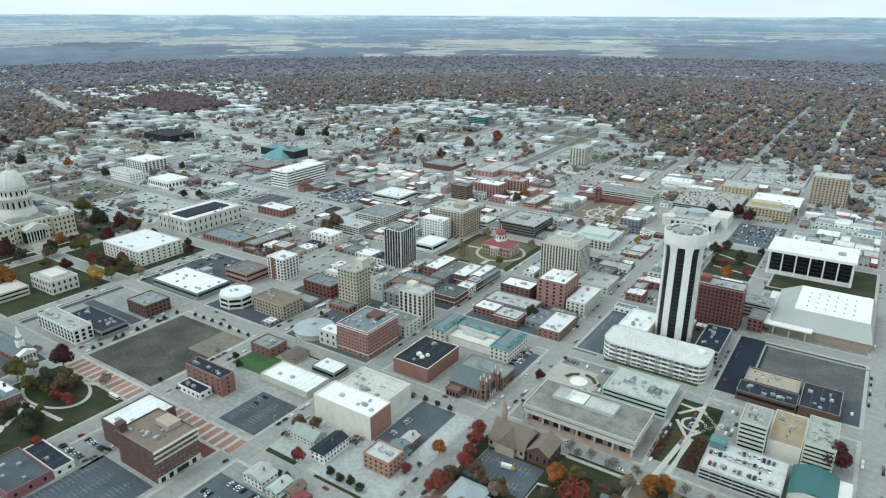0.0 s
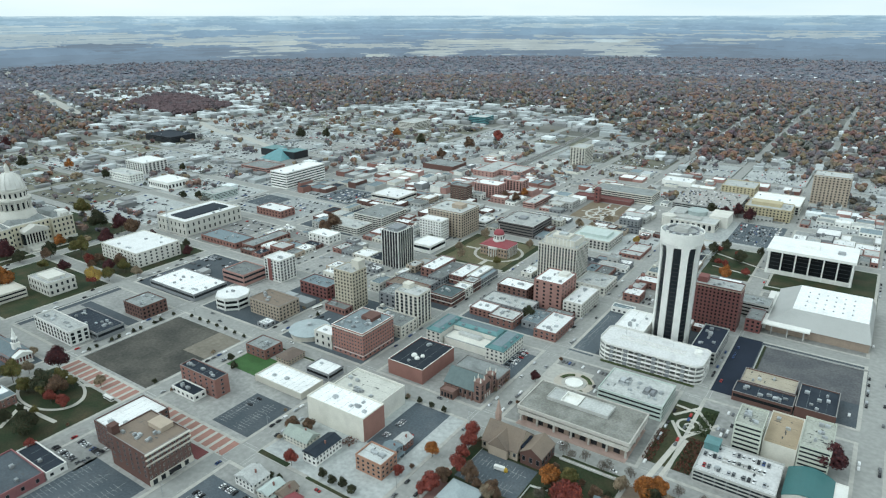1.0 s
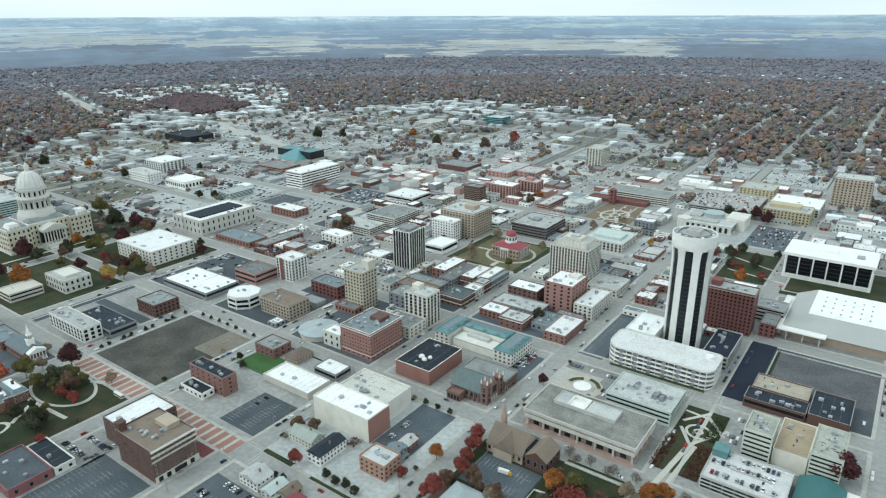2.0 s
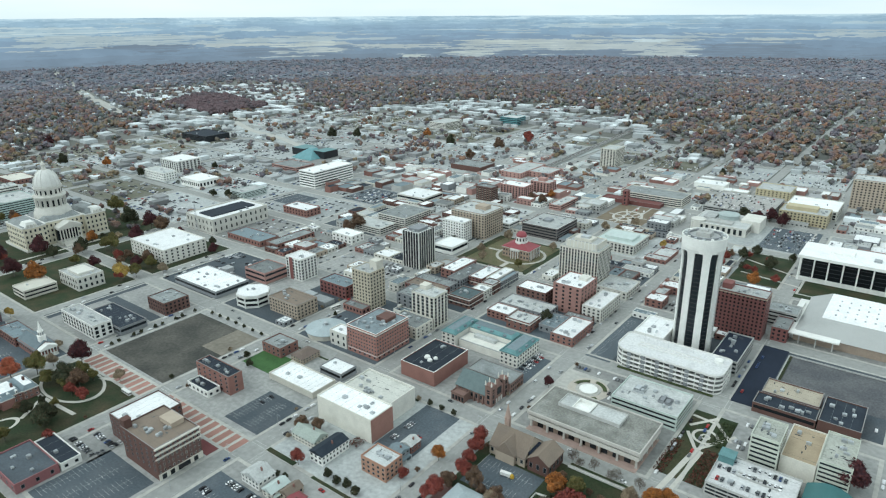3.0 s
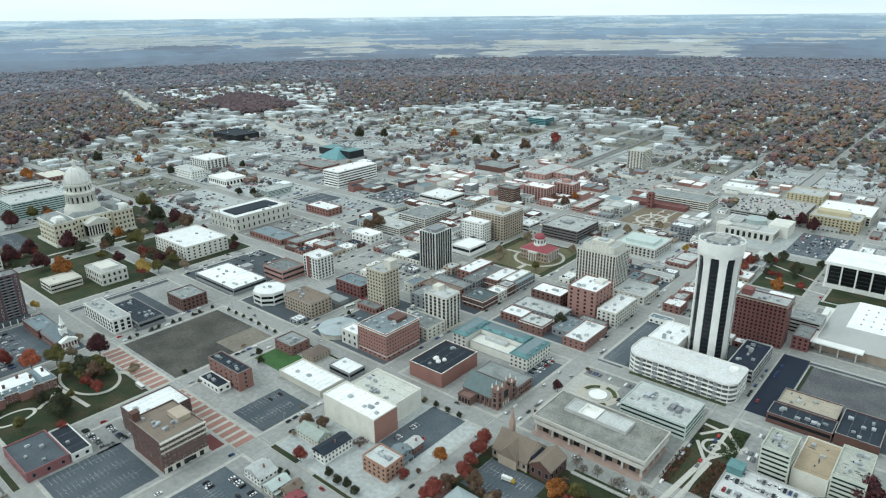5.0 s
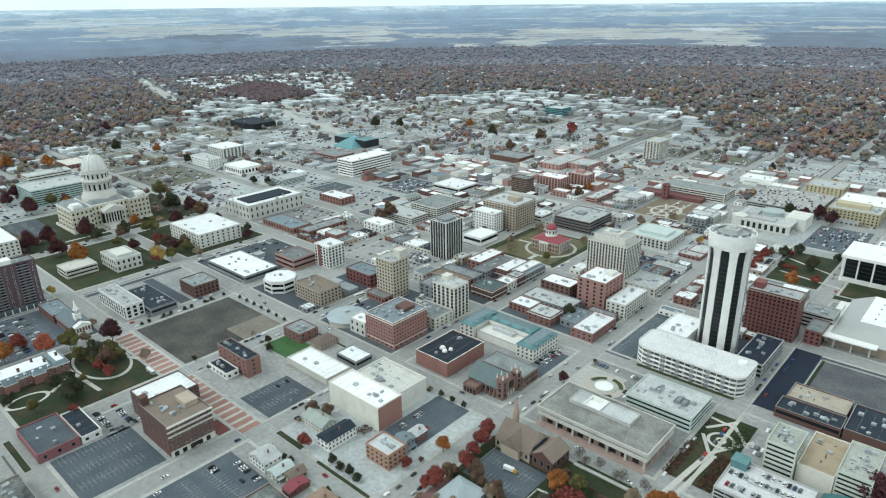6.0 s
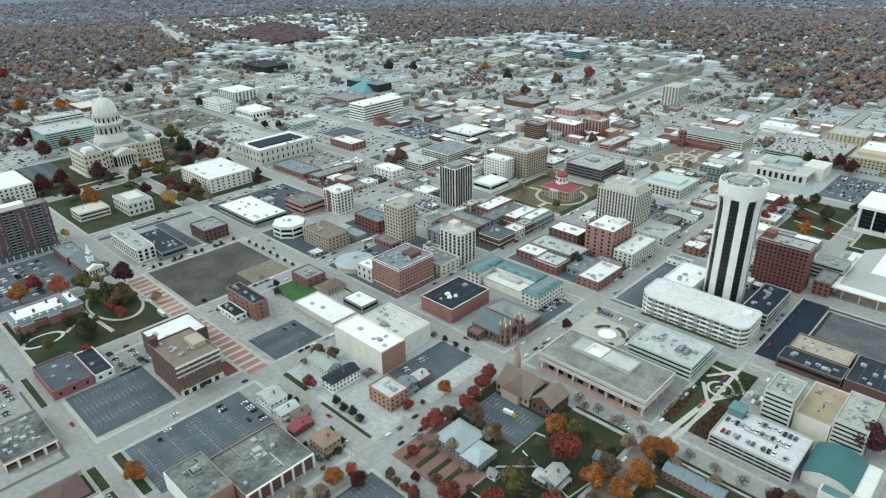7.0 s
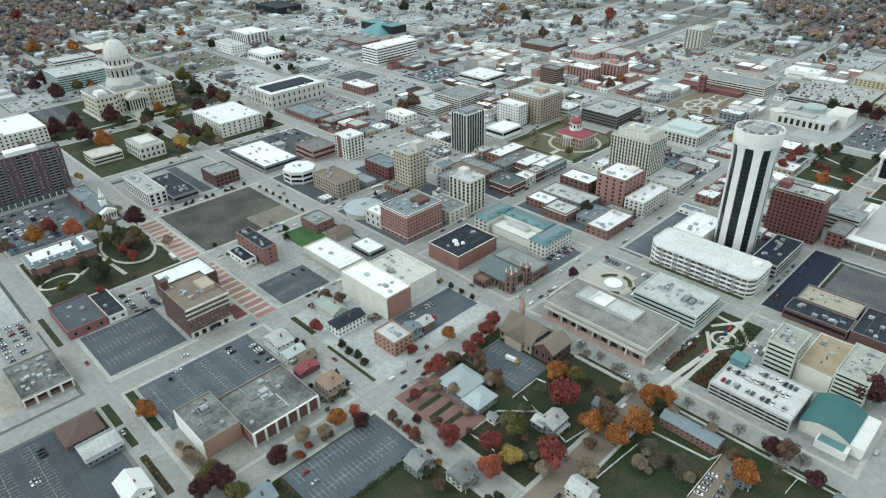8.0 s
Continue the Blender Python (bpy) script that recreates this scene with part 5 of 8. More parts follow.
def church(name, label, x0, x1, y0, y1, h, ridge, wall, roof, along, tower=None):
    TAKEN.append((x0, x1, y0, y1))
    cx, cy = (x0 + x1) / 2, (y0 + y1) / 2
    a, b, c, d = x0 - cx, x1 - cx, y0 - cy, y1 - cy
    root = thing(name, cx, cy, Z, label, "church")
    part("wall", Shape().box(a, b, c, d, 0, h).gable(a, b, c, d, h, ridge - 0.5, along), wall, root)
    t = 0.35
    if along == "x":
        m = (c + d) / 2
        for sg, e in ((-1, c - 0.6), (1, d + 0.6)):
            part("roof", Shape().add([(a - t, m, ridge), (b + t, m, ridge), (b + t, e, h - 0.4), (a - t, e, h - 0.4), (a - t, m, ridge - 0.4), (b + t, m, ridge - 0.4), (b + t, e, h - 0.8), (a - t, e, h - 0.8)],
                                     [(0, 1, 2, 3), (7, 6, 5, 4), (0, 4, 5, 1), (1, 5, 6, 2), (2, 6, 7, 3), (3, 7, 4, 0)]), roof, root)
    else:
        m = (a + b) / 2
        for sg, e in ((-1, a - 0.6), (1, b + 0.6)):
            part("roof", Shape().add([(m, c - t, ridge), (m, d + t, ridge), (e, d + t, h - 0.4), (e, c - t, h - 0.4), (m, c - t, ridge - 0.4), (m, d + t, ridge - 0.4), (e, d + t, h - 0.8), (e, c - t, h - 0.8)],
                                     [(0, 1, 2, 3), (7, 6, 5, 4), (0, 4, 5, 1), (1, 5, 6, 2), (2, 6, 7, 3), (3, 7, 4, 0)]), roof, root)
    facade(root, "S", a, b, c, d, 0.8, h - 0.5, 1, 4.0, "punch")
    facade(root, "E", a, b, c, d, 0.8, h - 0.5, 1, 4.0, "punch")
    return root


ch = church("brick_church", "dark brick church with a blue-grey roof and pinnacled front towers", 96, 126, -265, -243, 8.5, 17, mat("church_brick", (0.20, 0.125, 0.105), var=0.2, fine=2.5), mat("dark_green_slate", (0.125, 0.16, 0.16), var=0.2, scale=0.3, fine=3.0), "x")
CHURCHB = bpy.data.materials["church_brick"]
for px, py, ph in ((15.5, -9, 17), (15.5, 8.5, 15)):
    ftower = part("front_tower", Shape().box(px - 2.8, px + 2.8, py - 2.8, py + 2.8, 0, ph).box(px - 3.1, px + 3.1, py - 3.1, py + 3.1, ph - 5, ph - 4.4).box(px - 3.1, px + 3.1, py - 3.1, py + 3.1, ph, ph + 0.6), CHURCHB, ch)
    for sx in (-2.6, 2.6):
        for sy in (-2.6, 2.6):
            part("pinnacle", Shape().lathe(px + sx, py + sy, [(0.75, ph + 0.6), (0.6, ph + 2.2), (0.05, ph + 4.6)], 6), STONE, ftower)
    for k in range(3):
        part("tower_window", Shape().box(px + 2.8, px + 2.9, py - 1.1, py + 1.1, 2 + k * 4.4, 5 + k * 4.4), GLASS, ftower)
        part("tower_window", Shape().box(px - 1.1, px + 1.1, py - 2.9, py - 2.8, 2 + k * 4.4, 5 + k * 4.4), GLASS, ftower)
part("front_gable", Shape().box(15.02, 17.6, -6.1, 5.6, 0, 11).gable(15.02, 17.6, -6.1, 5.6, 11, 18, "x"), CHURCHB, ch)
part("rose_window", Shape().box(17.6, 17.72, -3.0, 2.6, 6, 12), GLASS, ch)
for k in range(3):
    part("door_arch", Shape().box(17.6, 17.8, -4.6 + k * 3.2, -2.8 + k * 3.2, 0, 3.6), STONE, ch)
for k in range(7):
    part("buttress", Shape().wedge(-13.6 + k * 3.9, -12.6 + k * 3.9, -12.4, -11, 0, -13.6 + k * 3.9, -12.6 + k * 3.9, -11.6, -11, 7.6), CHURCHB, ch)
chapel = part("side_chapel", Shape().box(-13, -1.5, -19.5, -12.5, 0, 6).walls(-13.2, -1.3, -19.7, -12.3, 6, 6.9, 0.5), CHURCHB, ch, "low flat-roofed brick chapel")
for k in range(4):
    part("chapel_window", Shape().box(-12 + k * 2.8, -10.2 + k * 2.8, -19.6, -19.45, 1, 4.6), GLASS, chapel)
wing = part("rear_wing", Shape().box(-20, 20, 11.4, 31, 0, 9), CHURCHB, ch, "flat-roofed brick wing")
part("wing_roof", Shape().box(-19.5, 19.5, 11.9, 30.5, 9, 9.15), GROOF, wing)
part("wing_parapet", Shape().walls(-20.1, 20.1, 11.3, 31.1, 9, 9.9, 0.5), COPE, wing)
for k in range(6):
    part("wing_window", Shape().box(20, 20.1, 13 + k * 3, 14.6 + k * 3, 1.2, 3.4).box(20, 20.1, 13 + k * 3, 14.6 + k * 3, 5.2, 7.4), GLASS, wing)
ch = church("stone_church", "tan stone church with broad brown gabled roofs", 157, 184, -310, -287, 7, 17, TANBR, BROOF, "x")
part("cross_gable", Shape().box(-7, 7, -14.4, -11.52, 0, 7).gable(-7, 7, -14.4, -2, 7, 15, "y"), TANBR, ch)
part("cross_roof", Shape().gable(-7.6, 7.6, -14.7, -1.8, 7.1, 15.5, "y"), BROOF, ch)
part("bell_tower", Shape().box(-16.6, -13.4, 11.9, 15.1, 0, 13).box(-16.9, -13.1, 11.6, 15.4, 13, 13.5).lathe(-15, 13.5, [(2.1, 13.5), (1.7, 16), (0.1, 24)], 8), mat("rose_stone", (0.42, 0.31, 0.26), var=0.2), ch, "rose stone bell tower with a slim spire")
ch2 = church("parish_hall", "brown-gabled parish hall with rows of dark windows", 186, 201, -310, -290, 9, 14, DBRICK, BROOF, "y")
part("flat_link", Shape().box(-9.4, -7.6, -6, 8, 0, 9.6), TARM, ch2)
ch = church("white_portico_church", "brick church with a grey roof, white portico and cupola", -262, -226, -436, -418, 8, 13.5, BRICK, SLATE, "x")
porch_ = part("portico", Shape().box(18.02, 24, -7, 7, 0, 0.8).box(18.02, 24, -7, 7, 7.4, 8.6).gable(18.02, 24, -7.4, 7.4, 8.6, 12, "x"), WHITE, ch)
for k in range(6):
    part("portico_column", Shape().lathe(23, -6.2 + k * 2.48, [(0.5, 0.8), (0.42, 7.4)], 8), WHITE, porch_)
steeple = part("steeple", Shape().box(10.6, 15.8, -2.6, 2.6, 9, 17).box(10.3, 16.1, -2.9, 2.9, 17, 17.6).lathe(13.2, 0, [(2.2, 17.6), (2.2, 21.4), (2.6, 21.6), (2.6, 22)], 8).lathe(13.2, 0, [(1.9, 22), (0.1, 31)], 8), WHITE, ch, "white tiered steeple with a spire")
for k in range(8):
    t = 2 * math.pi * (k + 0.5) / 8
    part("belfry_opening", Shape().bar(13.2 + 1.9 * math.cos(t), 1.9 * math.sin(t), 13.2 + 2.25 * math.cos(t), 2.25 * math.sin(t), 0.9, 18.2, 20.8), GREYW, steeple)
part("roof_ridge", Shape().box(-18, 10, -0.25, 0.25, 13.3, 13.7), COPE, ch)
building("brick_annex", "long brick parish building with a slate-grey roof", -302, -263.5, -438, -420, 8, BRICK, SLATE, floors=2, bay=4, nunits=4)


def pyramid_building():
    x, y = -672.0, 268.0
    TAKEN.append((-735, -610, 230, 315))
    root = thing("glass_pyramid_building", x, y, Z, "dark-walled museum with a sloping teal glass roof", "building")
    part("wall", Shape().box(-52, -14, 2, 40, 0, 14).box(14, 45, 2, 40, 0, 14).box(-14.02, 14.02, 20, 40, 0, 14), BLACK, root)
    slope = part("glass_roof", Shape().wedge(-26, 34, -26, 18, 0.4, -5, 7, 8, 18, 17), TGLASS, root, "teal glass slope")
    for k in range(7):
        part("glazing_bar", Shape().bar(-26 + k * 10, -26, -5 + k * 2, 8, 0.4, 0.4, 0.9), METAL, slope)
    part("roof", Shape().box(-51, -15, 3, 39, 14, 14.4).box(15, 44, 3, 39, 14, 14.4), TEAL, root)


pyramid_building()


def drum_building():
    """Eight-sided white corner building with dark ribbon windows under broad white fascias."""
    root = thing("eight_sided_building", -170, -251, Z, "white eight-sided building with dark ribbon windows", "building")
    TAKEN.append((-190, -148, -272, -230))
    part("wall", Shape().lathe(0, 0, [(16.2, 0), (16.2, 13)], 8, 0, 0.39), WHITE, root)
    for k in range(2):
        part("window_band", Shape().lathe(0, 0, [(16.35, 2.4 + k * 5), (16.35, 5.0 + k * 5)], 8, 0, 0.39), GLASS, root)
        part("fascia", Shape().lathe(0, 0, [(17.0, 5.2 + k * 5.2), (17.3, 7.4 + k * 5.2), (16.4, 7.4 + k * 5.2)], 8, 0, 0.39), WHITE, root)
    for k in range(8):
        t = 2 * math.pi * k / 8 + 0.39
        part("corner_pier", Shape().bar(15.6 * math.cos(t), 15.6 * math.sin(t), 17 * math.cos(t), 17 * math.sin(t), 1.0, 0, 12), WHITE, root)
    part("roof", Shape().lathe(0, 0, [(16.8, 12.9), (16.8, 13.6), (16.2, 13.6), (16.2, 13.2), (5, 13.9)], 8, 0, 0.39), WROOF, root)
    units(root, random.Random(3), -9, 9, -9, 9, 13.6, 3)


drum_building()


def arena():
    """Green barrel-roofed gymnasium beside a parking deck with cars on top."""
    x0, x1, y0, y1 = 332, 358, -258, -228
    TAKEN.append((x0 - 4, x1 + 14, y0 - 10, y1))
    root = thing("gymnasium", (x0 + x1) / 2, (y0 + y1) / 2, Z, "gymnasium with a curved green metal roof and white sides", "building")
    s = Shape()
    n = 10
    pts = [(-13 + 26 * k / n, 7.0 + 4.5 * math.sin(math.pi * k / n)) for k in range(n + 1)]
    s.v = [(x, yy, z) for yy in (-15.2, 15.2) for x, z in pts] + [(x, yy, z - 0.4) for yy in (-15.2, 15.2) for x, z in pts]
    m = n + 1
    s.f = [(k, k + 1, m + k + 1, m + k) for k in range(n)] + [(2 * m + k + 1, 2 * m + k, 3 * m + k, 3 * m + k + 1) for k in range(n)]
    s.f += [(k + 1, k, 2 * m + k, 2 * m + k + 1) for k in range(n)] + [(m + k, m + k + 1, 3 * m + k + 1, 3 * m + k) for k in range(n)]
    s.m = [0] * len(s.f)
    part("roof", s, mat("green_metal_roof", (0.05, 0.135, 0.135), rough=0.5, var=0.12), root, "curved green metal roof")
    part("wall", Shape().box(-12.6, 12.6, -15, 15, 0, 7.1).wedge(-12.6, 12.6, -15, 15, 7.1, -6, 6, -15, 15, 10.2), STONE, root)
    part("side_block", Shape().box(12.7, 20, -15, 15, 0, 6).walls(12.7, 20, -15, 15, 6, 6.8, 0.4).box(-2, 14, -22, -15.4, 0, 5), WHITE, root)
    part("low_roof", Shape().box(-1, 12, -21.5, -16, 5, 5.5), TEAL, root)
    facade(root, "W", -12.6, 12.6, -15, 15, 1, 6.6, 1, 4, "punch", single=False)


arena()
deck = building("parking_garage", "concrete parking deck with cars on its top level", 283, 330, -266, -231, 8.5, CONC, bpy.data.materials["pale_deck_concrete"], style="deck", floors=3, bay=6, nunits=1, par=1.0)
part("stair_house", Shape().box(-23, -14, 8, 17, 8.5, 13).box(-23.3, -13.7, 7.7, 17.3, 13, 13.5), TEAL, deck)
part("ramp_wall", Shape().box(-10, 14, -0.4, 0, 8.5, 9.6).box(-10, 14, 3.2, 3.6, 8.5, 9.6), CONC, deck)


def drum_hall():
    """Pale public hall with two round drums and an angled white block."""
    root = thing("round_drum_hall", 140, 275, Z, "pale public hall with round drums and low white roofs", "building")
    TAKEN.append((100, 205, 215, 318))
    part("main_block", Shape().box(-28, 40, -30, 30, 0, 11), STONE, root)
    part("main_roof", Shape().walls(-28.2, 40.2, -30.2, 30.2, 11, 12, 0.8), WHITE, root)
    part("roof_covering", Shape().box(-27, 39, -29, 29, 11, 11.4), LROOF, root)
    part("drum", Shape().lathe(8, 10, [(13, 0), (13, 16), (13.6, 16.2), (13.6, 17), (9, 18)], 32), mat("grey_green_drum", (0.36, 0.41, 0.40), var=0.15), root, "round drum with a pale green roof")
    part("drum", Shape().lathe(-22, -22, [(9, 0), (9, 12.6), (9.5, 12.8), (9.5, 13.6)], 28), STONE, root, "small white drum")
    part("white_block", Shape().wedge(26, 50, -2, 34, 0, 26, 50, -2, 34, 15), STONE, root)
    part("step_roof", Shape().box(-20, -5.6, -8, 24, 11.4, 14), LROOF, root)
    part("clerestory", Shape().walls(-12, 20, -24, -10, 11.4, 13.6, 0.5).box(-11.5, 19.5, -23.5, -10.5, 11.4, 13.2), CONC, root)
    for k in range(9):
        part("window_strip", Shape().box(-24 + k * 7, -20.5 + k * 7, -30.1, -29.9, 2, 9), GLASS, root)
    for k in range(8):
        part("window_strip", Shape().box(39.9, 40.1, -27 + k * 3.2, -25.2 + k * 3.2, 2, 9), GLASS, root)


drum_hall()

# ---- lots, lawns and paths ----
lot(-51, 4.5, -513, -461, LOTD, "striped blue-grey car park by a corner", "y")
lot(28.5, 79, -506, -429, LOTD, "long striped car park, half empty", "x")
lot(-22, 18, -391, -349, LOTD, "small dark car park with bay lines", "y")
lot(88.5, 119, -349, -291, LOTD, "dark car park behind a white store")
lot(157, 200, -344, -312, LOTD, "dark car park behind a stone church", "x")
lot(81, 131, -394, -375, LOTP, "pale empty yard lot beside an apartment house")
lot(-92, -49, -477, -447.5, LOTL, "pale gravel car park full of cars")
lot(153, 190, -480, -416, LOTD, "striped car park among trees", "y")
lot(-131, -101, -338, -299, mat("tan_dry_soil", (0.20, 0.18, 0.145), var=0.25, scale=0.05, fine=0.3), "pale dry corner of a bare lot", name="bare_soil", z=0.06)
lot(-192, -101, -393, -299, DIRT, "bare dark soil lot cleared of buildings", name="bare_lot")
lot(-79, -37, -333, -306, mat("green_lawn", (0.05, 0.11, 0.035), var=0.25), "small bright green lawn", name="lawn")
lot(268, 288, -151, -44, TARM, "narrow fresh black asphalt lot", z=0.04)
lot(292, 368, -112, -52, mat("weathered_asphalt", (0.095, 0.098, 0.105), var=0.4, scale=0.05, fine=0.6, dirt=(0.17, 0.17, 0.17)), "wide worn asphalt car park, nearly empty")
setting("retaining_wall", Shape().box(289.2, 290.2, -112, -54, 0, 1.9).box(290.2, 368, -53, -52.2, 0, 1.3), CONC, "low concrete wall round a worn car park", "wall")
setting("grass_verge", Shape().box(290.2, 292, -112, -54, 0, 1.2), LAWN, "sloping grass strip behind a low wall", "grass")
lot(200, 258, 220, 318, LOTD, "dark car park full of cars", "y")
lot(266, 368, 82, 128, LAWN, "lawn before a glass hall", name="lawn")
lot(149, 158, -373, -352, DUSKPAVE, "red brick walk beside a visitor hall", name="plaza")
lot(200, 250, 93, 198, LAWN, "park lawn with winding pale paths", name="lawn")
lot(150, 202, -399, -373, DUSKPAVE, "red brick plaza with planted strips", name="plaza", z=0.05)
lot(151, 185, -225, -180, PAVE, "pale corner plaza with a round basin", name="plaza", z=0.01)
lot(250, 281, -262, -178, LAWN, "formal garden with pale crossing paths", name="garden", z=0.01)
lot(-12, 54, 212, 305, mat("dry_garden_soil", (0.20, 0.16, 0.11), var=0.25, scale=0.1), "dry brown garden with ring paths", name="garden", z=0.01)
lot(-300, -215, -340 + 2, -327, LOTD, "car park strip beside an office", "x")
lot(-205 + 12, -148, -228, -165, LOTL, "pale lot beside a hotel tower")
lot(-313, -302, -394, -290, LOTD, "dark lot by the railway")
lot(-313, -215, -516, -440, LOTD, "dark car park beside a plum brick slab", "y")
lot(-11, 7.5, -425.5, -414.8, mat("maroon_paving", (0.16, 0.055, 0.055), var=0.2, fine=2.0), "dark maroon paved court beside a hotel", name="plaza")
lot(28, 92, -592, -556, LOTD, "striped dark car park beside a shed", "x")
lot(-106, -45, -557, -532, LOTL, "pale gravel yard with parked vans")
lot(-80, -4, -606, -563, mat("tan_gravel_yard", (0.36, 0.33, 0.28), var=0.25, scale=0.05, fine=0.4), "pale tan gravel yard", name="yard")
lot(74, 92, -528, -503, LOTL, "pale worn yard beside a brick hall", name="yard", z=0.01)
lot(92, 133, -513, -503, mat("sandy_walk", (0.33, 0.29, 0.24), var=0.3, scale=0.08, fine=0.6), "sandy paved strip with shrubs", name="yard")
lot(114, 128, -503, -481, mat("sandy_court", (0.32, 0.30, 0.27), var=0.3, scale=0.08, fine=0.6), "worn paved court between two brick buildings", name="yard")
lot(311.5, 326, -345, -304, BRKROAD, "brown gravel yard with parked cars", name="yard", z=0.04)
lot(114, 134, -222, -178, LOTD, "dark car park beside a stone building", "y")
lot(150, 172, -152, -60, LOTD, "dark car park along a street", "y")
lot(-640, -556, -378, -336, LOTD, "dark blue-grey car park beside the statehouse", "x")
lot(-388, -318, 84, 158, LOTD, "dark car park packed with cars", "x")
lot(-472, -414, 9, 60, LOTD, "dark empty car park", "y")
lot(-12, 26 - 14, -30, -22, PAVE, "pale pavement", name="plaza")


def verges():
    """Raised grass strips with pale kerbs between pavements and streets."""
    for x0, x1, y0, y1 in ((30, 51, -535, -530.6), (29, 52.5, -528.5, -523.5), (56, 75, -528, -523.8), (28, 72.5, -513.4, -508.2), (85, 121, -528.3, -524.2), (152, 190, -286.5, -283.8), (206, 246, -289.3, -287), (266, 330, -289.3, -287), (-97, -52, -527, -523), (34.5, 62, -398, -394), (80, 130, -399, -396.5), (150, 158, -330, -300), (36, 80, -292, -289.4), (-78, 12, -289.8, -287.6), (340, 365, -289.5, -287)):
        root = setting("grass_verge", Shape().box(x0, x1, y0, y1, -0.1, KERB + 0.05), LAWN, "narrow grass strip between pavement and street", "grass")
        part("kerb_edge", Shape().walls(x0 - 0.35, x1 + 0.35, y0 - 0.35, y1 + 0.35, -0.1, KERB + 0.02, 0.34), PAVE, root)


verges()


def jackson_bays():
    for k in range(25):
        x = -190 + k * 8.4
        if -98 < x < -84 or x > 15:
            continue
        ob = setting("brick_bay", Shape().box(x, x + 5.6, -413.5, -398.5, -0.1, 0.10), REDPAVE, "red brick parking bay between pale strips", "paving")
    setting("plaza_strip", Shape().box(-192, -98, -414.5, -397.5, -0.2, 0.06).box(-83, 17, -414.5, -397.5, -0.2, 0.06), PATHM, "pale concrete strip round brick bays", "paving")


jackson_bays()


def garden_paths():
    s, z = Shape(), Z + 0.05
    step = itertools.count(1)

    def setting(name, shape, mats, label, category="ground"):
        """As the general one, each path a few millimetres over the one before."""
        k = next(step) * 0.005
        shape.v = [(p[0], p[1], p[2] + k) for p in shape.v]
        return tagged(part(name, shape, mats), label, category, kind="structure")

    setting("path", Shape().bar(259, -285, 266, -226, 3.6, 0, z), PATHM, "pale broad garden path", "path")
    setting("path", Shape().bar(265, -283, 270, -226, 2.6, 0, z), PATHM, "pale garden path", "path")
    for x0, y0, x1, y1 in ((266, -226, 255, -208), (266, -226, 284, -196), (268, -178, 268, -200), (252, -186, 268, -188), (283, -205, 268, -186), (254, -200, 268, -181)):
        setting("path", Shape().bar(x0, y0, x1, y1, 2.4, 0, z), PATHM, "narrow pale garden path", "path")
    setting("path_ring", Shape().ring(267, -208, 7, 9, 0, z, 30), PATHM, "curved pale garden path", "path")
    setting("path_ring", Shape().ring(267, -208, 2, 3.4, 0, z, 20), PATHM, "small pale path ring", "path")
    setting("path_ring", Shape().ring(21, 250, 17, 20.5, 0, z, 40, 1.0, 1.3), PATHM, "pale oval path round a fountain", "path")
    setting("path_ring", Shape().ring(21, 250, 6, 8, 0, z, 30), PATHM, "pale inner path ring", "path")
    for k in range(6):
        a = 2 * math.pi * k / 6
        setting("path", Shape().bar(21 + 8 * math.cos(a), 250 + 9 * math.sin(a), 21 + 28 * math.cos(a), 250 + 36 * math.sin(a), 2.6, 0, z), PATHM, "pale radial garden path", "path")
    setting("path_ring", Shape().ring(-158, -437, 18.6, 20.6, 0, z, 48, 1.7, 1.0), PATHM, "pale ring path in a mansion garden", "path")
    for x0, y0, x1, y1 in ((-198, -459, -157, -460), (-158, -460, -114, -456), (-150, -419, -140, -415), (-157, -460, -140, -482)):
        setting("path", Shape().bar(x0, y0, x1, y1, 3.0, 0, z), PATHM, "pale garden path", "path")
    setting("path_ring", Shape().ring(-141.5, -498, 8.2, 10.0, 0, z, 36, 0.95, 1.55), PATHM, "pale oval drive before a mansion", "path")
    setting("basin", Shape().lathe(176, -200, [(7, 0), (7, 0.7), (6.4, 0.7), (6.4, 0.5)], 28), WHITE, "round white fountain basin on a plaza", "basin")
    setting("path_ring", Shape().ring(176, -200, 10, 16, 0, Z + 0.03, 32), mat("tan_paving", (0.45, 0.41, 0.35), var=0.15), "tan paved ring round a basin", "path")
    for a0, a1, r0 in ((0.3, 1.5, 11), (1.9, 3.0, 10), (4.6, 5.6, 12)):
        setting("flower_bed", Shape().ring(176, -200, r0, r0 + 3, 0, Z + 0.5, 14, a0=a0, a1=a1), HEDGE, "curved dark planting bed on a plaza", "bed")
    for k in range(5):
        setting("path", Shape().bar(200 + k * 2, 190 - k * 22, 268, 150 - k * 13, 2.2, 0, Z + 0.05), PATHM, "pale path across a lawn", "path") if k in (1, 3) else None
    for k in range(4):
        setting("flower_bed", Shape().box(157 + k * 10, 160 + k * 10, -396, -378, 0, Z + 0.3), LAWN, "planted strip in a brick plaza", "bed")
    setting("statehouse_walk", Shape().bar(-510, -274, -482, -274, 10, 0, z).bar(-500, -345, -500, -225, 4, 0, z), PATHM, "pale walk before the statehouse", "path")
    setting("brick_street", Shape().box(252, 267, -516, -292, -0.1, 0.19), BRKROAD, "brown gravel street of a historic district", "road")


garden_paths()


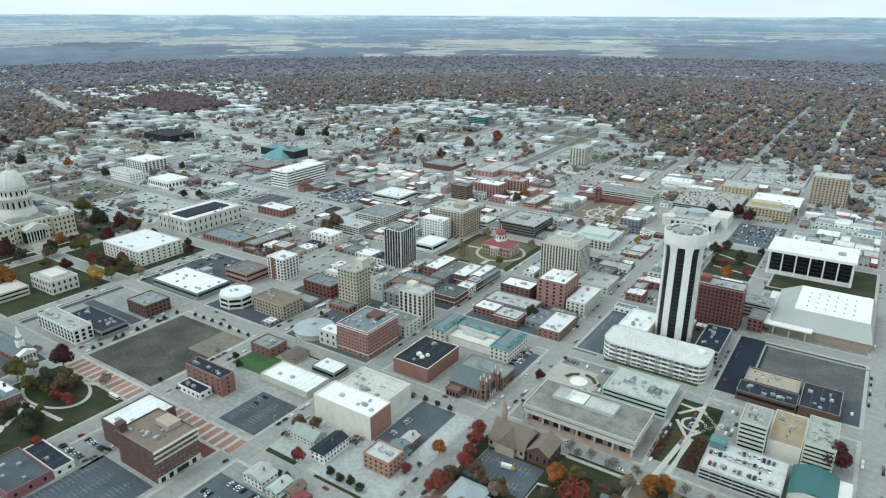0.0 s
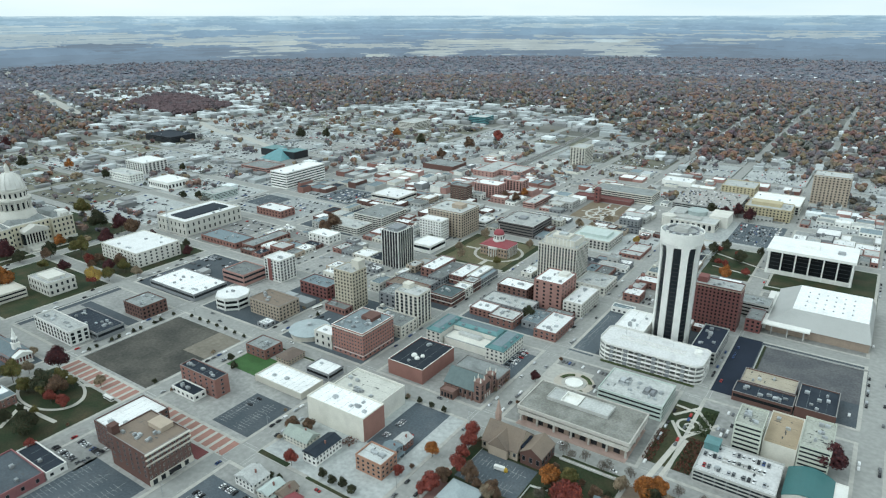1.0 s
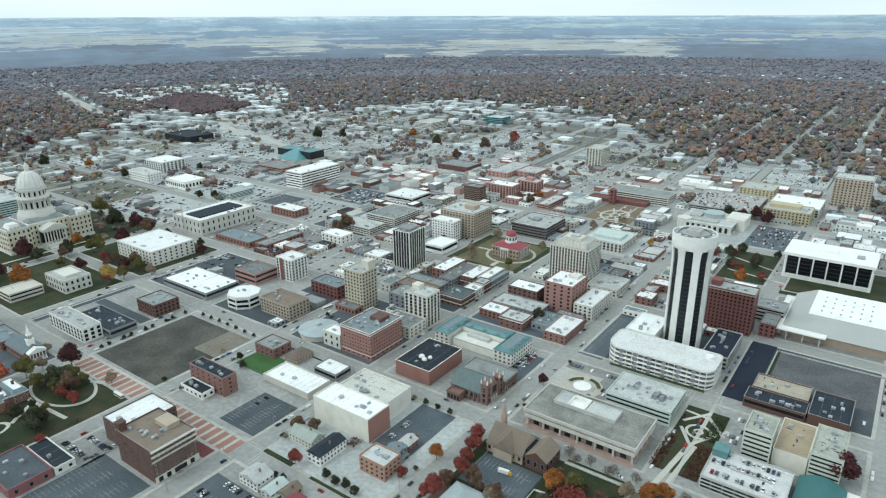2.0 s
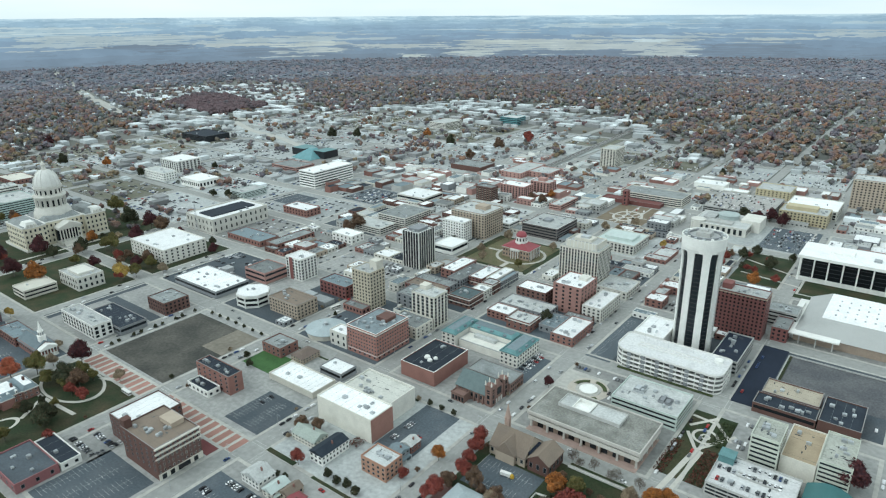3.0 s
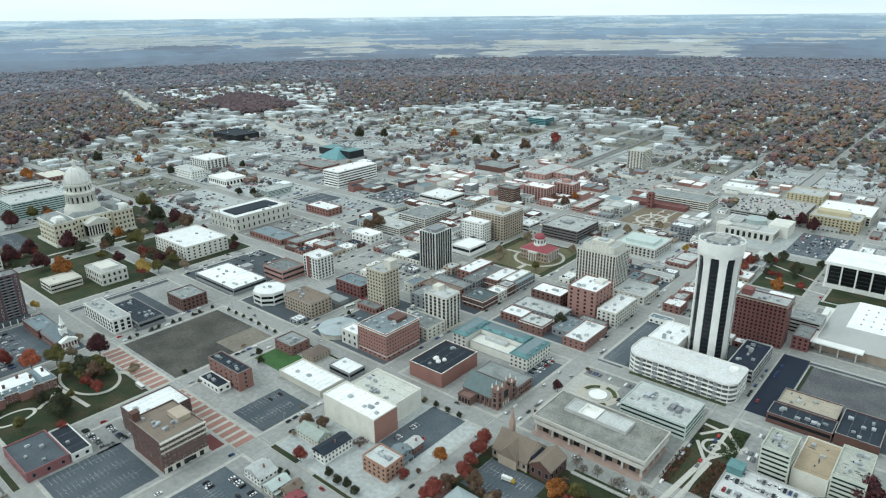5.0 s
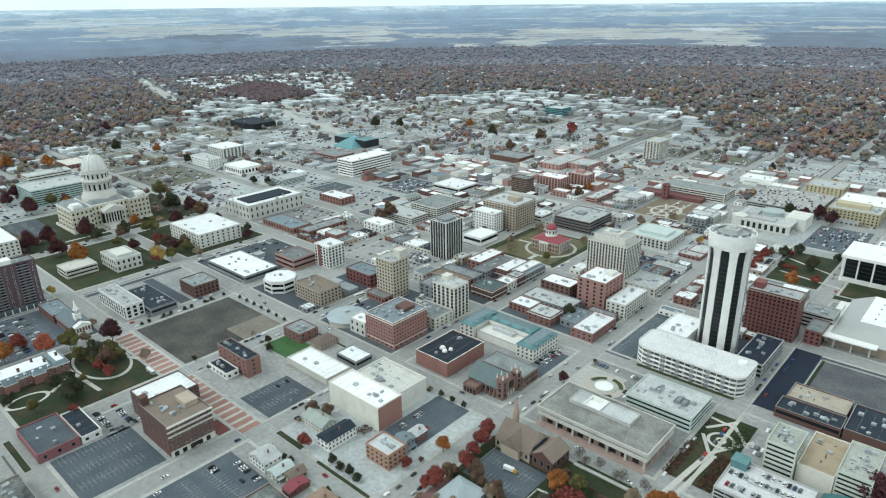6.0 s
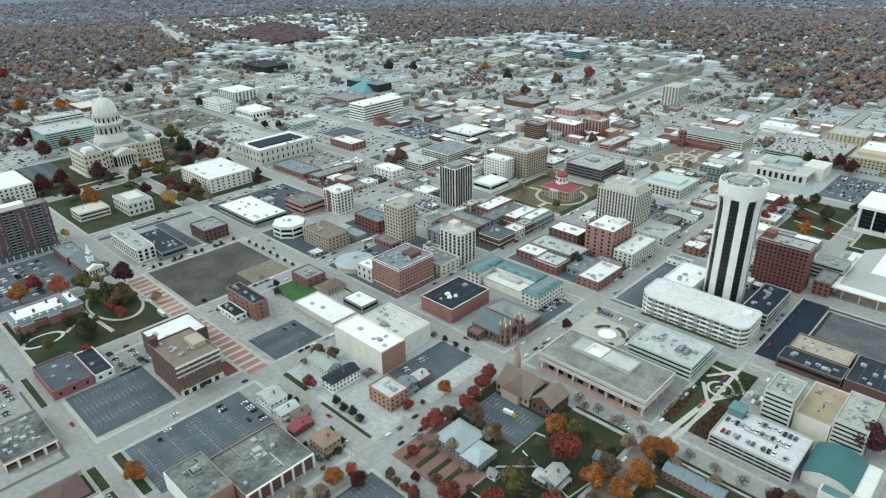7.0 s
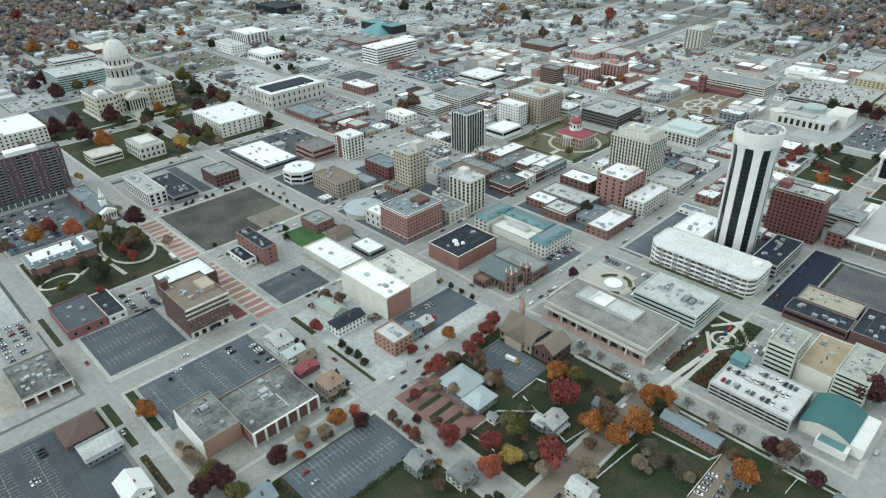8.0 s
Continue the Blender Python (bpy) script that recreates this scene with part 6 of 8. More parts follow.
def fences():
    """White board fences round the historic gardens."""
    for x0, y0, x1, y1 in ((203, -389, 203, -365), (203, -365, 220, -349), (202, -350, 202, -327), (202, -327, 213, -325), (206, -345, 246, -357), (203, -389, 222, -389), (206, -292.6, 258, -292.6), (272, -366, 275, -331), (276, -317, 308, -314), (308, -314, 311, -306), (311, -306, 311, -344), (272, -292.4, 322, -290.8), (338, -293.6, 352, -293.6), (346, -295, 345, -308), (246, -357, 249, -338)):
        root = thing("board_fence", (x0 + x1) / 2, (y0 + y1) / 2, Z, "white painted board fence round a garden", "fence")
        dx, dy = (x1 - x0) / 2, (y1 - y0) / 2
        n = max(2, int(math.hypot(dx, dy) / 2.0))
        part("boards", Shape().bar(-dx, -dy, dx, dy, 0.08, 0.15, 1.5), WHITE, root)
        part("cap_rail", Shape().bar(-dx, -dy, dx, dy, 0.2, 1.5, 1.58), WHITE, root)
        for k in range(n + 1):
            t = -1 + 2 * k / n
            part("post", Shape().box(dx * t - 0.08, dx * t + 0.08, dy * t - 0.08, dy * t + 0.08, 0, 1.65), WHITE, root)


fences()


# ---- houses ----
def house(x, y, w, d, h, rise, wall, roof, along, label, porch=True, chimney=True, name="house"):
    hip = 0.0 if "gable" in label or "long" in label else min(w, d) * 0.42 if "hipped" in label else 0.0
    TAKEN.append((x - w / 2, x + w / 2, y - d / 2, y + d / 2))
    root = thing(name, x, y, Z, label, "house")
    a, b, c, e = -w / 2, w / 2, -d / 2, d / 2
    part("wall", Shape().box(a, b, c, e, 0, h).gable(a, b, c, e, h, h + rise - 0.25, along, hip=hip), wall, root)
    top = part("roof", Shape().gable(a, b, c, e, h - 0.15, h + rise, along, over=0.5, hip=hip), roof, root)
    fl = 2 if h > 4.5 else 1
    facade(root, "S", a, b, c, e, 0.6, h - 0.2, fl, 2.8, "punch")
    facade(root, "E", a, b, c, e, 0.6, h - 0.2, fl, 2.8, "punch")
    if chimney:
        part("chimney", Shape().box(w * 0.15, w * 0.15 + 0.9, 0.3, 1.2, h, h + rise + 1.2), BRICK, top)
    if porch:
        porch_ = part("porch_roof", Shape().box(b, b + 2.4, c + 0.5, e - 0.5, 2.6, 2.9), roof, root)
        for k in range(3):
            y0 = c + 0.8 + (d - 1.9) * k / 2
            part("porch_post", Shape().box(b + 2.0, b + 2.2, y0, y0 + 0.2, 0, 2.6), WHITE, porch_)
    return root


house(72.5, -375, 12, 24, 7.5, 2.5, WHITE, DROOF, "y", "white-walled long house with a dark blue roof", False)
house(50, -372, 22, 13, 5.5, 4, CREAM, mat("sage_shingle", (0.30, 0.335, 0.30), var=0.2), "x", "cream house with a grey-green roof", True)
house(112, -351, 10, 12, 7, 2, GREYW, SLATE, "x", "grey house with a flat green-grey roof", True)
house(112, -338, 9, 10, 6, 2.2, BRICK, LROOF, "y", "brick house with a pale roof", False)
house(56, -420, 17, 13, 6.5, 3.5, WHITE, LROOF, "y", "white frame house with a grey roof by a lot", True)
house(73, -420, 9, 14, 5, 2.5, CREAM, TINT, "y", "cream frame house with a pale green roof", True)
house(82.5, -416, 8, 12, 4.5, 2.5, TANBR, BROOF, "y", "low brick house with a brown roof", False)
house(91.5, -422, 7.5, 15, 4, 1.8, ABRICK, REDROOF, "x", "small house with a dark red roof", False)
house(115.5, -421, 14, 13, 7, 2.6, TANBR, mat("tan_shingle", (0.30, 0.215, 0.155), var=0.2), "y", "square tan house with a brown hipped roof", True)
house(173, -364, 21, 22, 6, 4.5, GREYW, house_roof, "y", "visitor hall with pale blue-grey hipped roofs", False, False, "visitor_hall")
house(190.5, -367, 13.4, 17, 5, 3.5, GREYW, house_roof, "x", "low hall wing with a pale blue-grey hipped roof", False, False, "visitor_hall")
house(-40, -297, 15, 19, 5, 3.2, TANBR, mat("umber_shingle", (0.16, 0.125, 0.105), var=0.2), "y", "small shop with a brown hipped roof", False, False, "shop")
house(206, -372, 6, 5, 3.5, 2.2, WHITE, GROOF, "x", "small white shed with a grey roof", False, False, "shed")
house(233, -352, 11, 14, 6, 3, GREYW, LROOF, "y", "old grey frame house with pale roofs", True)
house(228, -356, 8, 8, 4.5, 2.5, GREYW, LROOF, "x", "grey frame house wing", False)
house(246, -322, 9, 8, 5.5, 3, GREYW, SLATE, "x", "grey house among orange trees", True)
house(272, -380, 12, 11, 6, 3.4, CREAM, LROOF, "x", "tan frame house with a pale roof", True)
house(292, -304, 33, 9, 6, 2.6, BRICK, SLATE, "x", "long row house with a slate roof and brick panels", False)
house(324, -316, 10, 9, 5.5, 3, GREYW, SLATE, "y", "grey house with a slate roof", True)
house(222, -415, 11, 12, 6, 3.4, CREAM, GROOF, "y", "frame house with a grey roof", True)
house(200, -425, 10, 12, 6, 3.4, GREYW, GROOF, "x", "grey frame house on a brick street", True)
house(160, -497, 12, 14, 5.5, 4, GREYW, SLATE, "y", "house with a blue-grey roof among trees", True)
house(42, -544, 20, 21, 3.6, 4, BRICK, mat("brown_shingle", (0.13, 0.085, 0.075), var=0.2), "x", "low restaurant with a dark brown hipped roof", False, False, "restaurant")
house(64, -540.5, 17, 20, 4, 0.8, GREYW, LROOF, "y", "grey metal canopy building", False, False, "metal_shed")
house(107, -539, 17, 14, 6, 4.5, WHITE, WHITE, "x", "big white frame house with white gables", True)
def mansion():
    """Brick mansion with slate mansard slopes round white flat decks, dormers and chimneys."""
    root = thing("mansion", -176, -490, Z, "brick mansion with slate mansard roofs and white decks in a garden", "house")
    TAKEN.append((-192, -160, -512, -460))
    for a, b, c, d in ((-11, 11, -20, 20), (11.02, 15, -16, -7), (11.02, 15, 4, 13), (-13, 12, 20.02, 31)):
        part("wall", Shape().box(a, b, c, d, 0, 7.6), BRICK, root)
        part("cornice", Shape().walls(a - 0.4, b + 0.4, c - 0.4, d + 0.4, 7.4, 8.0, 0.8), TRIM, root)
        top = min(b - a, d - c) > 6
        part("roof", Shape().wedge(a - 0.2, b + 0.2, c - 0.2, d + 0.2, 8.0, a + 2.2, b - 1.8, c + 2.2, d - 2.2, 11), SLATE, root, "steep slate mansard slope")
        if top:
            part("roof_deck", Shape().box(a + 2.6, b - 2.4, c + 2.6, d - 2.6, 10.8, 11.15), WROOF, root, "white flat roof deck")
    for k in range(7):
        dormer = part("dormer", Shape().box(9.4, 11.3, -18 + k * 5.6, -16.4 + k * 5.6, 8.2, 10.2).gable(9.0, 11.4, -18.2 + k * 5.6, -16.2 + k * 5.6, 10.2, 11.0, "x"), WHITE, root)
        part("dormer_window", Shape().box(11.3, 11.36, -17.7 + k * 5.6, -16.7 + k * 5.6, 8.5, 9.9), GLASS, dormer)
    for x, y in ((-4, -14), (5, -3), (-4, 9), (4, 16), (0, 26)):
        part("chimney", Shape().box(x - 0.8, x + 0.8, y - 0.8, y + 0.8, 10.6, 13.6).box(x - 1, x + 1, y - 1, y + 1, 13.6, 13.9), DBRICK, root)
    facade(root, "E", -11, 11, -20, 20, 0.6, 7.4, 2, 3.2, "punch", trim=WHITE)
    facade(root, "S", -11, 11, -20, 20, 0.6, 7.4, 2, 3.2, "punch", trim=WHITE)
    facade(root, "E", -13, 12, 20, 31, 0.6, 7.4, 2, 3.2, "punch", trim=WHITE)


mansion()
house(370, -300, 12, 10, 6, 3, GREYW, SLATE, "x", "grey house by a street", True)
building("low_shop", "low grey-roofed commercial building with white trim", -43, -3, -561, -531.5, 6.5, TANBR, SROOF, style=None, nunits=18, trim=CREAM)
shop_ = named("low_shop")
for k in range(4):
    panel = part("brick_panel", Shape().box(20, 20.25, -13.6 + k * 7.1, -8.2 + k * 7.1, 1.0, 5.4), DBRICK, shop_, "recessed dark brick panel")
    part("strip_window", Shape().box(20.25, 20.35, -13.2 + k * 7.1, -8.6 + k * 7.1, 3.4, 4.8), GLASS, panel)
    for u in (-14.4, -8.0):
        part("pier", Shape().box(20, 20.8, u + k * 7.1, u + 0.6 + k * 7.1, 0, 6.8), WHITE, shop_)
part("cornice_band", Shape().box(20, 20.7, -14.7, 14.7, 5.7, 6.4), WHITE, shop_)


# ---- cars ----
PAINT = [mat("white_car_paint", (0.75, 0.75, 0.75), rough=0.3, var=0.03), mat("silver_car_paint", (0.42, 0.43, 0.45), rough=0.3, metal=0.5, var=0.03), mat("black_car_paint", (0.02, 0.02, 0.023), rough=0.25, var=0.03),
         mat("grey_car_paint", (0.12, 0.125, 0.13), rough=0.3, var=0.03), mat("red_car_paint", (0.30, 0.02, 0.02), rough=0.3, var=0.03), mat("blue_car_paint", (0.03, 0.06, 0.16), rough=0.3, var=0.03)]
CARNAME = ["white", "silver", "black", "grey", "red", "blue"]


def car_shapes():
    body, cabin, wheel = Shape(), Shape(), Shape()
    side = [(-2.25, 0.35), (2.25, 0.35), (2.3, 0.75), (1.2, 0.95), (-1.75, 0.98), (-2.3, 0.85)]
    n = len(side)
    body.add([(x, y, z) for y in (-0.9, 0.9) for x, z in side], [(k, (k + 1) % n, n + (k + 1) % n, n + k) for k in range(n)] + [tuple(reversed(range(n))), tuple(range(n, 2 * n))])
    body.wedge(-1.1, 0.15, -0.66, 0.66, 1.40, -1.0, 0.05, -0.6, 0.6, 1.46)
    cabin.wedge(-1.85, 1.05, -0.82, 0.82, 0.95, -1.2, 0.25, -0.68, 0.68, 1.42)
    wheel.add([(0.33 * math.cos(t), y, 0.33 + 0.33 * math.sin(t)) for y in (-0.1, 0.1) for t in [2 * math.pi * k / 8 for k in range(8)]],
              [(k, (k + 1) % 8, 8 + (k + 1) % 8, 8 + k) for k in range(8)] + [tuple(reversed(range(8))), tuple(range(8, 16))])
    return body, cabin, wheel


CB, CC, CW = car_shapes()
BODY = [CB.mesh("body", p) for p in PAINT]
CABIN, WHEEL = CC.mesh("cabin_glass", GLASS), CW.mesh("wheel", TYRE)
crng = random.Random(11)


def car(x, y, turn, z=0.04, colour=None, group="parked cars"):
    k = crng.choice([0, 0, 0, 0, 1, 1, 1, 2, 2, 2, 3, 3, 3, 4, 5]) if colour is None else colour
    root = thing("car", x, y, z, f"{CARNAME[k]} parked car with dark windows", "car", group, turn)
    part("body", BODY[k], None, root)
    part("cabin_glass", CABIN, None, root)
    for wx in (-1.4, 1.4):
        for wy in (-0.82, 0.82):
            o = part("wheel", WHEEL, None, root)
            o.location = (wx, wy, 0)


def row(x, y, dx, dy, n, turn, fill=0.8, z=None):
    for k in range(n):
        if crng.random() < fill:
            car(x + dx * k, y + dy * k, turn + crng.choice([0, 180]), Z + 0.03 if z is None else z)


row(60, -440, 1.6, -3.0, 1, 0, 0.9)
row(43, -433, 2.9, 0, 9, 90, 0.95)
row(34, -446, 2.9, 0, 3, 90, 0.9)
row(40, -565, 2.9, 0, 3, 90, 0.9)
row(58, -574, 2.9, 0, 3, 90, 0.9)
row(-100, -538, 2.9, 0, 9, 90, 0.6)
row(-102, -553, 2.9, 0, 16, 90, 0.7)
row(-102, -545, 2.9, 0, 15, 90, 0.5)
row(314, -338, 0, 4, 5, 10, 1.0)
row(322, -334, 0, 4, 5, 10, 0.6)
row(36, -447, 2.9, 0, 5, 90, 0.3)
row(-84, -471, 2.9, 0, 11, 90, 0.75)
row(-84, -458, 2.9, 0, 11, 90, 0.8)
row(-53, -450, 0, -3, 8, 0, 0.8)
row(95, -340, 0, 3, 12, 0, 0.45)
row(109, -335, 0, 3, 10, 0, 0.3)
row(288, -258, 2.9, 0, 13, 90, 0.6, Z + 8.52)
row(286, -246, 2.9, 0, 13, 90, 0.75, Z + 8.52)
row(290, -237, 2.9, 0, 12, 90, 0.7, Z + 8.52)
row(160, -470, 2.9, 0, 6, 90, 0.6)
row(-14, -372, 0, 3, 8, 0, 0.3)
row(118.8, -205, 0, 3, 11, 0, 0.8)
row(122.5, -200, 0, 3, 8, 0, 0.6)


row(272, -140, 0, 6.5, 12, 90, 0.5)
for x, y, t in ((20, -470, 90), (31, -480, 90), (22, -420, 90), (20, -360, 90), (32, -330, 90), (137, -380, 90), (147, -350, 90), (136, -300, 90), (148, -240, 90), (137, -215, 90), (147, -190, 90), (-20, -519, 0), (60, -527, 0),
                (60, -285, 0), (100, -277, 0), (-40, -285, 0), (-60, -277, 0), (-95, -350, 90), (-86, -330, 90), (-96, -250, 90), (-150, -284, 0), (-170, -277, 0), (200, -277, 0), (240, -285, 0), (147, -140, 90), (137, -110, 90),
                (147, -80, 90), (31, -250, 90), (21, -230, 90), (32, -190, 90), (60, -161, 0), (90, -153, 0), (-30, -161, 0), (-98, -140, 90), (137, -20, 90), (148, 30, 90), (262, -420, 90), (256, -440, 90), (60, -410, 0), (95, -403, 0), (120, -410, 0)):
    car(x, y, t, 0.04, None, "cars on the streets")
bus = thing("box_truck", 179, -324, Z + 0.02, "white box truck with a yellow cab in a car park", "truck", turn=8)
part("cargo_box", Shape().box(-4, 3, -1.2, 1.2, 0.9, 3.2), WHITE, bus)
part("cab", Shape().wedge(3.02, 5.2, -1.1, 1.1, 0.6, 3.02, 4.3, -1.0, 1.0, 2.5), mat("yellow_cab_paint", (0.55, 0.36, 0.05), var=0.05), bus)
for wx in (-2.8, 3.9):
    for wy in (-0.95, 0.95):
        part("wheel", WHEEL, None, bus).location = (wx, wy, 0)
for bx, by, bt in ((-110, -408 - 10, 0), (-92, -212, 80)):
    bus = thing("bus", bx, by, 0.04, "long white bus at the kerb", "bus", turn=bt)
    part("body", Shape().box(-5.5, 5.5, -1.25, 1.25, 0.5, 3.0).box(-5.2, 5.2, -1.1, 1.1, 3.0, 3.15), WHITE, bus)
    part("window_band", Shape().walls(-5.3, 5.54, -1.28, 1.28, 1.5, 2.4, 0.1), GLASS, bus)
    for wx in (-3.5, 3.5):
        for wy in (-1.1, 1.1):
            part("wheel", WHEEL, None, bus).location = (wx, wy, 0)


def free(x0, x1, y0, y1):
    return all(x1 < a or x0 > b or y1 < c or y0 > d for a, b, c, d in TAKEN)


# ---- trees ----
def crown_mesh(seed, m, bare=False):
    """A crown of some hundreds of small leaf clumps in several lobes, with gaps."""
    rng = np.random.RandomState(seed)
    lobes = [(0, 0, 0.15, 0.62)] + [(0.55 * math.cos(a), 0.55 * math.sin(a), rng.uniform(-0.3, 0.35), rng.uniform(0.38, 0.55)) for a in np.arange(5) * 1.257 + rng.rand()] + [(rng.uniform(-.25, .25), rng.uniform(-.25, .25), 0.62, 0.42)]
    s = Shape()
    for lx, ly, lz, lr in lobes:
        for _ in range(int((420 if bare else 1050) * lr)):
            d = rng.normal(size=3)
            d /= np.linalg.norm(d)
            p = np.array((lx, ly, lz)) + d * lr * rng.uniform(0.66, 1.08)
            u = np.cross(d, rng.normal(size=3))
            u /= np.linalg.norm(u) + 1e-6
            w = np.cross(d + rng.normal(size=3) * 0.45, u)
            w /= np.linalg.norm(w) + 1e-6
            q = rng.uniform(0.04, 0.09)
            if bare:
                u, w, q = d, w * 0.12, q * 1.9
            s.add([p - u * q, p - w * q * 0.8, p + u * q + d * q * 0.3, p + w * q * 0.8], [(0, 1, 2), (0, 2, 3)])
    return s.mesh("crown", m)


def trunk_mesh(seed):
    rng = random.Random(seed)
    s = Shape().lathe(0, 0, [(0.05, -1.5), (0.035, -0.8), (0.022, 0.2)], 7)
    for k in range(6):
        a = k * 1.05 + rng.random()
        z = -0.9 + 0.12 * k
        x, y, zz = 0.55 * math.cos(a), 0.55 * math.sin(a), z + 0.75
        s.add([(0.02, 0, z), (-0.01, 0.02, z), (-0.01, -0.02, z), (x, y, zz)], [(0, 1, 3), (1, 2, 3), (2, 0, 3)])
    return s.mesh("trunk", BARK)


CROWNS = {k: [crown_mesh(i * 31 + ord(k), m, k == "N") for i in range(2)] for k, m in LEAF.items()}
TRUNKS = [trunk_mesh(k) for k in range(3)]
TINTS = {"O": "orange", "R": "crimson", "S": "coral red", "Y": "golden yellow", "G": "olive green", "D": "dark green", "B": "brown", "M": "maroon", "T": "thin tan", "N": "few, nearly bare"}
trng = random.Random(21)


def tree(x, y, r, c):
    root = thing("tree", x, y, Z, f"street or garden tree with {TINTS[c]} autumn leaves", "tree", "autumn trees")
    tall = trng.uniform(0.95, 1.2)
    for nm, me in (("trunk", trng.choice(TRUNKS)), ("crown", trng.choice(CROWNS[c]))):
        o = part(nm, me, None, root)
        o.matrix_local = pose(0, 0, 1.2 * r * tall, 0, 0, trng.uniform(0, 360)) @ Matrix.Diagonal((r, r, r * tall, 1))


def grove(rows):
    for x, y, r, c in rows:
        tree(x, y, r * 1.2, c)


grove([(145, -437, 5, "O"), (145, -425, 3, "S"), (143, -476, 5, "M"), (140, -458, 4, "T"), (147, -448, 3.5, "T"), (155, -428, 4, "M"), (200, -402, 5.5, "R"), (162, -392, 3.5, "R"), (150, -370, 3, "R"), (112, -509, 4, "T"), (58, -512, 4.5, "O"), (137, -505, 6, "M"), (151, -504, 5, "G")])
grove([(221, -391, 5.5, "R"), (232, -404, 5.5, "S"), (234, -390, 5.5, "Y"), (250, -376, 6.5, "R"), (251, -384, 4, "T"), (221, -373, 6, "G"), (230, -338, 8, "R"), (251, -341, 6, "O"), (254, -330, 6, "B"), (267, -340, 5.5, "O"), (270, -324, 7, "O"), (264, -299, 6, "O"), (271, -293, 5, "O"), (211, -319, 5.5, "O"), (222, -314, 5, "G"), (268, -368, 5, "T")])
grove([(185, -351, 4, "T"), (169, -345, 5, "B"), (186, -348, 4.5, "B"), (153, -364, 5, "R"), (155, -354, 4.5, "B"), (151, -317, 5, "R"), (147, -306, 4.5, "R"), (153, -328, 4, "R"), (135, -337, 4, "O"), (176, -373, 4, "T"), (157, -340, 4.5, "R"), (128, -364, 3, "R"), (150, -216, 3.5, "M"), (93, -116, 5, "D"), (250, -301, 4, "T"), (270, -301, 4, "D"), (278, -299, 3.5, "T")])
grove([(330, -287, 5, "M"), (327, -317, 6, "O"), (353, -295, 4.5, "M"), (353, -211, 9, "M"), (336, -287, 5, "B"), (318, -308, 4, "B"), (64, -395, 4, "R"), (37, -368, 4.5, "B"), (47, -362, 4, "B"), (-95, -481, 3.5, "R"), (-116, -474, 7, "D"), (-80, -327, 2.5, "D"), (-66, -335, 2.5, "D"), (89, -392, 2.5, "D"), (98, -393, 2.5, "D"), (106, -392, 2.5, "D"), (114, -393, 2.5, "D")])
grove([(-197, -447, 7, "G"), (-175, -448, 5, "G"), (-207, -463, 7, "S"), (-232, -476, 6, "R"), (-216, -492, 7, "O"), (-184, -417, 8, "M"), (-147, -436, 6, "B"), (-163, -440, 7, "D"), (-127, -443, 4, "R"), (-131, -412, 4, "T"), (-339, -300, 7, "Y"), (-160, -427, 5, "G"), (-201, -433, 4, "T"), (-150, -424, 4, "G"), (-227, -417, 3.5, "T"), (-336, -415, 3.5, "Y"), (-220, -514, 5, "B"), (-145, -510, 3, "D"), (-143, -476, 4, "D")])
grove([(-745, -340, 8, "M"), (-665, -332, 9, "M"), (-500, -319, 9, "M"), (-405, -362, 9, "O"), (-499, -384, 9, "M"), (-451, -368, 9, "M"), (-397, -302, 6, "M"), (-596, -173, 10, "G"), (-525, -190, 10, "D"), (-483, -183, 9, "M"), (-455, -183, 9, "B"), (-454, -220, 8, "M"), (-439, -260, 8, "G"), (-770, -320, 8, "M"), (-517, -359, 8, "M"), (-478, -314, 6, "D"), (-431, -309, 5, "G"), (-395, -263, 5, "B"), (-344, -263, 6, "G"), (-321, -262, 5, "T")])
grove([(183, 103, 4.5, "R"), (183, 124, 4.5, "R"), (183, 145, 4.5, "R"), (185, 159, 4, "B"), (227, 84, 6, "O"), (197, 165, 5, "D"), (207, 187, 5, "D"), (231, 145, 6, "D"), (-250, -19, 9, "B"), (-248, -39, 7, "B"), (159, 323, 7, "D"), (175, 327, 6, "M"), (191, 336, 7, "M"), (208, 322, 7, "M"), (44, 166, 5, "T"), (24, 169, 5, "T"), (50, 206, 5, "T"), (-118, 23, 3, "D"), (108, 150, 4, "Y"), (244, 107, 4, "R")])
grove([(-377, 424, 8, "B"), (-382, 537, 10, "B"), (-369, 637, 10, "R"), (-604, 574, 8, "O"), (-733, 472, 8, "D"), (-783, 441, 10, "D"), (-504, 531, 8, "D"), (-791, -26, 6, "D"), (-926, -21, 7, "O"), (-1011, -65, 8, "D"), (-953, -213, 9, "O"), (-1012, -263, 9, "O"), (-1380, -192, 10, "R"), (-1249, 9, 9, "M"), (62, 571, 5, "D"), (-60, 60, 5, "T"), (-64, 5, 5, "T"), (4, 60, 4, "T"), (0, -14, 4, "G"), (-48, -16, 4, "T"), (-106, 230, 6, "B"), (-112, 270, 5, "O"), (-128, 236, 5, "B"), (-734, 89, 5, "D"), (-561, -32, 5, "D"), (-537, -21, 5, "D")])
for x, y, c in ((-172, -436, "D"), (-142, -445, "R"), (-158, -443, "G"), (-150, -440, "B"), (-124, -470, "D"), (-120, -500, "G")):
    tree(x, y, 4.5, c)
for k in range(9):
    tree(160 + k * 10.5, -289.5, 3.4, "N") if k % 2 else None
    tree(206 + k * 15, -285.8, 3.8, "N")
    tree(36 + k * 11, -290.5, 2.2, crng.choice("TBD")) if k < 8 else None
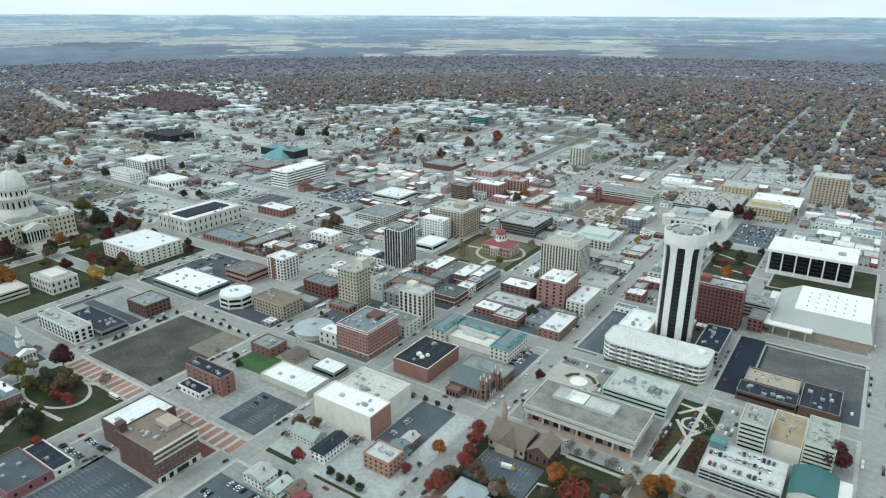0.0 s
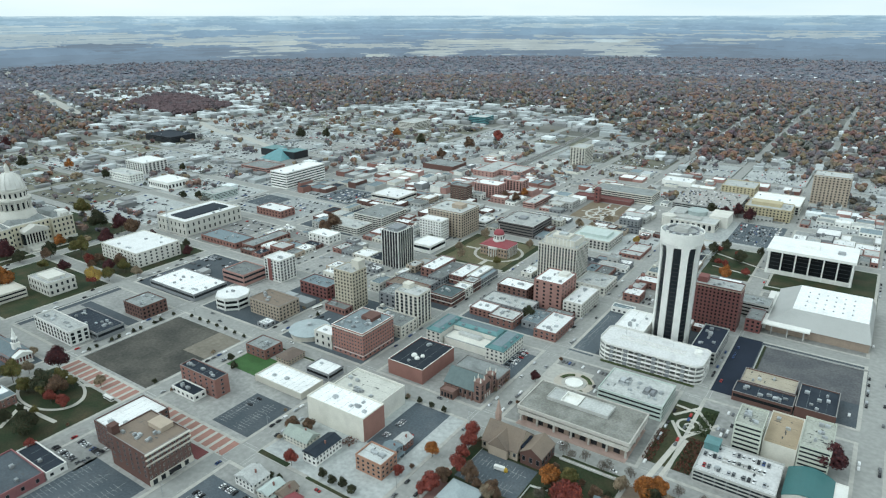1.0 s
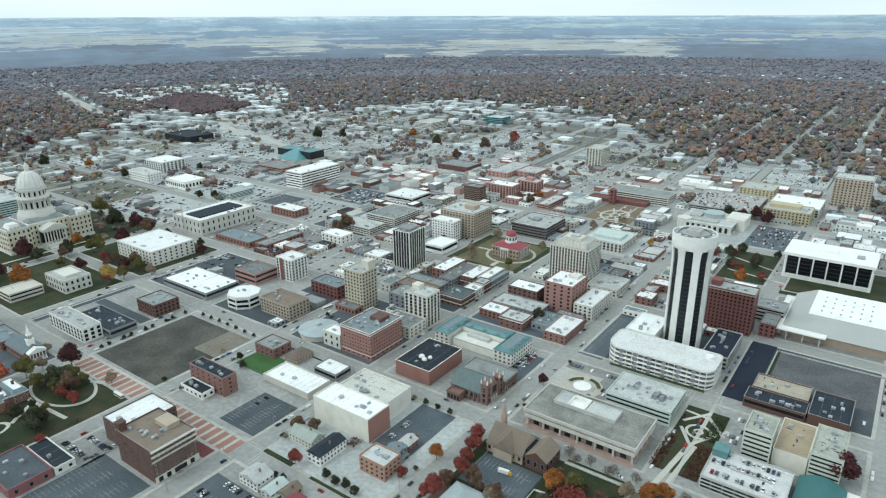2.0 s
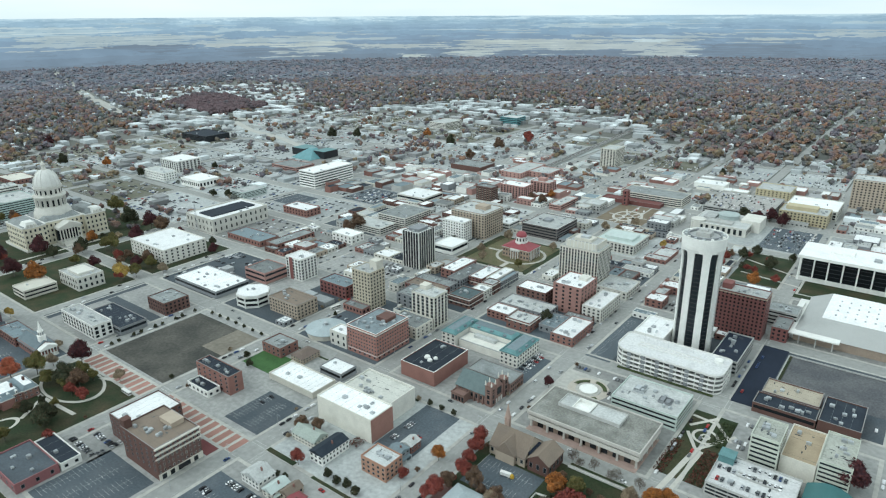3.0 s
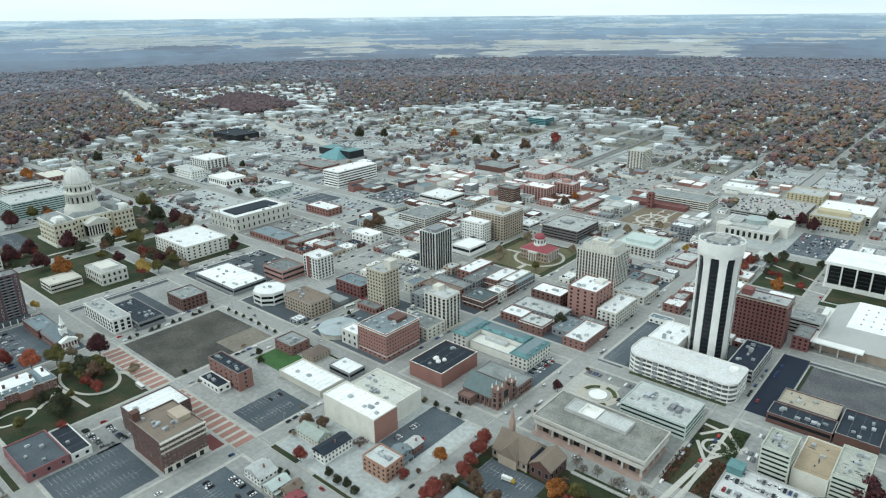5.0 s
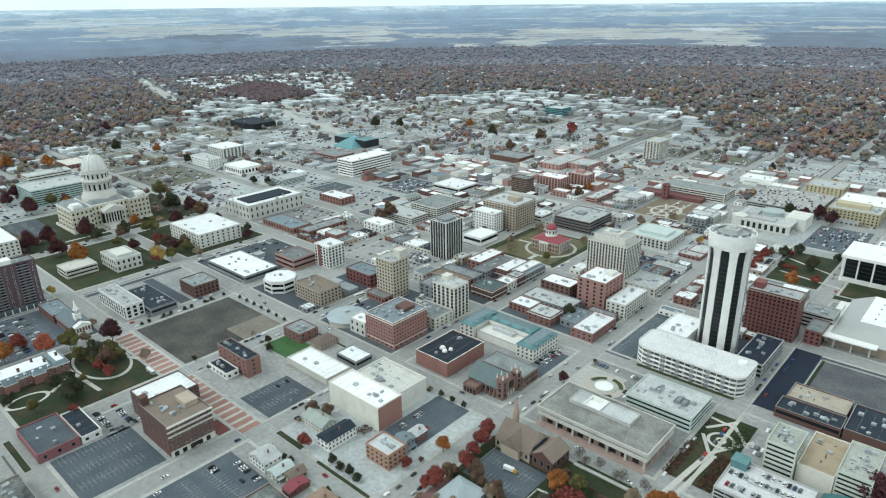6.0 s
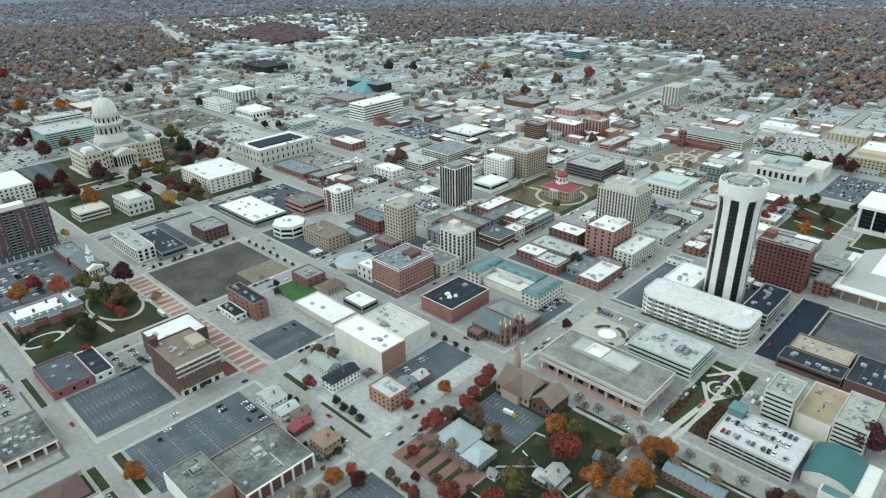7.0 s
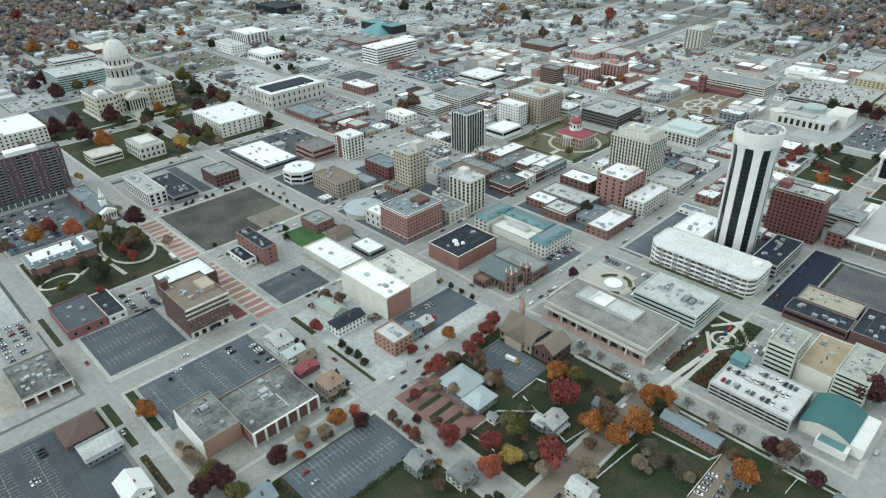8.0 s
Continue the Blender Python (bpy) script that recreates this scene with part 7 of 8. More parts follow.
for k in range(14):
    tree(-197.5, -392 + k * 7.0, 1.8, "D") if k % 3 else None
    tree(-186 + k * 6.3, -293.5, 1.8, "D") if k % 2 else None


for x0, x1, y0, y1, n, cs in ((203, 248, -398, -302, 16, "BTDTB"), (150, 190, -414, -410, 5, "BRB"), (275, 325, -345, -322, 7, "BTD"), (146, 152, -470, -415, 6, "BTR"), (196, 250, -430, -412, 8, "BTDO"), (150, 200, -350, -345, 4, "BR"), (-200, -110, -515, -418, 9, "DGB"), (160, 200, -380, -375, 3, "T")):
    for _ in range(n):
        tree(trng.uniform(x0, x1), trng.uniform(y0, y1), trng.uniform(1.8, 3.6), trng.choice(cs))
for x in (15, 37, 131, 153, -101, -79):
    for k in range(14):
        y = -510 + k * 26 + trng.uniform(-6, 6)
        if all(abs(y - e) > 14 for e in EW) and trng.random() < 0.55:
            tree(x, y, trng.uniform(1.3, 2.2), trng.choice("TBDT"))


for x, y, r, c in ((104, -508, 3.4, "B"), (118, -507, 3.0, "N"), (95, -509, 2.6, "T"), (125, -505, 4.2, "G"), (131, -511, 5.5, "G"), (137, -516, 6, "M"), (60, -510, 4.2, "O"), (109, -412, 2.2, "D"), (121, -413, 2.2, "D"), (126, -420, 2.4, "D"), (126, -428, 2.0, "B"), (107, -430, 1.8, "D"), (62, -410, 1.8, "D"), (68, -409, 2.0, "D"), (47, -409, 1.6, "D"),
                   (282, -332, 5, "N"), (290, -338, 5, "N"), (298, -328, 4.5, "N"), (284, -345, 4.5, "T"), (303, -336, 4.5, "N"), (240, -316, 4.5, "B"), (212, -335, 4, "N"), (216, -356, 4, "N"), (242, -366, 4.5, "B"), (258, -352, 4, "B"), (338, -300, 4.5, "N"), (344, -286, 4.5, "N"), (300, -296, 3.6, "T"), (176, -404, 3.0, "M"), (186, -398, 3.6, "B")):
    tree(x, y, r, c)


for _ in range(46):
    x, y = trng.uniform(-690, -330), trng.uniform(-395, -170)
    if not (-625 < x < -505 and -352 < y < -215) and free(x - 4, x + 4, y - 4, y + 4):
        tree(x, y, trng.uniform(4.5, 8.5), trng.choice("MBBRODGM"))
for _ in range(7):
    x, y = trng.uniform(203, 250), trng.uniform(96, 196)
    tree(x, y, trng.uniform(3, 5), trng.choice("DDBRM"))


def hedge(x0, x1, y0, y1, h, m, label):
    """Clipped or shrubby planting as many small leaf clumps."""
    rng = np.random.RandomState(int(abs(x0 * 3 + y0)))
    s = Shape()
    for _ in range(int(max(60, (x1 - x0) * (y1 - y0) * 2.2))):
        p = np.array((rng.uniform(x0, x1), rng.uniform(y0, y1), Z + h * rng.uniform(0.15, 1.0)))
        q = rng.uniform(0.35, 0.7)
        u, w = rng.normal(size=3), rng.normal(size=3)
        u, w = u / np.linalg.norm(u) * q, w / np.linalg.norm(w) * q
        s.add([p - u, p - w, p + u, p + w], [(0, 1, 2), (0, 2, 3)])
    tagged(part("shrubs", s, m), label, "shrubs", kind="stuff")


hedge(250, 257, -262, -222, 1.0, SHRUBR, "dark red shrub beds in a formal garden")
hedge(271, 281, -262, -222, 1.0, SHRUBR, "dark red shrub beds beside paths")
hedge(272, 281, -216, -182, 0.9, HEDGE, "low green planting in a garden")
hedge(160, 190, -414, -411, 1.6, HEDGE, "dark hedge along a car park")
hedge(153, 190, -486, -482, 2.0, HEDGE, "dark hedge below a car park")
hedge(190, 193, -480, -420, 1.8, HEDGE, "dark hedge at a car park's end")
hedge(86, 120, -528, -524.5, 1.2, leaf_mat("brown_hedge", [(0.10, 0.075, 0.05), (0.15, 0.11, 0.075)]), "brown clipped hedge on a verge")
hedge(108, 126, -432, -429, 1.2, HEDGE, "dark hedge round a tan house")
hedge(123.5, 126, -429, -413, 1.2, HEDGE, "dark hedge beside a pavement")
hedge(75, 84, -361, -352, 2.5, SHRUBR, "shrubs behind a white store")
hedge(198, 206, 378 - 32, 357 - 2, 2.0, SHRUBR, "maroon shrubs before an office")
hedge(205, 250, 345, 356, 4.0, leaf_mat("maroon_hedge", [(0.10, 0.03, 0.03), (0.07, 0.03, 0.03)]), "maroon hedge before a yellow office")


# ---- street furniture and markings ----
def markings():
    """Stop bars, crossings and centre lines at the nearer crossings."""
    for x in (-204, -90, 26, 142, 259):
        for y in (-406, -281, -157, -36):
            s = Shape()
            for o in (8.4, 11.0):
                for sg in (-1, 1):
                    s.box(x - 6.4, x + 6.4, y + sg * o - 0.15, y + sg * o + 0.15, 0.03, 0.045).box(x + sg * o - 0.15, x + sg * o + 0.15, y - 6.4, y + 6.4, 0.03, 0.048)
            tagged(part("crossing_stripes", s, MARK), "worn white crossing bars on a street", "road marking", kind="structure")
    for x in (-90, 26, 142, 259):
        s = Shape()
        for k in range(70):
            y = -515 + k * 9
            if all(abs(y - e) > 13 for e in EW):
                s.box(x - 2.1, x - 1.95, y, y + 4, 0.03, 0.042).box(x + 1.95, x + 2.1, y, y + 4, 0.03, 0.042)
        tagged(part("lane_lines", s, MARK), "worn white lane lines on a street", "road marking", kind="structure")


markings()


def street_lamp(x, y, turn):
    root = thing("street_lamp", x, y, Z, "tall grey steel street lamp with a curved arm", "street lamp", "street lamps", turn)
    part("pole", Shape().lathe(0, 0, [(0.16, 0), (0.09, 8.5)], 6), METAL, root)
    arm = part("arm", Shape().bar(0, 0, 2.4, 0, 0.12, 8.4, 8.55), METAL, root)
    part("lamp_head", Shape().box(2.0, 2.9, -0.2, 0.2, 8.25, 8.45), METAL, arm)


for k in range(7):
    for x in (26, 142):
        street_lamp(x - 8.0, -500 + k * 42, 0)
for k in range(8):
    street_lamp(-180 + k * 42, -289.5, 90)
tw = thing("lattice_mast", -425, -150, Z, "slim lattice radio mast beside a hall", "mast")
for sx in (-1.6, 1.6):
    for sy in (-1.6, 1.6):
        part("leg", Shape().wedge(sx - 0.15, sx + 0.15, sy - 0.15, sy + 0.15, 0, sx * 0.2 - 0.08, sx * 0.2 + 0.08, sy * 0.2 - 0.08, sy * 0.2 + 0.08, 38), METAL, tw)
for k in range(9):
    w = 1.6 * (1 - 0.8 * k / 9.5)
    part("brace", Shape().walls(-w - 0.08, w + 0.08, -w - 0.08, w + 0.08, k * 4.0, k * 4.0 + 0.15, 0.16), METAL, tw)


# ---- the wider town ----
frng = random.Random(77)
ROOFS = [WROOF, WROOF, WROOF, LROOF, LROOF, LROOF, GROOF, GROOF, SLATE, SLATE, DROOF, DROOF]
WALLS = [BRICK, DBRICK, DBRICK, STONE, CREAM, GREYW, CONC, WHITE, TANBR, BRICK]
ROOFWORD = {WROOF: "white", LROOF: "pale gravel", GROOF: "grey", DROOF: "dark tar", SLATE: "blue-grey"}
FARCAR, FARBOX = [], []


def small_building(x0, x1, y0, y1, h):
    outer = y0 > 200 or x0 < -480
    wall, roof = frng.choice([STONE, WHITE, CONC, GREYW, BRICK, PBRICK] if outer else WALLS), frng.choice([WROOF, WROOF, WROOF, LROOF, LROOF, LROOF, SLATE, GROOF] if outer else ROOFS)
    cx, cy = (x0 + x1) / 2, (y0 + y1) / 2
    a, b, c, d = x0 - cx, x1 - cx, y0 - cy, y1 - cy
    root = thing("town_building", cx, cy, Z, f"low flat town building with a {ROOFWORD[roof]} roof", "building", "low town buildings")
    part("wall", Shape().walls(a, b, c, d, 0, h + 0.7, 0.4), wall, root)
    top = part("roof", Shape().box(a + 0.39, b - 0.39, c + 0.39, d - 0.39, h - 0.3, h), roof, root)
    s = Shape()
    n = max(2, int((b - a) / 5))
    for k in range(n):
        u = a + (b - a) * (k + 0.5) / n
        s.box(u - 1.1, u + 1.1, c - 0.06, c + 0.1, 1.0, 2.8)
    n = max(2, int((d - c) / 5))
    for k in range(n):
        u = c + (d - c) * (k + 0.5) / n
        s.box(b - 0.1, b + 0.06, u - 1.1, u + 1.1, 1.0, 2.8)
    if h > 7:
        s.add([(x, y, z + 3.6) for x, y, z in s.v], list(s.f))
    if math.hypot(cx - 365, cy + 610) < 1000:
        tagged(part("windows", s, GLASS, root), kind="stuff")
    if math.hypot(cx - 365, cy + 610) < 900:
        vents = Shape()
        for _ in range(frng.randint(4, 9)):
            u, v, w = frng.uniform(a + 1, b - 3.4), frng.uniform(c + 1, d - 3.4), frng.choice([0.5, 0.6, 0.8, 1.2, 1.8, 2.4])
            vents.box(u, u + w, v, v + w * 0.8, h, h + frng.uniform(0.5, 1.0) * (0.6 + w * 0.35))
        tagged(part("roof_vents", vents, frng.choice([METAL, METAL, GREYW, BLACK]), top), kind="stuff")
        if frng.random() < 0.5:
            u = frng.uniform(a + 1.5, b - 1.5)
            tagged(part("roof_seam", Shape().box(u - 0.1, u + 0.1, c + 0.6, d - 0.6, h - 0.05, h + 0.02), GROOF, top), kind="stuff")
        if frng.random() < 0.35 and b - a > 12:
            part("stair_house", Shape().box(a + 1, a + 4.2, d - 4.5, d - 1, h - 0.1, h + 2.6).box(a + 0.9, a + 4.3, d - 4.6, d - 0.9, h + 2.6, h + 2.8), wall, top)


def fill_town():
    count = 0
    order = sorted(((i, j) for i in range(len(NS) - 1) for j in range(len(EW) - 1)), key=lambda q: math.hypot(NS[q[0]] + 58, EW[q[1]] - 130))
    for i, j in order:
        bx0, bx1, by0, by1 = NS[i] + RW + FW + 0.5, NS[i + 1] - RW - FW - 0.5, EW[j] + RW + FW + 0.5, EW[j + 1] - RW - FW - 0.5
        mx, my = (bx0 + bx1) / 2, (by0 + by1) / 2
        if SPECIAL.get((NS[i], EW[j])) is LAWN or my < -300 and mx > -330:
            continue
        core = -480 < mx < 380 and -170 < my < 330
        y = by0
        while y < by1 - 8:
            dy = min(frng.uniform(13, 30), by1 - y)
            if by1 - y - dy < 8:
                dy = by1 - y
            x = bx0
            while x < bx1 - 8:
                dx = min(frng.uniform(11, 28), bx1 - x)
                if bx1 - x - dx < 8:
                    dx = bx1 - x
                # shrink a cell that meets something until it fits
                c = [x, x + dx, y, y + dy]
                if not free(*c):
                    for q in ((x, x + dx * 0.5, y, y + dy), (x + dx * 0.5, x + dx, y, y + dy), (x, x + dx, y, y + dy * 0.5), (x, x + dx, y + dy * 0.5, y + dy)):
                        if free(*q):
                            c = list(q)
                            break
                p = frng.random()
                if free(*c) and c[1] - c[0] > 6 and c[3] - c[2] > 6:
                    if p < (0.70 if core else 0.34) and count < 335:
                        h = frng.choice([4, 4.5, 5, 6, 7.5, 9] if core else [3.5, 4, 5, 6])
                        small_building(c[0] + 0.2, c[1] - 0.6, c[2] + 0.2, c[3] - 0.6, h)
                        count += 1
                    elif p < 0.50 and not core and frng.random() < 0.38:
                        FARBOX.append((c[0], c[1] - 2, c[2], c[3] - 2))
                    elif p < (0.93 if core else 0.86):
                        FARCAR.append((c[0] + 1, c[1] - 1, c[2] + 1, c[3] - 1))
                x += dx
            y += dy


TAKEN.append((-246, -212, 446, 905))
rail = setting("railway_embankment", Shape().bar(-221, 447, -242, 903, 10, 0, 3.4), mat("dark_ballast", (0.13, 0.12, 0.11), var=0.3, scale=0.1, fine=1.0), "raised railway line on dark ballast", "railway")
for off in (-2.6, -1.1, 1.1, 2.6):
    part("rail", Shape().bar(-221 + off, 447, -242 + off, 903, 0.16, 3.4, 3.58), METAL, rail)
part("side_wall", Shape().bar(-226.3, 447, -247.3, 903, 0.5, 0, 4.2), CONC, rail)
part("side_wall", Shape().bar(-215.7, 447, -236.7, 903, 0.5, 0, 4.2), CONC, rail)
BYPASS = [(-1202, 472), (-1040, 405), (-888, 375), (-760, 330)]
for (ax, ay), (bx, by) in zip(BYPASS, BYPASS[1:]):
    for k in range(8):
        u, v = ax + (bx - ax) * k / 8, ay + (by - ay) * k / 8
        TAKEN.append((u - 14, u + 14, v - 14, v + 14))
lane = Shape()
for k, (p, q) in enumerate(zip(BYPASS, BYPASS[1:])):
    lane.bar(*p, *q, 18, 0, 0.3 + 0.01 * k)
setting("bypass_road", lane, PAVE, "pale curving road past the glass pyramid", "road")
fill_town()


KERBSIDE = []
for gx in NS[4:13]:
    for gy in EW[4:12]:
        KERBSIDE += [(gx - RW + 0.2, gx - RW + 3.4, gy + 14, gy + 104), (gx + RW - 3.4, gx + RW - 0.2, gy + 14, gy + 104)]


def far_cars():
    """Hundreds of parked cars in lots across the town."""
    rng = random.Random(5)
    sh = [Shape() for _ in PAINT]
    for x0, x1, y0, y1, *up in [(102, 186, 335, 430, 9.55)] + FARCAR + [(202, 256, 222, 316), (-300, -220, -510, -445), (-250, -110, 130, 180), (-386, -320, 86, 156)] + KERBSIDE:
        y, Z = y0 + 3, KERB - 0.03 + (up[0] if up else 0.0)
        while y < y1 - 3:
            x = x0 + 1.5
            while x < x1 - 1.5:
                if rng.random() < 0.42:
                    s = sh[rng.choice([0] * 9 + [1] * 9 + [2] * 9 + [3] * 9 + [4, 5, 5])]
                    s.wedge(x - 0.9, x + 0.9, y - 2.2, y + 2.2, Z + 0.3, x - 0.85, x + 0.85, y - 2.1, y + 2.1, Z + 0.95)
                    s.wedge(x - 0.8, x + 0.8, y - 1.6, y + 1.0, Z + 0.95, x - 0.65, x + 0.65, y - 1.1, y + 0.4, Z + 1.45)
                x += 3.0
            y += rng.choice([6, 11])
    for k, s in enumerate(sh):
        if s.f:
            tagged(part("far_cars", s, PAINT[k]), f"rows of far parked {CARNAME[k]} cars", "cars", kind="stuff")


far_cars()


# ---- woods, far houses and fields ----
CENTRE = (365.0, -610.0)
wrng = np.random.RandomState(3)
TOWN_EDGE = [(700, 560), (363, 640), (115, 708), (24, 660), (-185, 922), (-483, 1230), (-929, 1200), (-1060, 760), (-1387, 640), (-1560, 500), (-1331, 218), (-1250, 36), (-1000, -330), (-640, -560), (-330, -640), (-100, -900), (700, -900)]
INDUSTRY = [(-2224, 620), (-2192, 876), (-2406, 1250), (-1807, 1240), (-1318, 860), (-1200, 640), (-1740, 543)]
COPSE = [(-1700, 560), (-1830, 780), (-1700, 800), (-1358, 711), (-1350, 500)]
HIGHWAY = [(-1180, 520), (-1641, 375), (-1882, 451), (-2140, 526), (-2680, 708), (-3378, 949), (-4200, 1250)]


def inside(px, py, poly):
    """Which of the points lie in the polygon."""
    r = np.zeros(len(px), bool)
    for (x0, y0), (x1, y1) in zip(poly, poly[1:] + poly[:1]):
        cross = (y0 > py) != (y1 > py)
        r ^= cross & (px < (x1 - x0) * (py - y0) / ((y1 - y0) or 1e-9) + x0)
    return r


def drift(px, py, size, seed):
    """Smooth noise from 0 to 1 over the plan."""
    return np.array([noise.noise((x / size, y / size, seed)) * 0.5 + 0.5 for x, y in zip(px, py)])


def waves(a, d, seed):
    """Smooth noise from -1 to 1 over two arrays."""
    i, j = np.floor(a), np.floor(d)
    u, v = a - i, d - j
    u, v = u * u * (3 - 2 * u), v * v * (3 - 2 * v)

    def at(p, q):
        h = np.sin(p * 127.1 + q * 311.7 + seed * 74.7) * 43758.5453
        return (h - np.floor(h)) * 2 - 1

    return (at(i, j) * (1 - u) + at(i + 1, j) * u) * (1 - v) + (at(i, j + 1) * (1 - u) + at(i + 1, j + 1) * u) * v


def unit_ico(level):
    bm = bmesh.new()
    bmesh.ops.create_icosphere(bm, subdivisions=level, radius=1.0)
    v = np.array([p.co[:] for p in bm.verts])
    f = np.array([[q.index for q in p.verts] for p in bm.faces])
    bm.free()
    return v, f


def scatter(name, px, py, rad, m, label, squash=0.95, category="woods", level=1, fine=1):
    """Ragged crowns of several lobes at many points, as one mesh."""
    v1, f1 = unit_ico(fine)
    n, lobes = len(px), level + 1
    f = np.concatenate([f1 + k * len(v1) for k in range(lobes)])
    kinds = []
    for _ in range(18):
        q = []
        for k in range(lobes):
            t, w = 6.28 * (k + wrng.rand() * 0.6) / lobes, wrng.uniform(0.5, 0.9)
            q.append(v1 * wrng.uniform(0.62, 1.3, (len(v1), 1)) * w + np.array((0.52 * math.cos(t), 0.52 * math.sin(t), wrng.uniform(-0.3, 0.5))))
        kinds.append(np.concatenate(q))
    kinds = np.array(kinds)
    q = kinds[wrng.randint(0, 18, n)]
    ang = wrng.uniform(0, 6.28, n)
    c, sn, r = np.cos(ang)[:, None], np.sin(ang)[:, None], np.asarray(rad)[:, None]
    allv = np.stack([px[:, None] + r * (q[:, :, 0] * c - q[:, :, 1] * sn), py[:, None] + r * (q[:, :, 0] * sn + q[:, :, 1] * c), r * (q[:, :, 2] * squash + 1.05)], -1)
    allf = (f[None] + (np.arange(n) * kinds.shape[1])[:, None, None]).reshape(-1, 3)
    me = bpy.data.meshes.new(name)
    me.from_pydata(allv.reshape(-1, 3).tolist(), [], allf.tolist())
    me.materials.append(m)
    tagged(new(name, me), label, category, kind="stuff")


def woods_mat(name, cols, cell, size):
    """Tree tones that change from tree to tree and in broad drifts, with a fine leafy grain."""
    m = bpy.data.materials.new(name)
    m.use_nodes = True
    n, l = m.node_tree.nodes, m.node_tree.links
    bsdf = n["Principled BSDF"]
    bsdf.inputs["Roughness"].default_value, bsdf.inputs["Specular IOR Level"].default_value = 0.85, 0.08
    co, geo = n.new("ShaderNodeTexCoord"), n.new("ShaderNodeNewGeometry")
    one, wide, grain = n.new("ShaderNodeTexVoronoi"), n.new("ShaderNodeTexNoise"), n.new("ShaderNodeTexNoise")
    one.inputs["Scale"].default_value = 1.0 / cell
    wide.inputs["Scale"].default_value, wide.inputs["Detail"].default_value = size, 4
    grain.inputs["Scale"].default_value, grain.inputs["Detail"].default_value = 0.45, 4
    flat = n.new("ShaderNodeMapping")
    flat.inputs["Scale"].default_value = (1, 1, 0.02)
    l.new(co.outputs["Object"], flat.inputs["Vector"])
    l.new(flat.outputs[0], one.inputs["Vector"])
    for q in (wide, grain):
        l.new(co.outputs["Object"], q.inputs["Vector"])
    mix = n.new("ShaderNodeMath")
    mix.operation, mix.inputs[1].default_value = "MULTIPLY_ADD", 0.5
    low = n.new("ShaderNodeMapRange")
    low.inputs[1].default_value, low.inputs[2].default_value, low.inputs[4].default_value = 0.3, 0.7, 0.5
    parts = n.new("ShaderNodeSeparateColor")
    l.new(one.outputs["Color"], parts.inputs[0])
    l.new(wide.outputs["Fac"], low.inputs[0])
    l.new(parts.outputs[0], mix.inputs[0])
    l.new(low.outputs[0], mix.inputs[2])
    ramp = n.new("ShaderNodeValToRGB")
    el = ramp.color_ramp.elements
    while len(el) < len(cols):
        el.new(0.5)
    for k, c in enumerate(cols):
        el[k].position, el[k].color = k / (len(cols) - 1), (*c, 1)
    l.new(mix.outputs[0], ramp.inputs[0])
    tone, leaf, val = n.new("ShaderNodeMapRange"), n.new("ShaderNodeMapRange"), n.new("ShaderNodeMath")
    tone.inputs[3].default_value, tone.inputs[4].default_value = 0.85, 1.15
    leaf.inputs[1].default_value, leaf.inputs[2].default_value, leaf.inputs[3].default_value, leaf.inputs[4].default_value = 0.3, 0.7, 0.65, 1.35
    val.operation = "MULTIPLY"
    l.new(geo.outputs["Random Per Island"], tone.inputs[0])
    l.new(grain.outputs["Fac"], leaf.inputs[0])
    l.new(tone.outputs[0], val.inputs[0])
    l.new(leaf.outputs[0], val.inputs[1])
    hs = n.new("ShaderNodeHueSaturation")
    l.new(ramp.outputs[0], hs.inputs["Color"])
    l.new(val.outputs[0], hs.inputs["Value"])
    l.new(hs.outputs[0], bsdf.inputs["Base Color"])
    return m


# Haze is mixed into the base colours: each farther wood is bluer and paler.
WOODS = woods_mat("mixed_autumn_woods", [(0.095, 0.112, 0.104), (0.136, 0.139, 0.152), (0.121, 0.136, 0.102), (0.153, 0.145, 0.158), (0.223, 0.172, 0.104), (0.117, 0.124, 0.126), (0.155, 0.126, 0.133), (0.255, 0.152, 0.100), (0.131, 0.130, 0.152), (0.198, 0.113, 0.100), (0.132, 0.097, 0.115), (0.141, 0.144, 0.163)], 20.0, 0.008)
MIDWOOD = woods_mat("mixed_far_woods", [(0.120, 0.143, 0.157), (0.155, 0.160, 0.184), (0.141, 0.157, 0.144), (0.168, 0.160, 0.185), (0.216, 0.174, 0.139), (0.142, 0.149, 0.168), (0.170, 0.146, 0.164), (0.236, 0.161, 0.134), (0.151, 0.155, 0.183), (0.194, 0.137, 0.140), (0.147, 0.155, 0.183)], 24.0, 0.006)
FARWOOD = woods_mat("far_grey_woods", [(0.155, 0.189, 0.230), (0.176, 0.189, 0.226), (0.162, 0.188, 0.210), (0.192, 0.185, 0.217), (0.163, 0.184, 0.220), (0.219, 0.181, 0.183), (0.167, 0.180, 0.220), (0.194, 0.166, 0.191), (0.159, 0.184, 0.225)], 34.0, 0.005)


def sector(n, r0, r1, a0=-84, a1=14):
    """Random points of the plan, by bearing from north and distance from the viewpoint."""
    a = np.radians(wrng.uniform(a0, a1, n))
    r = np.sqrt(wrng.uniform(r0 * r0, r1 * r1, n))
    return CENTRE[0] + r * np.sin(a), CENTRE[1] + r * np.cos(a)


SUBURB_X = [722 + 116 * k for k in range(-28, 4)]
SUBURB_Y = [805 + 120 * k for k in range(-8, 16)]


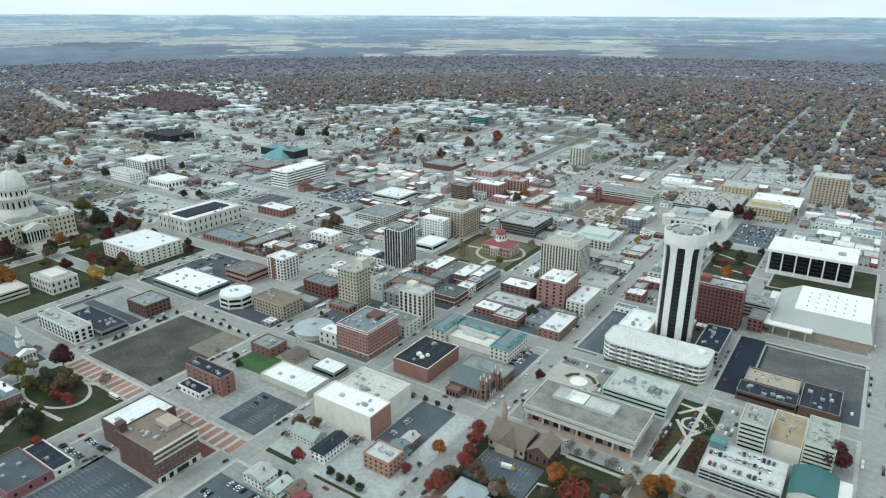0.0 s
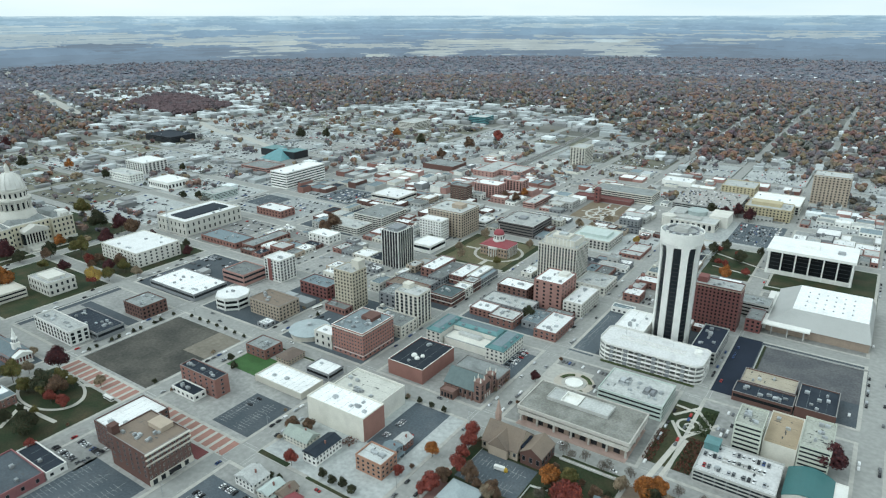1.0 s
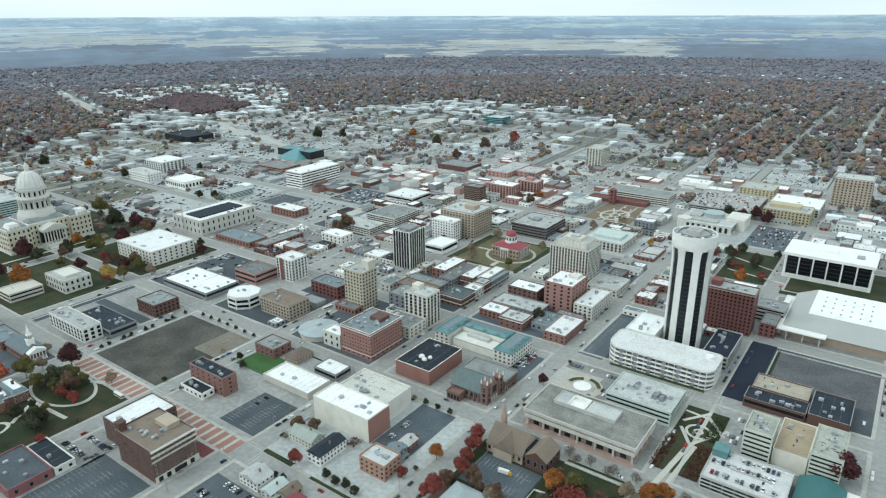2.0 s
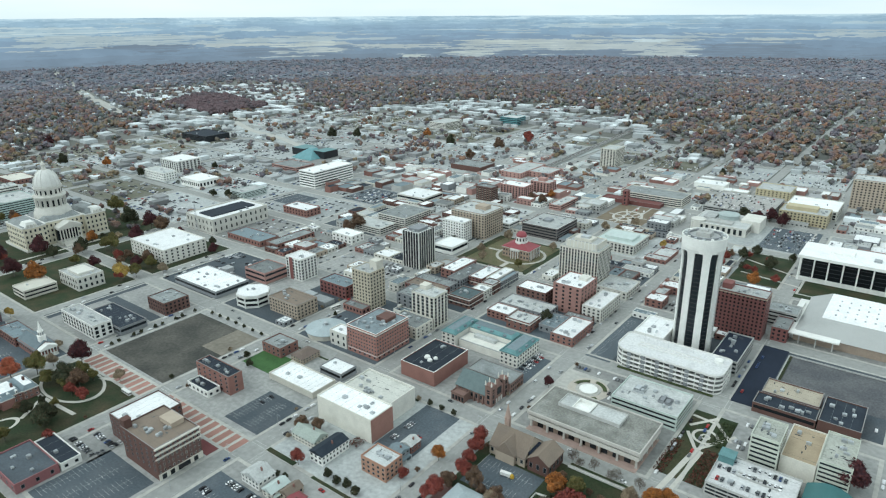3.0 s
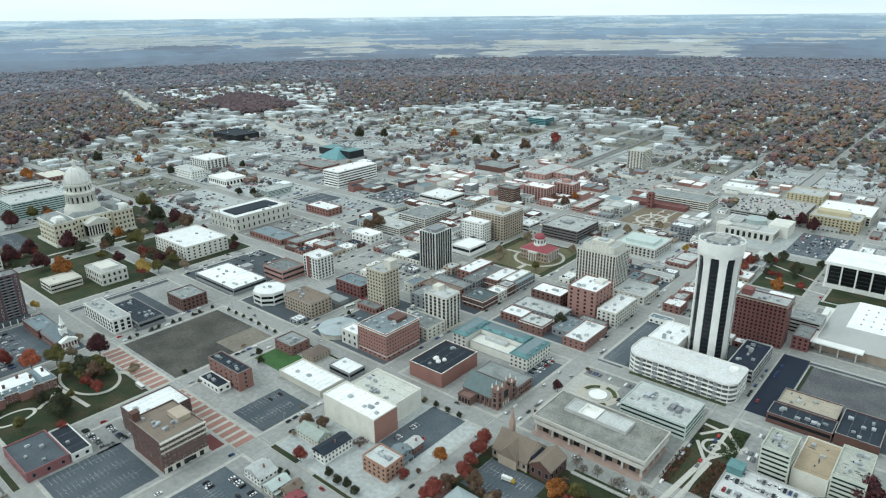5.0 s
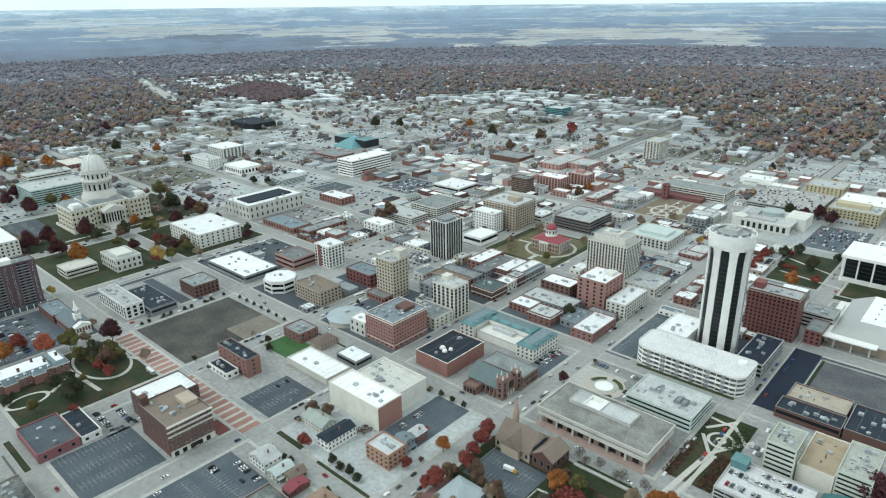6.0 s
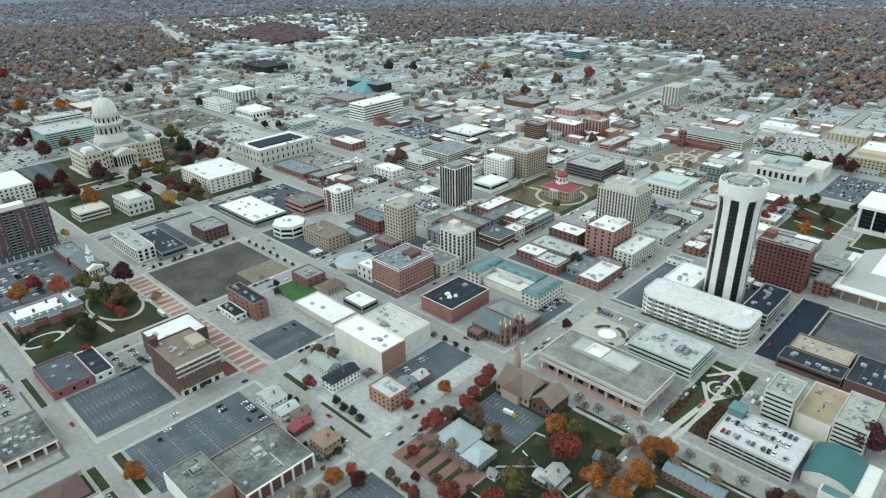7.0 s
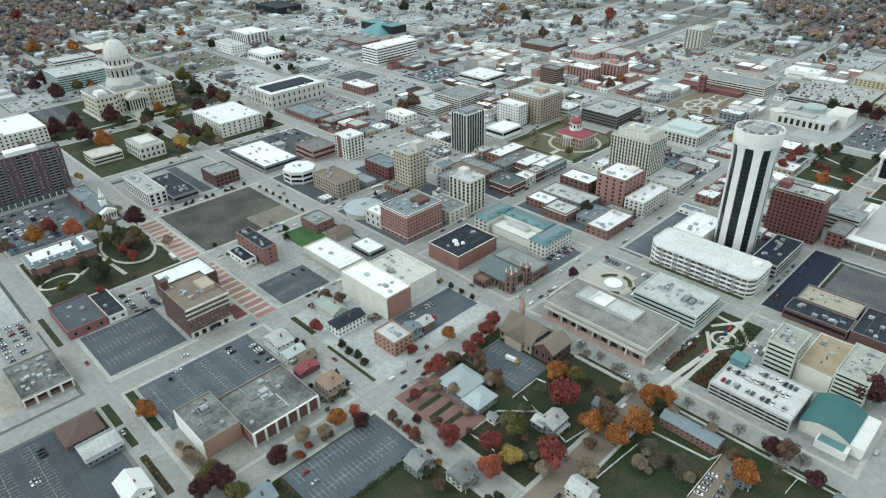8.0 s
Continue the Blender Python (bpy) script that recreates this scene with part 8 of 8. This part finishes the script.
def plant_woods():
    px, py = sector(36000, 700, 3000)
    out = ~inside(px, py, TOWN_EDGE) & (~inside(px, py, INDUSTRY) | (wrng.rand(len(px)) < 0.16))
    d = drift(px, py, 170, 2.0)
    r = np.hypot(px - CENTRE[0], py - CENTRE[1])
    keep = out & (wrng.rand(len(px)) < np.clip(1.9 - d * 2.3 + (r - 1200) / 2600, 0.10, 1))
    for k in SUBURB_X:
        keep &= (np.abs(px - k) > 9) | (r > 2300)
    for k in SUBURB_Y:
        keep &= (np.abs(py - k) > 9) | (r > 2300)
    for (ax, ay), (bx, by) in zip(HIGHWAY, HIGHWAY[1:]):
        t = np.clip(((px - ax) * (bx - ax) + (py - ay) * (by - ay)) / ((bx - ax) ** 2 + (by - ay) ** 2), 0, 1)
        keep &= np.hypot(px - ax - t * (bx - ax), py - ay - t * (by - ay)) > 38
    keep &= ~inside(px, py, COPSE)
    px, py, r = px[keep], py[keep], r[keep]
    rad = 3.6 + 5.6 * wrng.rand(len(px)) ** 1.3
    cx, cy = wrng.uniform(-1830, -1350, 1500), wrng.uniform(500, 800, 1500)
    hit = inside(cx, cy, COPSE)
    cx, cy = cx[hit], cy[hit]
    scatter("copse", cx, cy, wrng.uniform(5, 9, len(cx)), woods_mat("plum_copse", [(0.115, 0.085, 0.095), (0.14, 0.10, 0.105), (0.10, 0.095, 0.105)], 14.0, 0.01), "dark plum-brown copse by the industrial yards", level=2)
    edge = r + wrng.uniform(-500, 500, len(r))
    a, b, c = r < 1750, (r >= 1750) & (edge < 2250), (r >= 1750) & (edge >= 2250)
    scatter("woods", px[a], py[a], rad[a], WOODS, "mixed autumn trees round houses at the town's edge", level=2, fine=2)
    scatter("woods", px[b], py[b], rad[b], WOODS, "autumn woods and gardens past the town's edge", level=2)
    scatter("woods", px[c], py[c], rad[c] * 1.1, MIDWOOD, "distant bare and rust-brown woods, blued by painted haze")
    px, py = sector(13000, 2950, 4275)
    keep = wrng.rand(len(px)) < np.clip(1.8 - 1.7 * drift(px, py, 160, 5.0), 0.1, 1)
    scatter("far_woods", px[keep], py[keep], wrng.uniform(5.5, 10, keep.sum()), FARWOOD, "farthest grey and rust trees before the plain, blued by painted haze", 0.8)
    lane = Shape()
    for k, (p, q) in enumerate(zip(HIGHWAY, HIGHWAY[1:])):
        lane.bar(*p, *q, 30, 0, 1.2 + 0.02 * k)
    setting("highway", lane, PAVE, "pale highway cut through far woods", "road")
    px, py = sector(17000, 300, 2200, -90, 16)
    keep = inside(px, py, TOWN_EDGE) & ((py > 330) | (px < -480))
    d = drift(px, py, 120, 7.0)
    keep &= (wrng.rand(len(px)) < np.where(d < 0.40, 0.9, np.where(d < 0.55, 0.16, 0.06))) & (np.abs(px + 572) + np.abs(py + 283) > 60) & np.array([free(x - 3, x + 3, y - 3, y + 3) for x, y in zip(px, py)])
    for k in NS:
        keep &= np.abs(px - k) > 9
    for k in EW:
        keep &= np.abs(py - k) > 9
    scatter("town_trees", px[keep], py[keep], wrng.uniform(2.4, 6.0, keep.sum()), WOODS, "scattered autumn trees between town blocks", category="trees", level=2, fine=2)


plant_woods()


def suburb_streets():
    """Narrow residential streets under the trees past the town's blocks."""
    lanes = Shape()
    for x in SUBURB_X:
        for k in range(60):
            y = -300 + 45 * k
            far = math.hypot(x - CENTRE[0], y - CENTRE[1])
            if 900 < far < 2300 and not inside(np.array([x]), np.array([y + 22.0]), TOWN_EDGE)[0] and not inside(np.array([x]), np.array([y + 22.0]), INDUSTRY)[0]:
                lanes.box(x - 4.5, x + 4.5, y, y + 45, 0, 0.25)
    for y in SUBURB_Y:
        for k in range(70):
            x = -2300 + 45 * k
            far = math.hypot(x - CENTRE[0], y - CENTRE[1])
            if 900 < far < 2300 and not inside(np.array([x + 22.0]), np.array([y]), TOWN_EDGE)[0] and not inside(np.array([x + 22.0]), np.array([y]), INDUSTRY)[0]:
                lanes.box(x, x + 45, y - 4.5, y + 4.5, 0, 0.22)
    setting("suburb_street", lanes, ROADM, "pale residential streets among autumn trees", "road")


suburb_streets()


def canopy():
    """The farthest woods as one bumpy canopy, open over fields and along the highway."""
    aa = np.radians(np.arange(-84, 14, 0.22))
    rr = np.arange(2500, 4300, 13.0)
    A, R = np.meshgrid(aa, rr, indexing="ij")
    A, R = A + wrng.uniform(-0.0012, 0.0012, A.shape), R + wrng.uniform(-4, 4, R.shape)
    x, y = CENTRE[0] + R * np.sin(A), CENTRE[1] + R * np.cos(A)
    z = 7.5 + 3.0 * waves(x / 60, y / 60, 21) + 2.2 * waves(x / 24, y / 24, 22) + wrng.uniform(-1.2, 1.2, x.shape)
    z *= np.clip((R - 2500) / 200, 0.05, 1)
    gap = waves(x / 330, y / 190, 23) + 0.5 * waves(x / 90, y / 90, 24)
    z = np.where(gap > 0.78, -1.0, z)
    for (ax, ay), (bx, by) in zip(HIGHWAY, HIGHWAY[1:]):
        t = np.clip(((x - ax) * (bx - ax) + (y - ay) * (by - ay)) / ((bx - ax) ** 2 + (by - ay) ** 2), 0, 1)
        z = np.where(np.hypot(x - ax - t * (bx - ax), y - ay - t * (by - ay)) < 34, -1.0, z)
    z = np.where(inside(x.ravel(), y.ravel(), INDUSTRY).reshape(x.shape), -1.0, z)
    n, m = x.shape
    at = np.arange(n * m).reshape(n, m)
    f = np.stack([at[:-1, :-1], at[:-1, 1:], at[1:, 1:], at[1:, :-1]], -1).reshape(-1, 4)[:, ::-1]
    me = bpy.data.meshes.new("far_woods")
    me.from_pydata(np.stack([x, y, z], -1).reshape(-1, 3).tolist(), [], f.tolist())
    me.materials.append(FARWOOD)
    tagged(new("far_woods", me), "farthest grey and rust woods before the plain, blued by painted haze", "woods", kind="stuff")


canopy()


def far_houses():
    """Roofs of many houses and sheds among the woods."""
    groups = [Shape(), Shape(), Shape()]
    for x0, x1, y0, y1 in FARBOX:
        groups[wrng.choice([0, 1, 1, 2, 2])].box(x0, x1, y0, y1, 0, wrng.uniform(3.5, 7))
    px, py = sector(4600, 900, 3300)
    out = ~inside(px, py, TOWN_EDGE)
    ind = inside(px, py, INDUSTRY)
    for x, y, o in zip(px, py, out & ~ind):
        if not o or wrng.rand() < 0.25:
            continue
        w, d, h = wrng.uniform(7, 14), wrng.uniform(7, 14), wrng.uniform(5, 8.5)
        s = groups[wrng.choice([0, 1, 1, 2])]
        s.box(x - w / 2, x + w / 2, y - d / 2, y + d / 2, 0, h)
        s.gable(x - w / 2, x + w / 2, y - d / 2, y + d / 2, h, h + 3, "x" if wrng.rand() < 0.5 else "y", over=0.4)
    qx, qy = sector(6500, 900, 2900)
    hit = inside(qx, qy, INDUSTRY) & ~inside(qx, qy, COPSE)
    for x, y in list(zip(qx[hit], qy[hit]))[:230]:
        w, d, h = wrng.uniform(10, 70), wrng.uniform(10, 34), wrng.uniform(4, 9)
        groups[wrng.choice([0, 0, 2])].box(x - w / 2, x + w / 2, y - d / 2, y + d / 2, 0, h)
    tx, ty = sector(5000, 700, 2300)
    hit = inside(tx, ty, TOWN_EDGE) & ((ty > 815) | (tx < -1190))
    for x, y in list(zip(tx[hit], ty[hit]))[:300]:
        w, d, h = wrng.uniform(10, 45), wrng.uniform(10, 34), wrng.uniform(4, 10)
        groups[wrng.choice([0, 1, 1, 2])].box(x - w / 2, x + w / 2, y - d / 2, y + d / 2, 0, h)
    for s, m, t in zip(groups, (mat("far_white_roofs", (0.62, 0.65, 0.66), island=True, rand=0.3), mat("far_grey_houses", (0.44, 0.465, 0.47), island=True, rand=0.5), mat("far_brown_houses", (0.29, 0.295, 0.295), island=True, rand=0.4)), ("white", "grey", "brown")):
        tagged(part("far_houses", s, m), f"many far {t} roofs and walls among the trees", "houses", kind="stuff")


far_houses()


FIELDS = [(-68.2, -63.9, 1.36, 2.23), (-63.8, -56.1, 1.56, 2.18), (-57.8, -46.3, 1.87, 2.4), (-50.5, -46.2, 2.4, 3.06), (-55.8, -52.3, 1.14, 1.44), (-47.6, -44.9, 1.5, 1.68), (-44.0, -38.1, 2.48, 2.84), (-40.5, -38.6, 3.23, 3.55), (-74.0, -61.4, 1.0, 1.43),
          (-52.3, -46.8, 3.26, 3.35), (-74.0, -68.9, 1.02, 1.59), (-36.7, -17.7, 2.22, 3.65), (-25.0, -21.4, 3.4, 3.72), (-18.4, -13.8, 1.79, 1.91), (-8.3, -2.3, 1.7, 2.05), (-28.3, -18.9, 1.03, 1.25), (-12.7, -8.3, 2.15, 2.31), (-19.9, -17.3, 3.43, 3.7)]
BRIGHT = [(-22.2, -19.8, 2.25, 2.48), (-16.9, -15.6, 3.38, 3.53)]
COPSES = [(-33.6, -21.5, 3.11, 3.72), (-38.1, -36.2, 2.85, 3.26), (-16.6, -10.3, 2.57, 3.47), (-55.4, -50.9, 2.58, 3.2), (-62.8, -58.7, 2.18, 2.71)]


# Self-lit colour for the far plain, with its haze already mixed in.
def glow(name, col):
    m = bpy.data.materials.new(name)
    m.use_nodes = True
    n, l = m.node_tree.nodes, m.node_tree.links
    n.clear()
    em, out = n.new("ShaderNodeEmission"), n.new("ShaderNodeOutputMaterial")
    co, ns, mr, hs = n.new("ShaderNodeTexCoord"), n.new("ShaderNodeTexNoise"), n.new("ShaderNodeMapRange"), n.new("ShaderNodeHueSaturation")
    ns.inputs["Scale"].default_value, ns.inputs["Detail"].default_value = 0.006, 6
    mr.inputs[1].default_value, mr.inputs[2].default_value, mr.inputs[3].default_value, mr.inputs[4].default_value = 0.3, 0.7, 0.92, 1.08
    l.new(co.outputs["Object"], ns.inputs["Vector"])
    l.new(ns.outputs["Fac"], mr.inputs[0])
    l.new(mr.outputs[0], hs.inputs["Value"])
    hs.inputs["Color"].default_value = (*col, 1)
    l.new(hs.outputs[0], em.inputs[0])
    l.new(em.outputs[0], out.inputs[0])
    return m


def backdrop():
    """Plain distance: the far plain rising to the horizon, with woods and fields. Haze is painted in as glowing bands,
    palest at the skyline.
    """
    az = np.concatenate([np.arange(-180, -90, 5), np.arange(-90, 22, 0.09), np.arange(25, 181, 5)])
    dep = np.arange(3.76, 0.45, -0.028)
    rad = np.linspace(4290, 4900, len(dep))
    D, A = np.meshgrid(dep, az, indexing="ij")
    R = np.repeat(rad[:, None], len(az), 1)
    # the skyline climbs a little to the west
    lift = 0.36 * np.clip((-15 - A) / 59, 0, 1) * np.clip((2.4 - D) / 1.8, 0, 1)
    x, y = CENTRE[0] + R * np.sin(np.radians(A)), CENTRE[1] + R * np.cos(np.radians(A))
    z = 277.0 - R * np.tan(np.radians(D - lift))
    n, m = D.shape
    at = np.arange(n * m).reshape(n, m)
    f = np.stack([at[:-1, :-1], at[:-1, 1:], at[1:, 1:], at[1:, :-1]], -1).reshape(-1, 4)
    a, d = (A[:-1, :-1] + A[1:, 1:]) / 2, (D[:-1, :-1] + D[1:, 1:]) / 2
    aa = a + 1.6 * waves(a * 0.35, d * 8, 1) + 0.6 * waves(a * 1.4, d * 26, 2)
    dd = d + 0.07 * waves(a * 0.5, d * 2, 3) + 0.05 * waves(a * 1.7, d * 8, 4) + 0.03 * waves(a * 5, d * 20, 5)
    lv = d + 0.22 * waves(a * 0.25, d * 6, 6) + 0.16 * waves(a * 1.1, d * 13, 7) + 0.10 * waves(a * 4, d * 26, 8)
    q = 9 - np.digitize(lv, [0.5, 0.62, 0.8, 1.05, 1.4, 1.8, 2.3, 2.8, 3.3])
    step = np.where(d > 2.2, 10, np.where(d > 1.5, 11, 12))
    hole = waves(a * 0.3, d * 17, 9) + 0.5 * waves(a * 1.3, d * 34, 10)
    for p in FIELDS:
        q = np.where((aa > p[0]) & (aa < p[1]) & (dd > p[2]) & (dd < p[3]) & (hole > -0.55), step + (hole > 0.45) * 3, q)
    thin = (d > 0.75) & (d < 2.5) & (waves(a * 0.16, d * 11, 11) + 0.35 * waves(a * 1.2, d * 24, 12) > 0.62)
    q = np.where(thin & (q < 10), step, q)
    for p in BRIGHT:
        q = np.where((aa > p[0]) & (aa < p[1]) & (dd > p[2]) & (dd < p[3]), 15, q)
    for p in COPSES:
        q = np.where((aa > p[0]) & (aa < p[1]) & (dd > p[2]) & (dd < p[3]) & (hole < 0.9), np.where(hole > 0.2, 1, 0), q)
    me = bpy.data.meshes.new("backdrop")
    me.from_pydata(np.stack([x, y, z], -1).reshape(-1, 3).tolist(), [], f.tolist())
    # emission steps, from near woods to the painted haze at the skyline
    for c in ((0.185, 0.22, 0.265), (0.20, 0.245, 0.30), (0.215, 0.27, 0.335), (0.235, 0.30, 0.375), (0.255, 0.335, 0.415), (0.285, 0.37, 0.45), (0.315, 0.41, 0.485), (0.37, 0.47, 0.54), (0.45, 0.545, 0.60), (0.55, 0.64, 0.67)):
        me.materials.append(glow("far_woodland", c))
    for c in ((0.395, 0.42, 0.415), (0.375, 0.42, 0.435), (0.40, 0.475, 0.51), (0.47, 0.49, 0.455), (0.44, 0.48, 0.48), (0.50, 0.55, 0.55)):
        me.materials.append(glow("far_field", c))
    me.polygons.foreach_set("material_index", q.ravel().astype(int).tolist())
    tagged(new("backdrop", me), "glowing blue-grey plain with pale fields and painted haze on the horizon", "backdrop", kind="structure")


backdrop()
